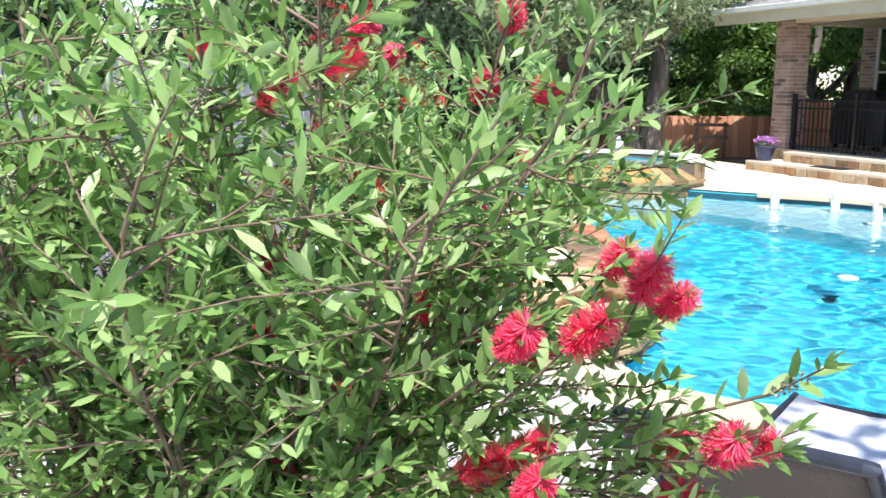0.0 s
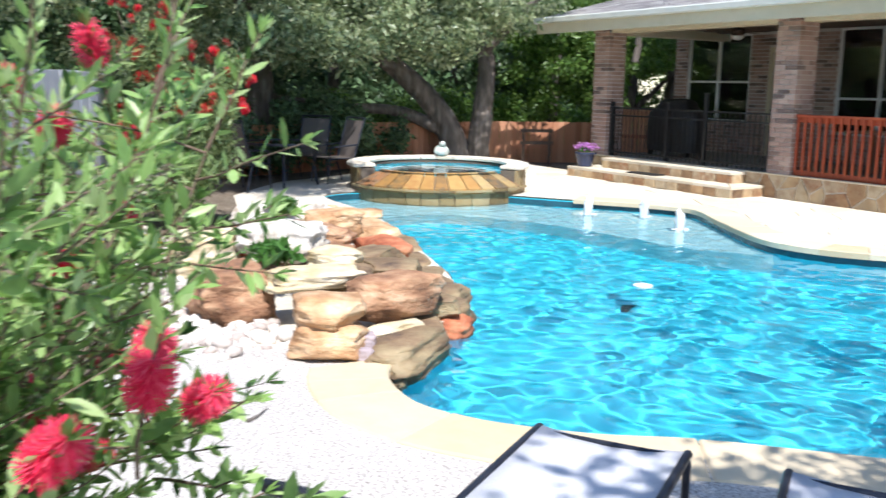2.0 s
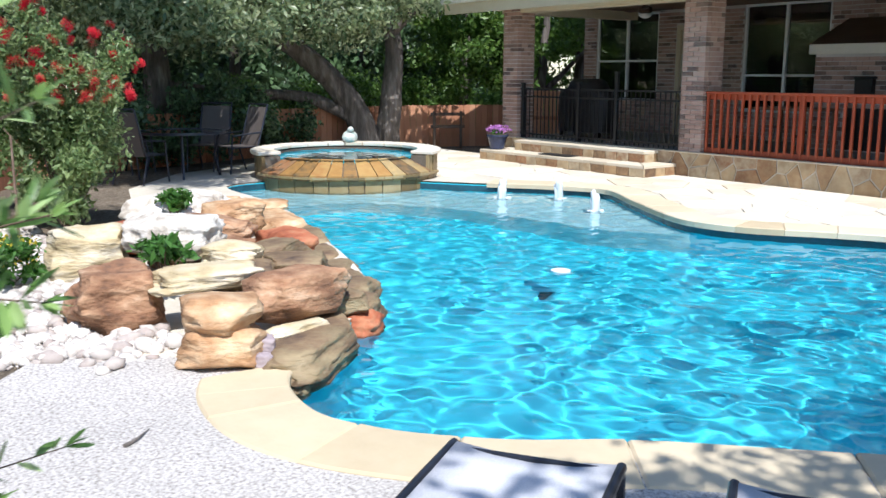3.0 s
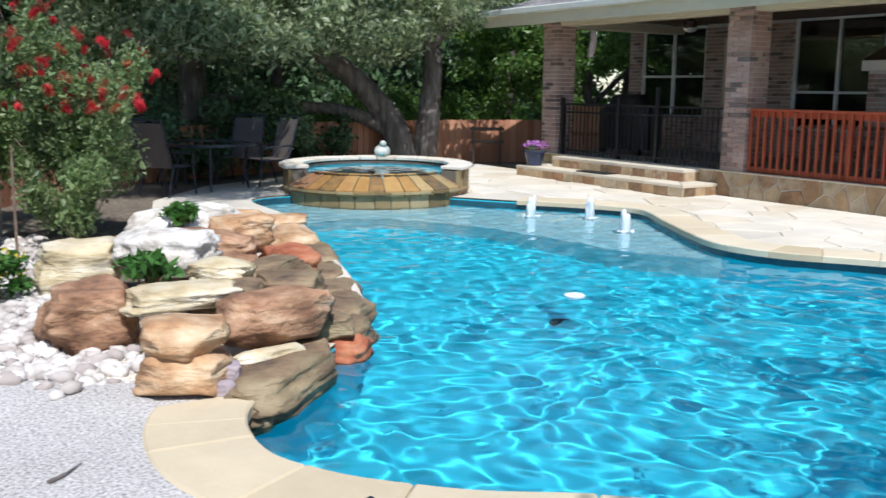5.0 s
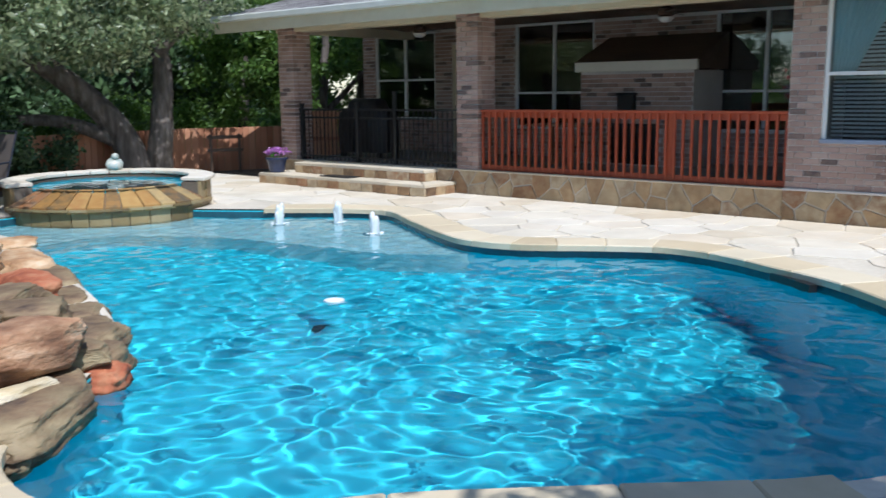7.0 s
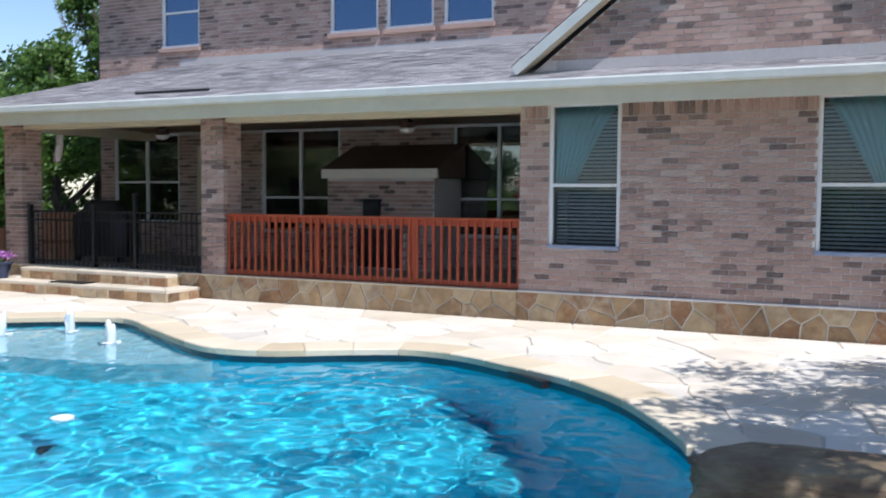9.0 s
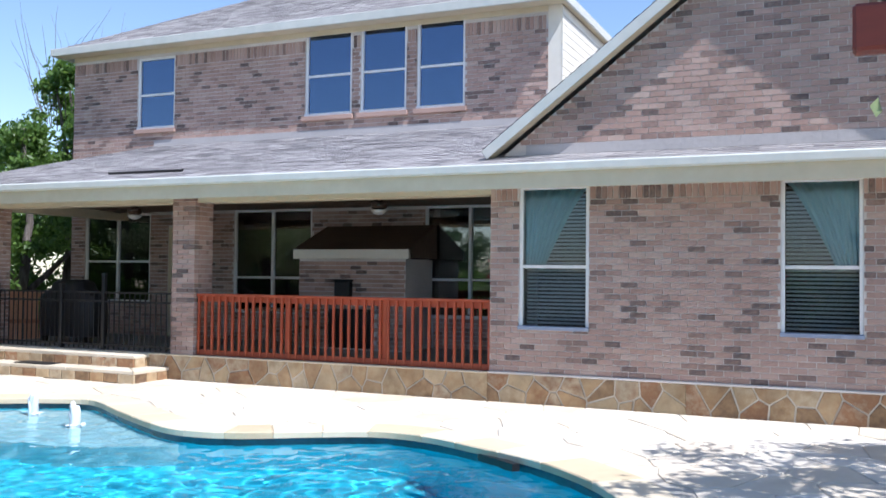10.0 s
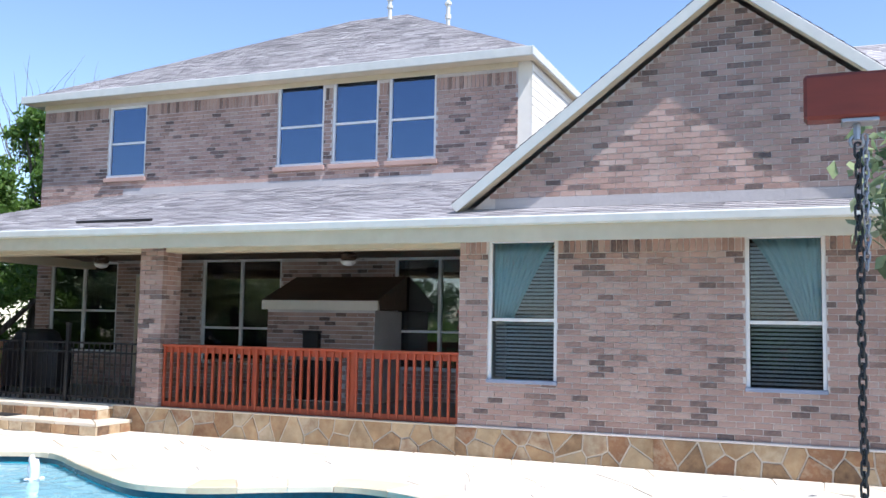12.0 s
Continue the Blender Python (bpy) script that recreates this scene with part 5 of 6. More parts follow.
TX, TY = -9.95, -6.65
tbl = tagged(empty("garden_table", TX, TY, 0, 25), "round garden table with glass top on dark legs", "table")
part("tabletop", tube(bmesh.new(), [(0, 0, 0.70), (0, 0, 0.72)], 0.68, 36), m_glass, tbl)
part("rim", arc_block(0.66, 0.70, 0, 360, 0.69, 0.73, segs=36), m_alu, tbl)
for k in range(4):
    a = math.pi / 4 + k * math.pi / 2
    part("leg", tube(bmesh.new(), [(0.60 * math.cos(a), 0.60 * math.sin(a), 0.70), (0.50 * math.cos(a), 0.50 * math.sin(a), 0.35), (0.58 * math.cos(a), 0.58 * math.sin(a), 0.0)], 0.02, 8), m_alu, tbl)
first = dining_chair(TX + 0.55, TY - 0.85, 215)
copy_thing(first, pose(TX - 0.1, TY + 0.98, 0, 0, 0, 8))
copy_thing(first, pose(TX - 0.75, TY + 0.75, 0, 0, 0, 45))
copy_thing(first, pose(TX - 0.95, TY - 0.55, 0, 0, 0, 120))

# ---- fences ----
def board_fence(name, pts, top, bottom, label, material, width=0.14, rails=True):
    ob = tagged(empty(name), label, "fence")
    rng = random.Random(len(pts))
    shared = None
    for (xa, ya), (xb, yb) in zip(pts, pts[1:]):
        L = math.hypot(xb - xa, yb - ya)
        n = int(L / width)
        ang = math.degrees(math.atan2(yb - ya, xb - xa))
        for k in range(n):
            if shared is None:
                first = part("board", abox(-width / 2 + 0.003, width / 2 - 0.003, -0.009, 0.009, bottom, top, bev=0.003), material, ob)
                shared = first.data
                s = first
            else:
                s = new("board", shared)
                s.parent = ob
            t = (k + 0.5) / n
            s.matrix_world = pose(xa + (xb - xa) * t, ya + (yb - ya) * t, rng.uniform(-0.012, 0.0), 0, rng.uniform(-0.5, 0.5), ang)
        if rails:
            for z in (bottom + 0.25, (top + bottom) / 2, top - 0.12):
                part("rail", abox(0, L, -0.05, -0.012, z, z + 0.085, m=pose(xa, ya, 0, 0, 0, ang)), material, ob)
    return ob


board_fence("cedar_fence", [(-11.9, 2.6), (-13.0, -0.3), (-12.6, -4.0), (-11.6, -6.9), (-10.6, -8.9), (-8.4, -10.2)], 0.93, -0.3, "weathered red-brown cedar board fence under the trees", m_fence)
board_fence("grey_fence", [(-6.6, -10.15), (-4.9, -10.55), (-1.6, -12.75), (0.6, -14.5)], 1.78, -0.05, "grey painted board fence behind the shrubs", m_greyfence, width=0.19, rails=False)
board_fence("porch_fence", [(-12.2, 2.4), (-11.3, 3.0)], 1.25, -0.1, "orange-brown cedar fence beside the porch", m_fence)
# low wooden bench frame before the fence
sh = tagged(empty("wooden_rack", -11.95, 0.15, 0.0, 65), "dark wooden ladder rack leaning on the fence", "rack")
for z in (0.45, 0.72):
    part("slat", abox(-0.38, 0.38, -0.02, 0.02, z, z + 0.07, bev=0.004), m_fan, sh)
for s in (-0.3, 0.3):
    part("upright", abox(s - 0.03, s + 0.03, -0.02, 0.02, 0.0, 0.82, bev=0.004), m_fan, sh)

# ---- swing ----
swing = tagged(empty("swing_frame", 4.47, -8.25, 0.0), "red stained timber swing frame with steel chains", "swing")
part("beam", abox(-0.03, 3.4, -0.05, 0.05, 2.46, 2.62, bev=0.012), m_redbeam, swing)
for yy in (-0.8, 0.8):
    part("post", tube(bmesh.new(), [(3.2, yy, 0.0), (3.2, 0.06 * yy, 2.56)], 0.06, 4), m_redbeam, swing)
m_steel = mat("galvanised_steel", [(0.30, 0.31, 0.33), (0.45, 0.46, 0.48)], rough=0.35, metal=0.9, scale=20, bump=0.05)
m_chain = mat("dark_chain", [(0.03, 0.035, 0.035), (0.07, 0.075, 0.075)], rough=0.4, metal=0.7, scale=20, bump=0.05)


def link_mesh(r=0.0045, a=0.026, b=0.0115):
    bm = bmesh.new()
    pts = []
    for k in range(17):
        q = 2 * math.pi * k / 16
        pts.append((b * math.cos(q), 0, (a - b) * (1 if math.sin(q) >= 0 else -1) * min(1, abs(math.sin(q)) * 3) + b * math.sin(q)))
    return tube(bm, pts, r, 6, cap=False)


def chain(x, z0, z1, material, scale, parent):
    first = None
    step = 0.036 * scale
    n = int((z0 - z1) / step)
    for k in range(n):
        if first is None:
            first = part("chain_link", link_mesh(), material, parent, smooth=True)
            s = first
        else:
            s = new("chain_link", first.data)
            s.parent = parent
        s.matrix_local = pose(x + 0.002 * math.sin(k * 0.7), 0.0, z0 - k * step, 0, 0, 90 * (k % 2) + 20) @ Matrix.Scale(scale, 4)


part("hanger_plate", abox(0.09, 0.21, -0.045, 0.045, 2.445, 2.46, bev=0.003), m_steel, swing)
part("hanger_bolt", tube(bmesh.new(), [(0.14, 0, 2.45), (0.14, 0, 2.39)], 0.012, 8), m_steel, swing)
part("hanger_ring", tube(bmesh.new(), [(0.14 + 0.022 * math.cos(q), 0, 2.385 + 0.022 * math.sin(q)) for q in [k * math.pi / 6 for k in range(13)]], 0.006, 6, cap=False), m_steel, swing)
chain(0.142, 2.355, 0.60, m_chain, 1.0, swing)
chain(0.165, 2.39, 1.92, m_steel, 0.8, swing)
chain(1.05, 2.39, 0.60, m_chain, 1.0, swing)
part("seat", abox(0.15, 1.07, -0.12, 0.12, 0.565, 0.60, bev=0.008), m_redbeam, swing)

# flower pot
pot = tagged(empty("flower_pot", -9.35, -0.58, 0.195), "dark blue pot of purple flowers on the step", "flower pot")
m_pot = mat("dark_blue_glaze", [(0.02, 0.03, 0.07), (0.035, 0.05, 0.11)], rough=0.25, scale=10, bump=0.05)
part("pot", tube(bmesh.new(), [(0, 0, 0), (0, 0, 0.02), (0, 0, 0.24), (0, 0, 0.245), (0, 0, 0.28)], [0.13, 0.14, 0.19, 0.215, 0.215], 24), m_pot, pot, smooth=False)
part("soil", tube(bmesh.new(), [(0, 0, 0.27), (0, 0, 0.285)], 0.19, 20), m_soil, pot)


# ---- plants ----
def leaf_cloud(name, centres, radii, count, size, material, parent=None, seed=0, shell=0.55, droop=0.0, long=1.0, bend=0.25):
    """Many small folded leaves (two faces each) spread through rounded clumps."""
    rs = np.random.RandomState(seed)
    centres = np.asarray(centres, float)
    radii = np.asarray(radii, float)
    if radii.ndim == 1:
        radii = np.repeat(radii[:, None], 3, 1)
    wgt = radii.prod(1) ** (2 / 3)
    idx = rs.choice(len(centres), count, p=wgt / wgt.sum())
    d = rs.normal(size=(count, 3))
    d /= np.linalg.norm(d, axis=1)[:, None]
    r = shell + (1 - shell) * rs.rand(count)
    r *= rs.rand(count) ** 0.25
    pos = centres[idx] + d * r[:, None] * radii[idx]
    ax = rs.normal(size=(count, 3))
    ax[:, 2] -= droop
    ax /= np.linalg.norm(ax, axis=1)[:, None]
    tmp = rs.normal(size=(count, 3))
    side = np.cross(ax, tmp)
    side /= np.linalg.norm(side, axis=1)[:, None]
    up = np.cross(side, ax)
    s = size * (0.6 + 0.8 * rs.rand(count))[:, None]
    a = pos - ax * s * long * 0.5
    c = pos + ax * s * long * 0.5
    l = pos + side * s * 0.32 + up * s * bend * 0.4
    q = pos - side * s * 0.32 + up * s * bend * 0.4
    V = np.stack([a, l, c, q], 1).reshape(-1, 3)
    k = np.arange(count) * 4
    F = np.stack([np.stack([k, k + 1, k + 2], 1), np.stack([k, k + 2, k + 3], 1)], 1).reshape(-1, 3)
    me = bpy.data.meshes.new(name)
    me.vertices.add(len(V))
    me.vertices.foreach_set("co", V.ravel())
    me.loops.add(F.size)
    me.loops.foreach_set("vertex_index", F.ravel().astype(np.int32))
    me.polygons.add(len(F))
    me.polygons.foreach_set("loop_start", np.arange(0, F.size, 3, dtype=np.int32))
    me.update(calc_edges=True)
    me.materials.append(material)
    ob = new(name, me)
    if parent:
        ob.parent = parent
    return ob


m_oak = leaf_mat("oak_leaves", [(0.06, 0.10, 0.045), (0.17, 0.23, 0.115), (0.30, 0.36, 0.19), (0.46, 0.51, 0.32)], rough=0.35, through=0.45)
# Darker copy of the oak leaves, its green toned down for foliage in shade.
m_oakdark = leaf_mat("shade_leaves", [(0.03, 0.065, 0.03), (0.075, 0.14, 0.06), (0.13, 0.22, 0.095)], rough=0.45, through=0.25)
m_bright = leaf_mat("bright_leaves", [(0.05, 0.11, 0.02), (0.10, 0.20, 0.04), (0.16, 0.27, 0.06)], rough=0.45, through=0.45)
m_bush = leaf_mat("bottlebrush_leaves", [(0.04, 0.095, 0.025), (0.17, 0.315, 0.085), (0.29, 0.46, 0.145), (0.46, 0.60, 0.28)], rough=0.38, through=0.40)
m_greygreen = leaf_mat("grey_green_leaves", [(0.08, 0.14, 0.05), (0.20, 0.29, 0.11), (0.33, 0.42, 0.19)], rough=0.45, through=0.45)
m_twig = mat("twig_bark", [(0.09, 0.055, 0.04), (0.17, 0.115, 0.08), (0.27, 0.21, 0.16)], rough=0.85, scale=30, bump=0.5, stretch=(1, 1, 0.3))


def oak(x, y, trunk, crown, count, leaf, label, material, seed, size=0.10, shell=0.35):
    """trunk: limbs as (points, radii) ; crown: clumps as (x, y, z, rx, ry, rz)."""
    ob = tagged(empty("oak_tree", x, y, 0), label, "tree")
    bm = bmesh.new()
    for pts, rad in trunk:
        smooth = [Vector(p) for p in pts]
        sp = spline([(p.x, p.y, p.z) for p in smooth], 5, closed=False) + [smooth[-1]]
        rr = [rad[0] + (rad[1] - rad[0]) * (k / (len(sp) - 1)) ** 0.8 for k in range(len(sp))]
        for k, p in enumerate(sp):
            p += Vector((noise.noise(p * 2.1 + Vector((seed, 0, 0))), noise.noise(p * 2.1 + Vector((0, seed, 0))), 0)) * 0.06
        tube(bm, sp, rr, 12)
    for v in bm.verts:
        v.co += v.co.normalized() * 0.03 * noise.noise(v.co * 6)
    part("trunk", bm, m_bark, ob, "furrowed grey-brown bark", smooth=True)
    rng = random.Random(seed)
    cs, rs = [], []
    for cx, cy, cz, rx, ry, rz in crown:
        for k in range(26):
            d = Vector((rng.gauss(0, 1), rng.gauss(0, 1), rng.gauss(0, 1))).normalized() * rng.uniform(0.45, 1.0)
            cs.append((cx + d.x * rx, cy + d.y * ry, cz + d.z * rz))
            q = rng.uniform(0.35, 0.85)
            rs.append((q, q, q * 0.6))
    leaf_cloud("crown", cs, rs, count, size, material, ob, seed=seed, shell=shell, long=1.4)
    return ob


# leaning live oak beside the spa
oak(-12.2, -1.75, [
    ([(0, 0, -0.1), (-0.05, -0.15, 0.6), (-0.3, -0.6, 1.4), (-0.5, -1.5, 2.2), (-0.6, -2.6, 2.75), (-0.5, -4.0, 3.1), (-0.2, -5.6, 3.3)], (0.36, 0.09)),
    ([(0.15, 0.35, -0.1), (0.2, 0.42, 1.0), (0.12, 0.55, 2.2), (0.0, 0.5, 3.6), (-0.3, 0.2, 5.0)], (0.30, 0.10)),
    ([(-0.1, -0.2, 0.7), (-0.5, -1.2, 1.15), (-0.9, -2.6, 1.25), (-1.0, -4.2, 1.5)], (0.17, 0.05)),
    ([(-0.5, -1.6, 2.2), (-0.2, -1.3, 3.2), (0.3, -1.2, 4.4)], (0.17, 0.06)),
    ([(0.1, 0.5, 2.4), (0.9, 1.0, 3.3), (1.6, 1.6, 4.0)], (0.13, 0.04)),
], [(0.4, 0.3, 4.0, 2.2, 1.9, 1.5), (-0.2, -2.2, 4.3, 2.2, 2.0, 1.4), (0.2, -4.4, 4.3, 2.2, 2.0, 1.3), (1.2, -1.0, 3.2, 1.5, 1.7, 0.7), (0.8, -3.2, 3.0, 1.4, 1.9, 0.55), (-1.6, -1.0, 2.6, 1.2, 2.5, 0.7), (-1.4, -4.8, 2.6, 1.2, 2.0, 0.7), (1.8, -3.4, 2.5, 0.9, 1.3, 0.4), (1.7, -1.6, 2.65, 0.8, 0.9, 0.35), (1.4, -5.2, 2.45, 0.9, 1.2, 0.4)],
    38000, 0.1, "leaning live oak with grey-green crown behind the spa", m_oak, 4, size=0.095)
# second oak behind the dining table
oak(-12.6, -6.1, [
    ([(0, 0, -0.1), (0.05, 0.0, 1.0), (-0.05, 0.05, 2.2), (0.0, 0.1, 3.4), (0.2, 0.0, 4.8)], (0.34, 0.13)),
    ([(0, 0.05, 2.3), (0.2, 1.2, 2.9), (0.3, 2.6, 3.0), (0.2, 4.0, 2.9)], (0.17, 0.05)),
    ([(0, 0.0, 2.6), (0.3, -1.2, 3.3), (0.5, -2.6, 3.7)], (0.15, 0.05)),
], [(0.6, 0.2, 4.4, 2.0, 1.8, 1.3), (0.8, -2.4, 4.0, 2.0, 2.0, 1.4), (1.2, 1.8, 4.2, 1.8, 1.8, 1.0), (0.9, -4.8, 3.8, 2.0, 2.0, 1.6), (1.5, -1.0, 3.2, 1.2, 2.0, 0.5), (-1.5, -2.0, 2.0, 0.8, 3.0, 1.0), (4.0, -2.2, 4.8, 1.5, 1.5, 0.6), (5.5, -1.9, 4.9, 1.4, 1.3, 0.5), (TX + 15.2, TY + 5.1, 5.0, 1.6, 1.5, 0.5)],
    31000, 0.1, "live oak with pale furrowed trunk behind the garden table", m_oak, 6, size=0.095)
# bright young tree beside the house, seen through the porch
oak(-14.0, 4.6, [
    ([(0, 0, -0.1), (0.1, 0.1, 1.5), (0.0, 0.3, 3.2), (-0.2, 0.2, 5.2)], (0.17, 0.05)),
    ([(0, 0.1, 1.0), (0.6, 0.7, 1.9), (1.3, 1.1, 2.6)], (0.10, 0.03)),
    ([(0, 0.1, 1.3), (0.3, -1.0, 2.2), (0.6, -1.9, 2.9)], (0.10, 0.03)),
], [(0, 0, 3.0, 2.2, 2.4, 1.6), (-0.4, 1.6, 4.4, 2.0, 2.2, 1.6), (0.4, -2.2, 2.2, 1.6, 1.8, 1.1), (0.3, -2.6, 3.6, 1.5, 1.6, 0.9)], 26000, 0.1, "bright green tree beside the house", m_bright, 9, size=0.11, shell=0.2)
oak(-15.9, 7.9, [
    ([(0, 0, -0.1), (0.1, 0.1, 2.5), (0.0, 0.3, 5.2), (-0.2, 0.2, 7.2)], (0.22, 0.02)),
    ([(0, 0.1, 4.0), (1.0, 0.3, 6.0), (1.9, 0.2, 7.6)], (0.07, 0.012)),
    ([(0, 0.1, 4.6), (0.4, -0.8, 6.6), (0.9, -1.2, 7.6)], (0.06, 0.012)),
    *[([(0.6 * math.cos(k), 0.6 * math.sin(k), 5.6 + 0.1 * (k % 5)), (1.0 * math.cos(k) + 0.2 * math.sin(3 * k), 1.0 * math.sin(k), 6.9 + 0.12 * (k % 7)), (1.5 * math.cos(k + 0.3), 1.5 * math.sin(k + 0.3), 7.6 + 0.25 * (k % 8))], (0.013, 0.003)) for k in range(26)],
], [(0, 0, 4.0, 2.0, 2.0, 2.0), (0.5, 0.3, 6.4, 1.5, 1.6, 1.4)], 20000, 0.1, "thin-crowned tree rising behind the house", m_bright, 10, size=0.12, shell=0.2)
# shade tree on the near bank, mostly above the walker
oak(8.4, -6.6, [
    ([(0, 0, -0.1), (-0.1, 0.1, 1.6), (-0.5, 0.2, 3.2), (-1.0, 0.3, 5.2)], (0.28, 0.08)),
    ([(-0.4, 0.2, 2.6), (-1.5, 0.6, 3.1), (-2.6, 0.9, 2.95), (-3.2, 1.0, 2.7)], (0.09, 0.02)),
    ([(-0.5, 0.1, 3.0), (-1.2, -1.6, 4.2), (-1.8, -3.6, 5.0)], (0.14, 0.03)),
], [(-1.2, 1.6, 5.0, 1.7, 1.5, 0.9), (-0.9, -1.4, 5.2, 1.5, 1.6, 0.8), (-2.0, -3.2, 5.4, 1.3, 1.5, 0.6), (-0.2, 3.3, 4.8, 1.5, 1.3, 0.8), (-3.05, 1.0, 2.45, 0.18, 0.3, 0.45), (-2.6, -1.0, 5.1, 1.1, 1.2, 0.5), (-2.3, -2.4, 5.2, 1.1, 1.1, 0.5)], 24000, 0.1, "leafy shade tree on the near bank", m_oak, 12, size=0.10)
oak(7.6, -14.2, [
    ([(0, 0, -0.1), (-0.2, 0.2, 2.0), (-0.8, 0.6, 3.8), (-1.6, 1.2, 5.2)], (0.22, 0.06)),
], [(-1.2, 2.9, 5.6, 1.1, 1.0, 0.5), (-0.4, 2.6, 5.4, 1.2, 1.1, 0.6)], 1000, 0.1, "leafy shade tree behind the walker", m_oak, 13, size=0.10)

# woods beyond the fences
rng = random.Random(21)
cs, rs = [], []
for k in range(230):
    t = rng.random()
    y = -19 + 25 * t
    x = -15.5 - rng.uniform(0, 7) + 1.5 * math.sin(y) + (2.5 if y < -10 else 0)
    cs.append((x, y, rng.uniform(-0.2, 4.8)))
    q = rng.uniform(0.7, 1.6)
    rs.append((q, q, q * 0.7))
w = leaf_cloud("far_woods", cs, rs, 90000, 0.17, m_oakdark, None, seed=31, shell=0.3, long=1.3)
tagged(w, "dark green woodland behind the garden fence", "woods", kind="stuff")
cs, rs = [], []
for k in range(90):
    y = -22 + 16 * rng.random()
    x = -9 - 0.25 * (y + 10) - rng.uniform(0, 6) if y < -9.5 else -14.5 - rng.uniform(0, 4)
    cs.append((x, y, rng.uniform(0.2, 5.5)))
    q = rng.uniform(0.6, 1.3)
    rs.append((q, q, q * 0.7))
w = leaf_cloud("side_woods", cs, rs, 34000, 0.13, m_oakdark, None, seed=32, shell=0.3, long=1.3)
tagged(w, "dark green trees behind the grey fence", "woods", kind="stuff")
cs, rs = [], []
for k in range(90):
    cs.append((-25 - 5 * rng.random(), -9 + 26 * rng.random(), rng.uniform(-0.2, 4.5)))
    q = rng.uniform(1.2, 2.0)
    rs.append((q, q, q * 0.8))
w = leaf_cloud("distant_woods", cs, rs, 36000, 0.30, m_oakdark, None, seed=38, shell=0.3, long=1.2)
tagged(w, "dark green distant woodland beyond the garden", "woods", kind="stuff")
for k, (x, y, h) in enumerate(((-15.8, -3.2, 6.5), (-16.6, -7.5, 6.5), (-15.0, -12.5, 6.0), (-11.8, -14.5, 6.0), (-18.0, 1.5, 7.0), (-16.5, 4.0, 6.0))):
    ob = tagged(empty("woodland_trunk", x, y, -0.1), "slim dark tree trunk in the woods", "tree trunk", "woodland trunks")
    part("trunk", tube(bmesh.new(), [(0, 0, 0), (0.1, 0.1, h * 0.4), (-0.1, 0.15, h * 0.7), (0.1, 0.0, h)], [0.16, 0.13, 0.09, 0.03], 9), m_bark, ob, smooth=True)
cs, rs = [], []
for k in range(80):
    cs.append((-24 + 8.5 * rng.random(), 1.5 + 14 * rng.random(), rng.uniform(0.0, 4.2)))
    q = rng.uniform(0.7, 1.4)
    rs.append((q, q, q * 0.7))
w = leaf_cloud("north_woods", cs, rs, 30000, 0.16, m_bright, None, seed=36, shell=0.3, long=1.3)
tagged(w, "bright green woodland beside the house", "woods", kind="stuff")
cs, rs = [], []
for k in range(110):
    cs.append((-16 + 46 * rng.random(), -25 - 6 * rng.random(), rng.uniform(0.0, 1.8)))
    q = rng.uniform(0.7, 1.4)
    rs.append((q, q, q * 0.8))
w = leaf_cloud("south_woods", cs, rs, 24000, 0.4, m_oak, None, seed=37, shell=0.3, long=1.3)
tagged(w, "green trees far behind the walker", "woods", kind="stuff")
# shrubs along the fences
cs, rs = [], []
for k in range(46):
    t = rng.random()
    p = Vector((-13.4, 1.8)).lerp(Vector((-13.9, -4.6)), t)
    cs.append((p.x - rng.uniform(0.0, 1.2), p.y, rng.uniform(0.3, 1.35)))
    rs.append(rng.uniform(0.3, 0.6))
w = leaf_cloud("hedge", cs, rs, 15000, 0.085, m_bright, None, seed=33, shell=0.3)
tagged(w, "bright green shrubs growing over the fence", "hedge", kind="stuff")
cs, rs = [], []
for k in range(40):
    t = rng.random()
    p = Vector((-12.1, -2.6)).lerp(Vector((-11.1, -7.4)), t)
    cs.append((p.x + rng.uniform(-1.0, 0.15), p.y, rng.uniform(0.15, 1.35)))
    rs.append(rng.uniform(0.3, 0.55))
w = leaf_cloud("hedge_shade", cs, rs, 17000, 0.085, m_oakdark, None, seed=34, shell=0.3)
tagged(w, "dark green shrubs under the oaks", "hedge", kind="stuff")

# ---- bottlebrush shrubs ----
def brush_mesh(seed, length=0.085, radius=0.033, filaments=620):
    """A flower spike: thin filaments standing out all round a short stem, pale tips."""
    rs = random.Random(seed)
    V, F = [], []
    for k in range(filaments):
        t = rs.random()
        z = length * t
        a = rs.uniform(0, 2 * math.pi)
        lift = rs.uniform(-0.15, 0.45)
        r = radius * rs.uniform(0.75, 1.1) * (1 - 0.25 * abs(2 * t - 1) ** 3)
        d = Vector((math.cos(a), math.sin(a), lift))
        p0 = Vector((0.003 * math.cos(a), 0.003 * math.sin(a), z))
        p1 = p0 + d * r
        s = Vector((-math.sin(a), math.cos(a), 0)) * 0.0010
        q = len(V)
        V += [tuple(p0 - s), tuple(p0 + s), tuple(p1 + s * 0.7), tuple(p1 - s * 0.7)]
        F.append((q, q + 1, q + 2, q + 3))
    me = bpy.data.meshes.new("flower")
    me.from_pydata(V, [], F)
    me.materials.append(m_red)
    return me


m_red = leaf_mat("red_filaments", [(0.70, 0.02, 0.07), (0.86, 0.05, 0.13), (0.90, 0.18, 0.26)], rough=0.5, through=0.30)
m_redfar = leaf_mat("red_blooms", [(0.55, 0.008, 0.02), (0.70, 0.02, 0.03)], rough=0.5, through=0.2)
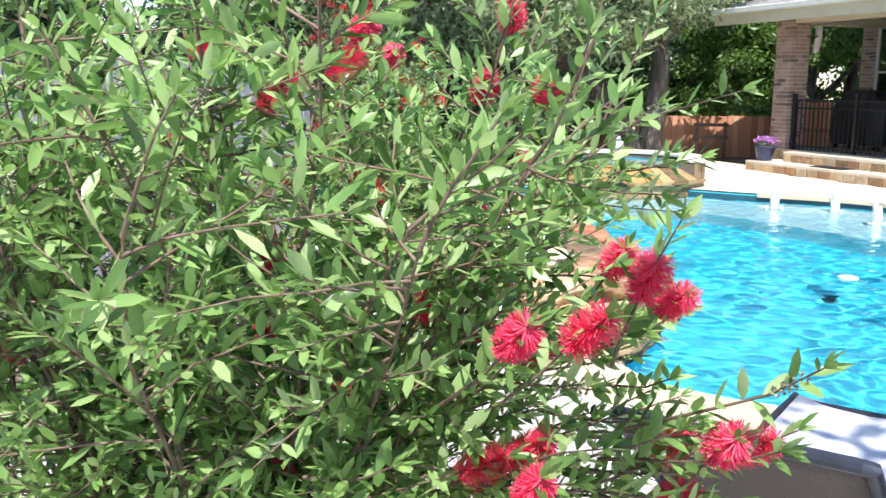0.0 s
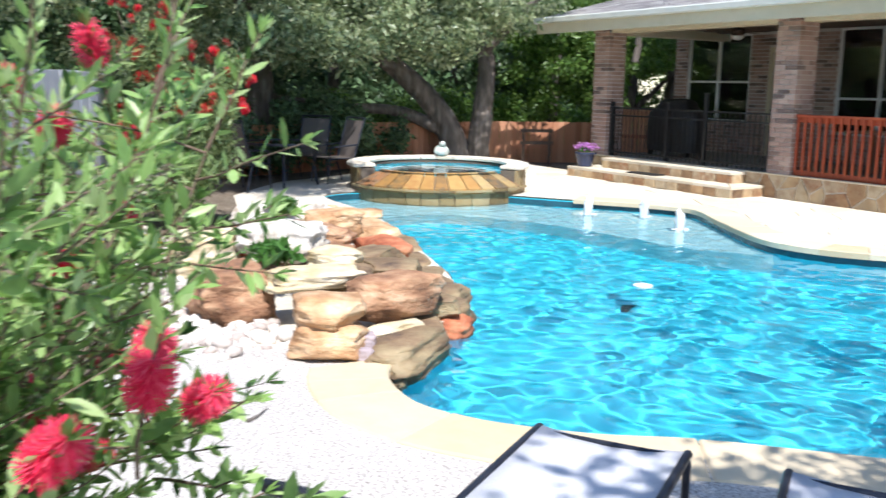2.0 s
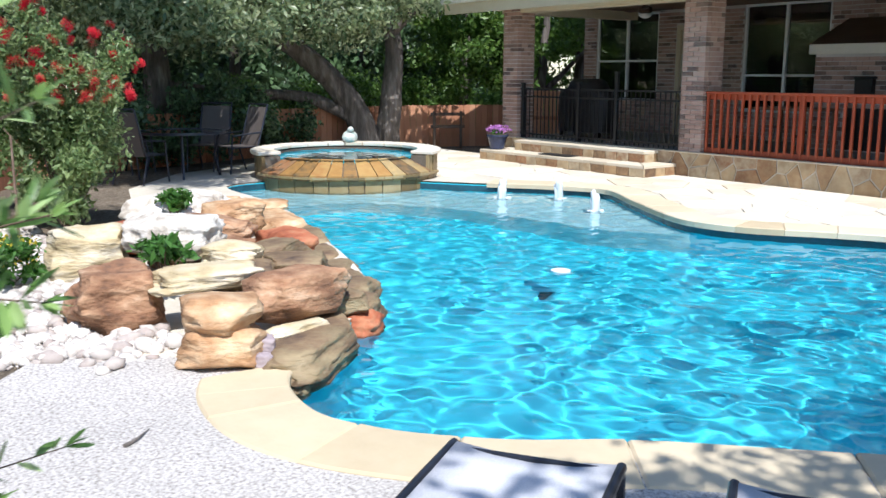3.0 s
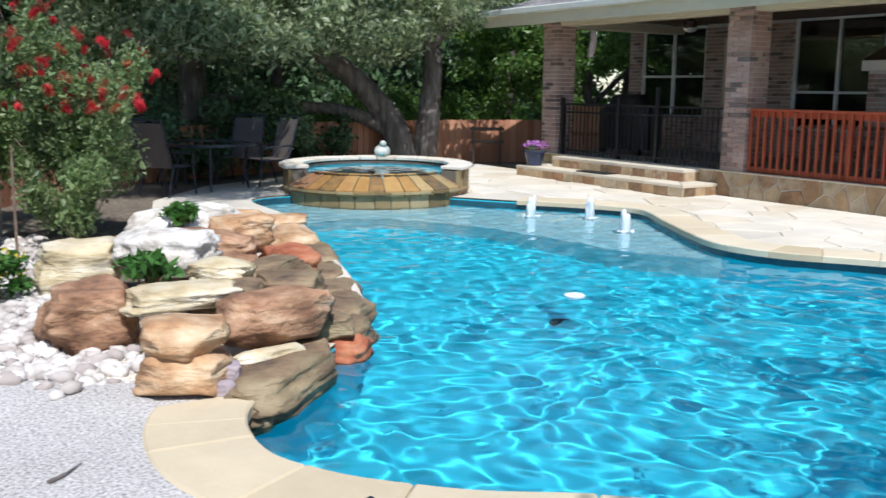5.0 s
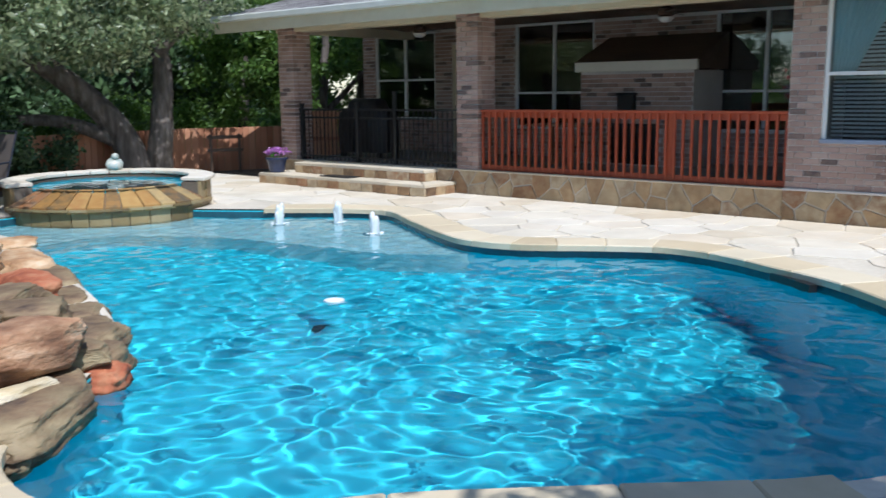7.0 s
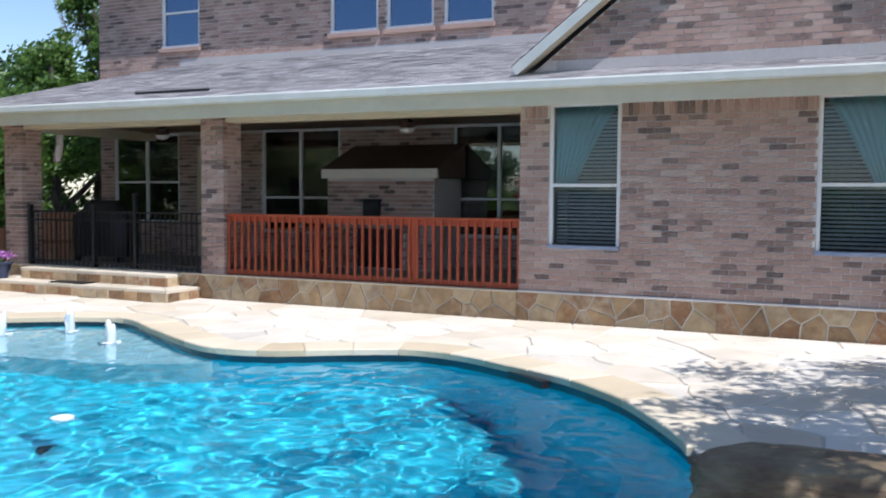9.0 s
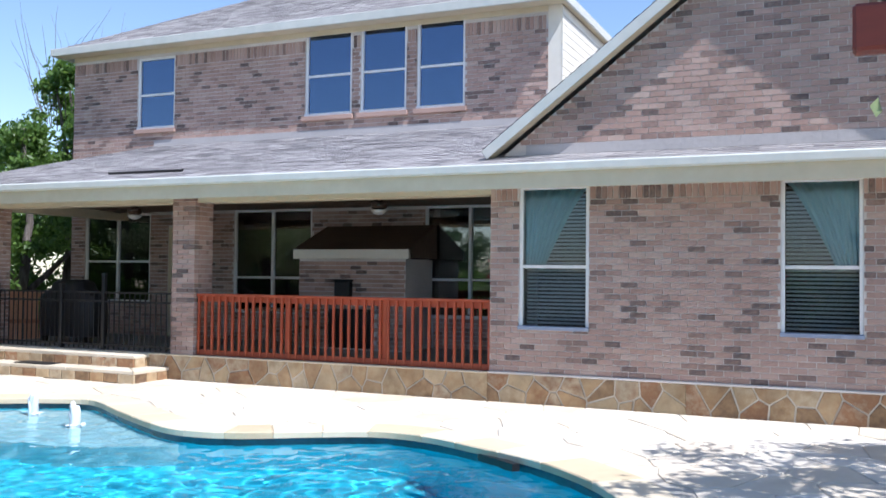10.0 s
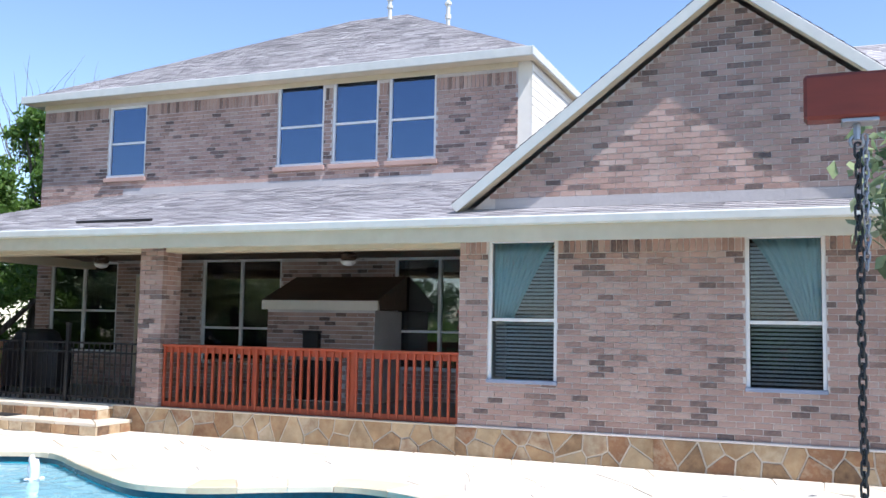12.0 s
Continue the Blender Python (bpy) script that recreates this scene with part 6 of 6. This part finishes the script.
m_bud = mat("grey_buds", [(0.30, 0.30, 0.20), (0.44, 0.42, 0.30)], rough=0.7, scale=40, bump=0.3)


def lance_leaves(name, roots, dirs, sizes, material, parent, seed):
    """Lance-shaped leaves: pointed, folded along the midrib, six faces each."""
    rs = np.random.RandomState(seed)
    roots, dirs, sizes = np.asarray(roots), np.asarray(dirs), np.asarray(sizes)
    n = len(roots)
    dirs = dirs / np.linalg.norm(dirs, axis=1)[:, None]
    tmp = rs.normal(size=(n, 3)) * 0.5 + np.array([0, 0, 1.0])
    side = np.cross(dirs, tmp)
    side /= np.linalg.norm(side, axis=1)[:, None]
    up = np.cross(side, dirs)
    L = sizes[:, None]
    wd = L * (0.14 + 0.05 * rs.rand(n))[:, None]
    curl = (rs.rand(n)[:, None] - 0.6) * 0.25

    def at(t, s, lift):
        return roots + dirs * L * t + side * wd * s + up * (wd * lift + L * curl * t * t)
    P = [at(0, 0, 0), at(0.33, 0.85, 0.25), at(0.33, 0, 0), at(0.33, -0.85, 0.25), at(0.68, 0.8, 0.22), at(0.68, 0, 0), at(0.68, -0.8, 0.22), at(1.0, 0, 0.05)]
    V = np.stack(P, 1).reshape(-1, 3)
    tri = np.array([(0, 2, 1), (0, 3, 2), (1, 2, 5), (1, 5, 4), (2, 3, 6), (2, 6, 5), (4, 5, 7), (5, 6, 7)])
    F = (np.arange(n)[:, None, None] * 8 + tri[None]).reshape(-1, 3)
    me = bpy.data.meshes.new(name)
    me.vertices.add(len(V))
    me.vertices.foreach_set("co", V.ravel())
    me.loops.add(F.size)
    me.loops.foreach_set("vertex_index", F.ravel().astype(np.int32))
    me.polygons.add(len(F))
    me.polygons.foreach_set("loop_start", np.arange(0, F.size, 3, dtype=np.int32))
    me.update(calc_edges=True)
    me.materials.append(material)
    me.shade_smooth()
    ob = new(name, me)
    ob.parent = parent
    return ob


def bottlebrush(x, y, stems, reach, height, leaf, per_twig, label, seed, keep=None, flower_every=0.4, low=0.25, extra=()):
    """A shrub of many upright stems with twigs, leaves along them and red brushes near their tips."""
    rs = random.Random(seed)
    ob = tagged(empty("bottlebrush_shrub", x, y, 0), label, "shrub")
    wood = None
    roots, dirs, sizes, blooms, buds = [], [], [], [], []

    def twig(p, d, length, r, n, bloom):
        pts = [p]
        q, e = p.copy(), d.normalized()
        for k in range(4):
            e = (e + Vector((rs.gauss(0, 0.12), rs.gauss(0, 0.12), rs.gauss(0.03, 0.10)))).normalized()
            q = q + e * length / 4
            pts.append(q.copy())
        if keep and not all(keep(w + Vector((x, y, 0))) for w in pts):
            return
        tube(wood, pts, [r, r * 0.8, r * 0.65, r * 0.5, r * 0.35], 5, cap=False)
        for k in range(n):
            t = 0.12 + 0.9 * k / n
            i = min(3, int(t * 4))
            at = pts[i].lerp(pts[i + 1], min(1.0, t * 4 - i))
            ax = (pts[i + 1] - pts[i]).normalized()
            a = k * 2.4 + rs.uniform(-0.4, 0.4)
            o = ax.orthogonal().normalized()
            o = Matrix.Rotation(a, 3, ax) @ o
            dd = (o * rs.uniform(0.7, 1.1) + ax * rs.uniform(0.5, 1.1) + Vector((0, 0, 0.15))).normalized()
            roots.append(tuple(at))
            dirs.append(tuple(dd))
            sizes.append(leaf * rs.uniform(0.6, 1.2) * (0.75 if t > 0.95 else 1.0))
        for k in range(5):
            a = k * 1.26
            o = Matrix.Rotation(a, 3, e) @ e.orthogonal().normalized()
            roots.append(tuple(pts[-1]))
            dirs.append(tuple((e * 1.2 + o * 0.5).normalized()))
            sizes.append(leaf * rs.uniform(0.5, 0.85))
        if bloom == 1:
            i = rs.choice((2, 3))
            blooms.append((pts[i], (pts[i + 1] - pts[i]).normalized()))
        elif bloom == 2:
            buds.append((pts[3], (pts[4] - pts[3]).normalized()))

    for s in range(stems):
        a = 2 * math.pi * s / stems + rs.uniform(-0.3, 0.3)
        out = reach * rs.uniform(0.25, 1.0)
        h = height * rs.uniform(0.72, 1.0) * (1.0 - 0.18 * out / reach)
        base = Vector((0.08 * math.cos(a), 0.08 * math.sin(a), 0))
        pts = []
        for k in range(9):
            t = k / 8
            pts.append(base + Vector((math.cos(a) * out * t ** 1.25, math.sin(a) * out * t ** 1.25, h * t)) + Vector((rs.gauss(0, 0.02), rs.gauss(0, 0.02), 0)))
        if keep:
            while len(pts) > 3 and not keep(pts[-1] + Vector((x, y, 0))):
                pts.pop()
        m = len(pts)
        wood = bmesh.new()
        tube(wood, pts, [0.008 * (1 - 0.7 * k / (m - 1)) for k in range(m)], 6, cap=False)
        for k in range(int(per_twig)):
            t = low + (1 - low) * (k + rs.random()) / per_twig
            i = min(m - 2, int(t * (m - 1)))
            p = pts[i].lerp(pts[i + 1], t * (m - 1) - i)
            b = rs.uniform(0, 2 * math.pi)
            d = Vector((math.cos(b), math.sin(b), rs.uniform(-0.1, 0.9)))
            roll = rs.random()
            twig(p, d, rs.uniform(0.16, 0.40), 0.0028, rs.randint(12, 18), 1 if roll < flower_every else (2 if roll < flower_every + 0.10 else 0))
        twig(pts[-1], pts[-1] - pts[-2], 0.22, 0.004, 14, 0)
        part("stem", wood, m_twig, ob, smooth=True)
    for p, d, ln, b in extra:
        wood = bmesh.new()
        twig(Vector(p) - Vector((x, y, 0)), Vector(d), ln, 0.004, 20, b)
        part("twig", wood, m_twig, ob, smooth=True)
    lv = lance_leaves("leaves", roots, dirs, sizes, m_bush, ob, seed)
    lv["kind"] = "stuff"
    meshes = [brush_mesh(seed * 10 + k) for k in range(4)]
    for k, (p, d) in enumerate(blooms):
        f = new("flower", meshes[k % 4])
        f.parent = ob
        f.matrix_local = Matrix.Translation(p) @ d.to_track_quat("Z", "Y").to_matrix().to_4x4() @ Matrix.Scale(rs.uniform(0.75, 1.0), 4)
    if buds:
        for p, d in buds:
            BV, BF = [], []
            for k in range(26):
                o = Matrix.Rotation(k * 2.4, 3, d) @ d.orthogonal().normalized()
                c = p + d * (0.003 * k) + o * 0.007
                q = len(BV)
                BV += [tuple(c + Vector(e) * 0.0036) for e in ((1, 0, 0), (-1, 0, 0), (0, 1, 0), (0, -1, 0), (0, 0, 1), (0, 0, -1))]
                BF += [(q + a, q + b, q + e) for a in (0, 1) for b in (2, 3) for e in (4, 5)]
            soup("bud_spike", BV, BF, m_bud, ob, smooth=True)
    return ob


CLEAR = [(4.84, -12.88), (4.80, -12.69), (4.84, -12.48), (4.81, -12.35), (4.66, -12.23), (4.45, -12.04), (4.38, -11.5)]


def off_path(w):
    """Keeps twigs clear of the path walked and of the lounger."""
    if w.z > 0.5 and min(math.hypot(w.x - a, w.y - b) for a, b in CLEAR) < (0.36 if w.z < 1.5 else 0.5):
        return False
    return w.y < -11.88 or w.z > 0.95 and w.y < -11.70 or w.x < 2.6 and w.y < -11.66 or w.z > 1.3 and w.x > 3.9 and w.y < -11.82


_r = random.Random(9)
SPRAYS = []
for k in range(46):
    SPRAYS.append(((_r.uniform(3.15, 3.55), _r.uniform(-12.60, -12.05), _r.uniform(0.65, 1.25)), (1.0, _r.uniform(-0.1, 0.8), _r.uniform(-0.05, 0.6)), _r.uniform(0.2, 0.36), 1 if k % 14 == 0 else (2 if k % 9 == 4 else 0)))
for k in range(12):
    SPRAYS.append(((_r.uniform(3.20, 3.55), _r.uniform(-12.15, -11.98), _r.uniform(0.85, 1.20)), (0.7, _r.uniform(0.2, 0.6), _r.uniform(0.1, 0.5)), _r.uniform(0.25, 0.36), 1 if k % 9 == 2 else (2 if k % 6 == 0 else 0)))
for k in range(14):
    SPRAYS.append(((_r.uniform(3.25, 3.60), _r.uniform(-12.30, -12.02), _r.uniform(0.60, 1.0)), (0.8, _r.uniform(0.0, 0.4), _r.uniform(0.1, 0.6)), _r.uniform(0.25, 0.36), 0))
BLOOMS = ((3.77, -12.37, 1.27), (3.72, -12.21, 1.20), (3.75, -12.07, 1.33), (3.51, -12.04, 1.31), (3.17, -12.14, 1.61), (2.70, -12.20, 1.71), (2.41, -12.22, 1.49), (2.79, -12.27, 1.23),
          (2.80, -12.68, 1.32), (2.82, -12.94, 0.83), (3.70, -12.30, 1.02), (3.75, -11.98, 1.06), (2.68, -12.86, 1.40), (2.60, -12.92, 1.42), (2.7, -12.97, 1.18), (2.8, -12.50, 1.05), (3.1, -11.98, 1.70), (3.4, -12.15, 1.08))
FLOWERING = []
for _p in BLOOMS:
    _d = Vector((_r.uniform(0.3, 1.0), _r.uniform(-0.1, 0.6), _r.uniform(0.3, 0.9))).normalized()
    FLOWERING.append((tuple(Vector(_p) - _d * 0.22), tuple(_d), 0.30, 1))
bottlebrush(2.92, -12.60, 40, 0.72, 2.15, 0.056, 44, "large bottlebrush shrub with red flower spikes", 5, keep=off_path, flower_every=0.035, low=0.2, extra=(
    ((3.6, -12.08, 1.05), (0.9, 0.45, 0.5), 0.42, 2), ((3.5, -12.1, 0.95), (0.8, 0.5, 0.1), 0.42, 1), *FLOWERING, *SPRAYS))

# second shrub beside the grey fence
bb = tagged(empty("bottlebrush_shrub", -5.5, -9.55, 0), "tall bottlebrush shrub with many small red flowers", "shrub")
rng = random.Random(44)
wood = bmesh.new()
tips = []
for k in range(16):
    a = 2 * math.pi * k / 16
    r = rng.uniform(0.3, 0.85)
    top = Vector((r * math.cos(a), r * math.sin(a), rng.uniform(1.3, 2.45)))
    tube(wood, [(0.05 * math.cos(a), 0.05 * math.sin(a), -0.02), top * 0.5 + Vector((0, 0, 0.15)), top], [0.014, 0.010, 0.004], 6, cap=False)
    tips.append(top)
part("stems", wood, m_twig, bb, smooth=True)["kind"] = "stuff"
cs = [tuple(t * rng.uniform(0.55, 1.0)) for t in tips for q in range(3)]
lv = leaf_cloud("leaves", cs, [rng.uniform(0.20, 0.32) for c in cs], 20000, 0.040, m_greygreen, bb, seed=45, shell=0.2, long=1.6)
lv["kind"] = "stuff"
meshes = []
for q in range(3):
    me = brush_mesh(70 + q, 0.115, 0.046, 260).copy()
    me.materials.clear()
    me.materials.append(m_redfar)
    meshes.append(me)
for k in range(105):
    t = rng.choice(tips)
    p = t + Vector((rng.uniform(-0.3, 0.3), rng.uniform(-0.35, 0.25), rng.uniform(-0.5, 0.12)))
    f = new("flower", meshes[k % 3])
    f.parent = bb
    f.matrix_local = pose(p.x, p.y, max(1.35, p.z), rng.uniform(-50, 50), rng.uniform(-50, 50), 0) @ Matrix.Scale(rng.uniform(0.8, 1.2), 4)


def shrub(name, x, y, z, r, h, count, size, material, label, category, seed, flowers=None):
    ob = tagged(empty(name, x, y, z), label, category)
    rng = random.Random(seed)
    bm = bmesh.new()
    cs = []
    for k in range(12):
        a = rng.uniform(0, 6.28)
        q = r * rng.uniform(0.2, 0.8)
        p = Vector((q * math.cos(a), q * math.sin(a), h * rng.uniform(0.4, 0.85)))
        tube(bm, [(0.02 * math.cos(a), 0.02 * math.sin(a), -0.03), p * 0.6, p], [0.006, 0.005, 0.002], 5, cap=False)
        cs.append(tuple(p))
    part("stems", bm, m_twig, ob)["kind"] = "stuff"
    lv = leaf_cloud("leaves", cs, [(r * 0.45, r * 0.45, h * 0.28)] * 12, count, size, material, ob, seed=seed, shell=0.1, long=1.5)
    lv["kind"] = "stuff"
    if flowers:
        leaf_cloud("flowers", [(c[0], c[1], c[2] + h * 0.18) for c in cs], [(r * 0.4, r * 0.4, h * 0.14)] * 12, flowers[1], flowers[2], flowers[0], ob, seed=seed + 1, shell=0.5)["kind"] = "stuff"
    return ob


m_yellow = leaf_mat("yellow_petals", [(0.60, 0.46, 0.03), (0.72, 0.58, 0.06)], through=0.3)
m_purple = leaf_mat("purple_petals", [(0.36, 0.12, 0.44), (0.55, 0.22, 0.58), (0.62, 0.34, 0.62)], through=0.3)
m_mid = leaf_mat("perennial_leaves", [(0.03, 0.10, 0.015), (0.06, 0.18, 0.03), (0.10, 0.24, 0.05)], through=0.35)
shrub("perennial_plant", -2.02, -9.80, 0.20, 0.25, 0.28, 420, 0.07, m_mid, "leafy green perennial growing between the boulders", "plant", 61)
shrub("perennial_plant", -4.25, -8.90, 0.28, 0.24, 0.24, 380, 0.06, m_mid, "leafy green perennial growing between the boulders", "plant", 62)
shrub("yellow_daisy_bush", -3.0, -10.75, -0.02, 0.34, 0.42, 1600, 0.045, m_mid, "low bush with yellow flowers beside the pebbles", "plant", 63, (m_yellow, 260, 0.03))
shrub("small_seedling", -1.95, -10.95, -0.02, 0.12, 0.18, 60, 0.07, m_mid, "small green seedling among the pebbles", "plant", 64)
shrub("small_seedling", -1.55, -11.05, -0.02, 0.12, 0.14, 50, 0.06, m_mid, "small green seedling among the pebbles", "plant", 65)
shrub("grey_shrub", -6.3, -9.35, -0.02, 0.75, 1.35, 5200, 0.05, m_greygreen, "grey-green loose shrub beside the fence", "shrub", 66)
shrub("grey_shrub", -5.0, -9.7, -0.02, 0.50, 0.95, 3200, 0.05, m_greygreen, "grey-green loose shrub beside the fence", "shrub", 67)
shrub("green_shrub", -7.2, -10.3, -0.02, 0.8, 1.9, 5200, 0.06, m_bright, "bright green shrub beside the grey fence", "shrub", 68)
stake = tagged(part("plant_stake", tube(bmesh.new(), [(-4.05, -10.35, 0.0), (-4.2, -10.32, 1.1)], [0.014, 0.010], 8), m_twig), "slim pale stake tied to the shrub", "stake")
fl = leaf_cloud("flowers", [(0, 0, 0.40), (0.1, 0.05, 0.38), (-0.1, -0.04, 0.38)], [(0.2, 0.2, 0.1)] * 3, 380, 0.045, m_purple, pot, seed=71, shell=0.3)
fl["kind"] = "stuff"
lf = leaf_cloud("leaves", [(0, 0, 0.33)], [(0.2, 0.2, 0.08)], 260, 0.05, m_mid, pot, seed=72, shell=0.2)
lf["kind"] = "stuff"
tagged(part("fallen_twig", tube(bmesh.new(), [(0.52, -10.90, 0.006), (0.48, -10.83, 0.010), (0.38, -10.74, 0.006)], [0.011, 0.007, 0.002], 6), m_bark), "dark fallen twig lying on the pool deck", "twig")

# ---- bricks ----
COURSE, LEN = 0.0762, 0.21


def brick_wall(name, parent, y, x0, x1, z0, z1, holes, seed, singles=None, inside_of=None, soldier=False):
    """Courses of bricks standing 8 mm proud of the mortar. singles: the stretch (xa, xb, za, zb) whose bricks are pieces of their own."""
    rng = random.Random(seed)
    V, F = [], []
    made = 0
    cache = {}
    rows = int((z1 - z0) / COURSE)
    top_rows = 3 if soldier else 0
    quads = [(0, 1, 2, 3), (3, 2, 6, 7), (4, 5, 1, 0), (4, 0, 3, 7), (1, 5, 6, 2)]

    def lay(a, b, c, d):
        nonlocal made
        j = rng.uniform(-0.0015, 0.0025)
        if singles and singles[0] < (a + b) / 2 < singles[1] and singles[2] < (c + d) / 2 < singles[3] and made < 300:
            made += 1
            w, h = round(b - a, 2), round(d - c, 3)
            if (w, h) not in cache:
                me = bpy.data.meshes.new("brick")
                me.from_pydata([(-w / 2, -0.008, -h / 2), (w / 2, -0.008, -h / 2), (w / 2, -0.008, h / 2), (-w / 2, -0.008, h / 2), (-w / 2, 0.02, -h / 2), (w / 2, 0.02, -h / 2), (w / 2, 0.02, h / 2), (-w / 2, 0.02, h / 2)], [], quads)
                me.materials.append(m_brick)
                cache[w, h] = me
            s = new("brick", cache[w, h])
            s.parent = parent
            s.location = ((a + b) / 2, y - j, (c + d) / 2)
            return
        k = len(V)
        yy = y - 0.008 - j
        V.extend([(a, yy, c), (b, yy, c), (b, yy, d), (a, yy, d), (a, y + 0.02, c), (b, y + 0.02, c), (b, y + 0.02, d), (a, y + 0.02, d)])
        F.extend([tuple(k + i for i in q) for q in quads])

    def clip(a, b, c, d):
        for h in holes:
            if c < h[3] - 0.01 and d > h[2] + 0.01:
                if a >= h[0] - 0.02 and b <= h[1] + 0.02:
                    return None
                if a < h[0] < b <= h[1] + 0.2 and b > h[0]:
                    b = min(b, h[0] - 0.006)
                elif a < h[1] < b and a >= h[0] - 0.2:
                    a = max(a, h[1] + 0.006)
        return (a, b) if b - a > 0.03 else None

    for i in range(rows - top_rows):
        c = z0 + i * COURSE + 0.005
        d = c + COURSE - 0.011
        x = x0 - (LEN / 2 if i % 2 else 0) + rng.uniform(-0.01, 0.01)
        while x < x1:
            a, b = max(x0, x + 0.005), min(x1, x + LEN - 0.005)
            x += LEN
            if inside_of:
                lo, hi = inside_of((c + d) / 2)
                a, b = max(a, lo), min(b, hi)
            if b - a < 0.03:
                continue
            r = clip(a, b, c, d)
            if r:
                lay(r[0], r[1], c, d)
    if soldier:
        c = z0 + (rows - top_rows) * COURSE + 0.005
        x = x0
        while x < x1:
            r = clip(x + 0.005, min(x1, x + COURSE - 0.005), c, z1)
            if r:
                lay(r[0], r[1], c, z1 - 0.004)
            x += COURSE
    b = soup("bricks", V, F, m_brick_far, parent)
    b["kind"] = "stuff"


def by_name(n):
    return bpy.data.objects[n]


brick_wall("front", by_name("wall_front"), 0.0, 0.0, 7.4, DECK_Z + 0.03, 2.93, [WIN_C, WIN_D], 1, singles=(1.36, 3.70, 0.5, 2.7), soldier=True)
brick_wall("porch", by_name("wall_porch"), BACK, -11.15, 0.0, DECK_Z, 2.95, [WIN_A, WIN_B, WIN_E, (DOOR_P[0] - 0.02, DOOR_P[1] + 0.02, DOOR_P[2], DOOR_P[3]), (-4.6, -2.42, 0.3, 2.0)], 2)
brick_wall("upper", by_name("wall_upper"), BACK, -11.15, -0.3, 4.0, 6.22, U, 3, soldier=True)
brick_wall("gable", by_name("wall_gable"), 0.0, 0.14, 2 * GX - 0.14, 3.44, 5.90, [], 4, inside_of=lambda z: (GX - (3.28 + (GX - 0.14) * GS - z) / GS + 0.02, GX + (3.28 + (GX - 0.14) * GS - z) / GS - 0.02))
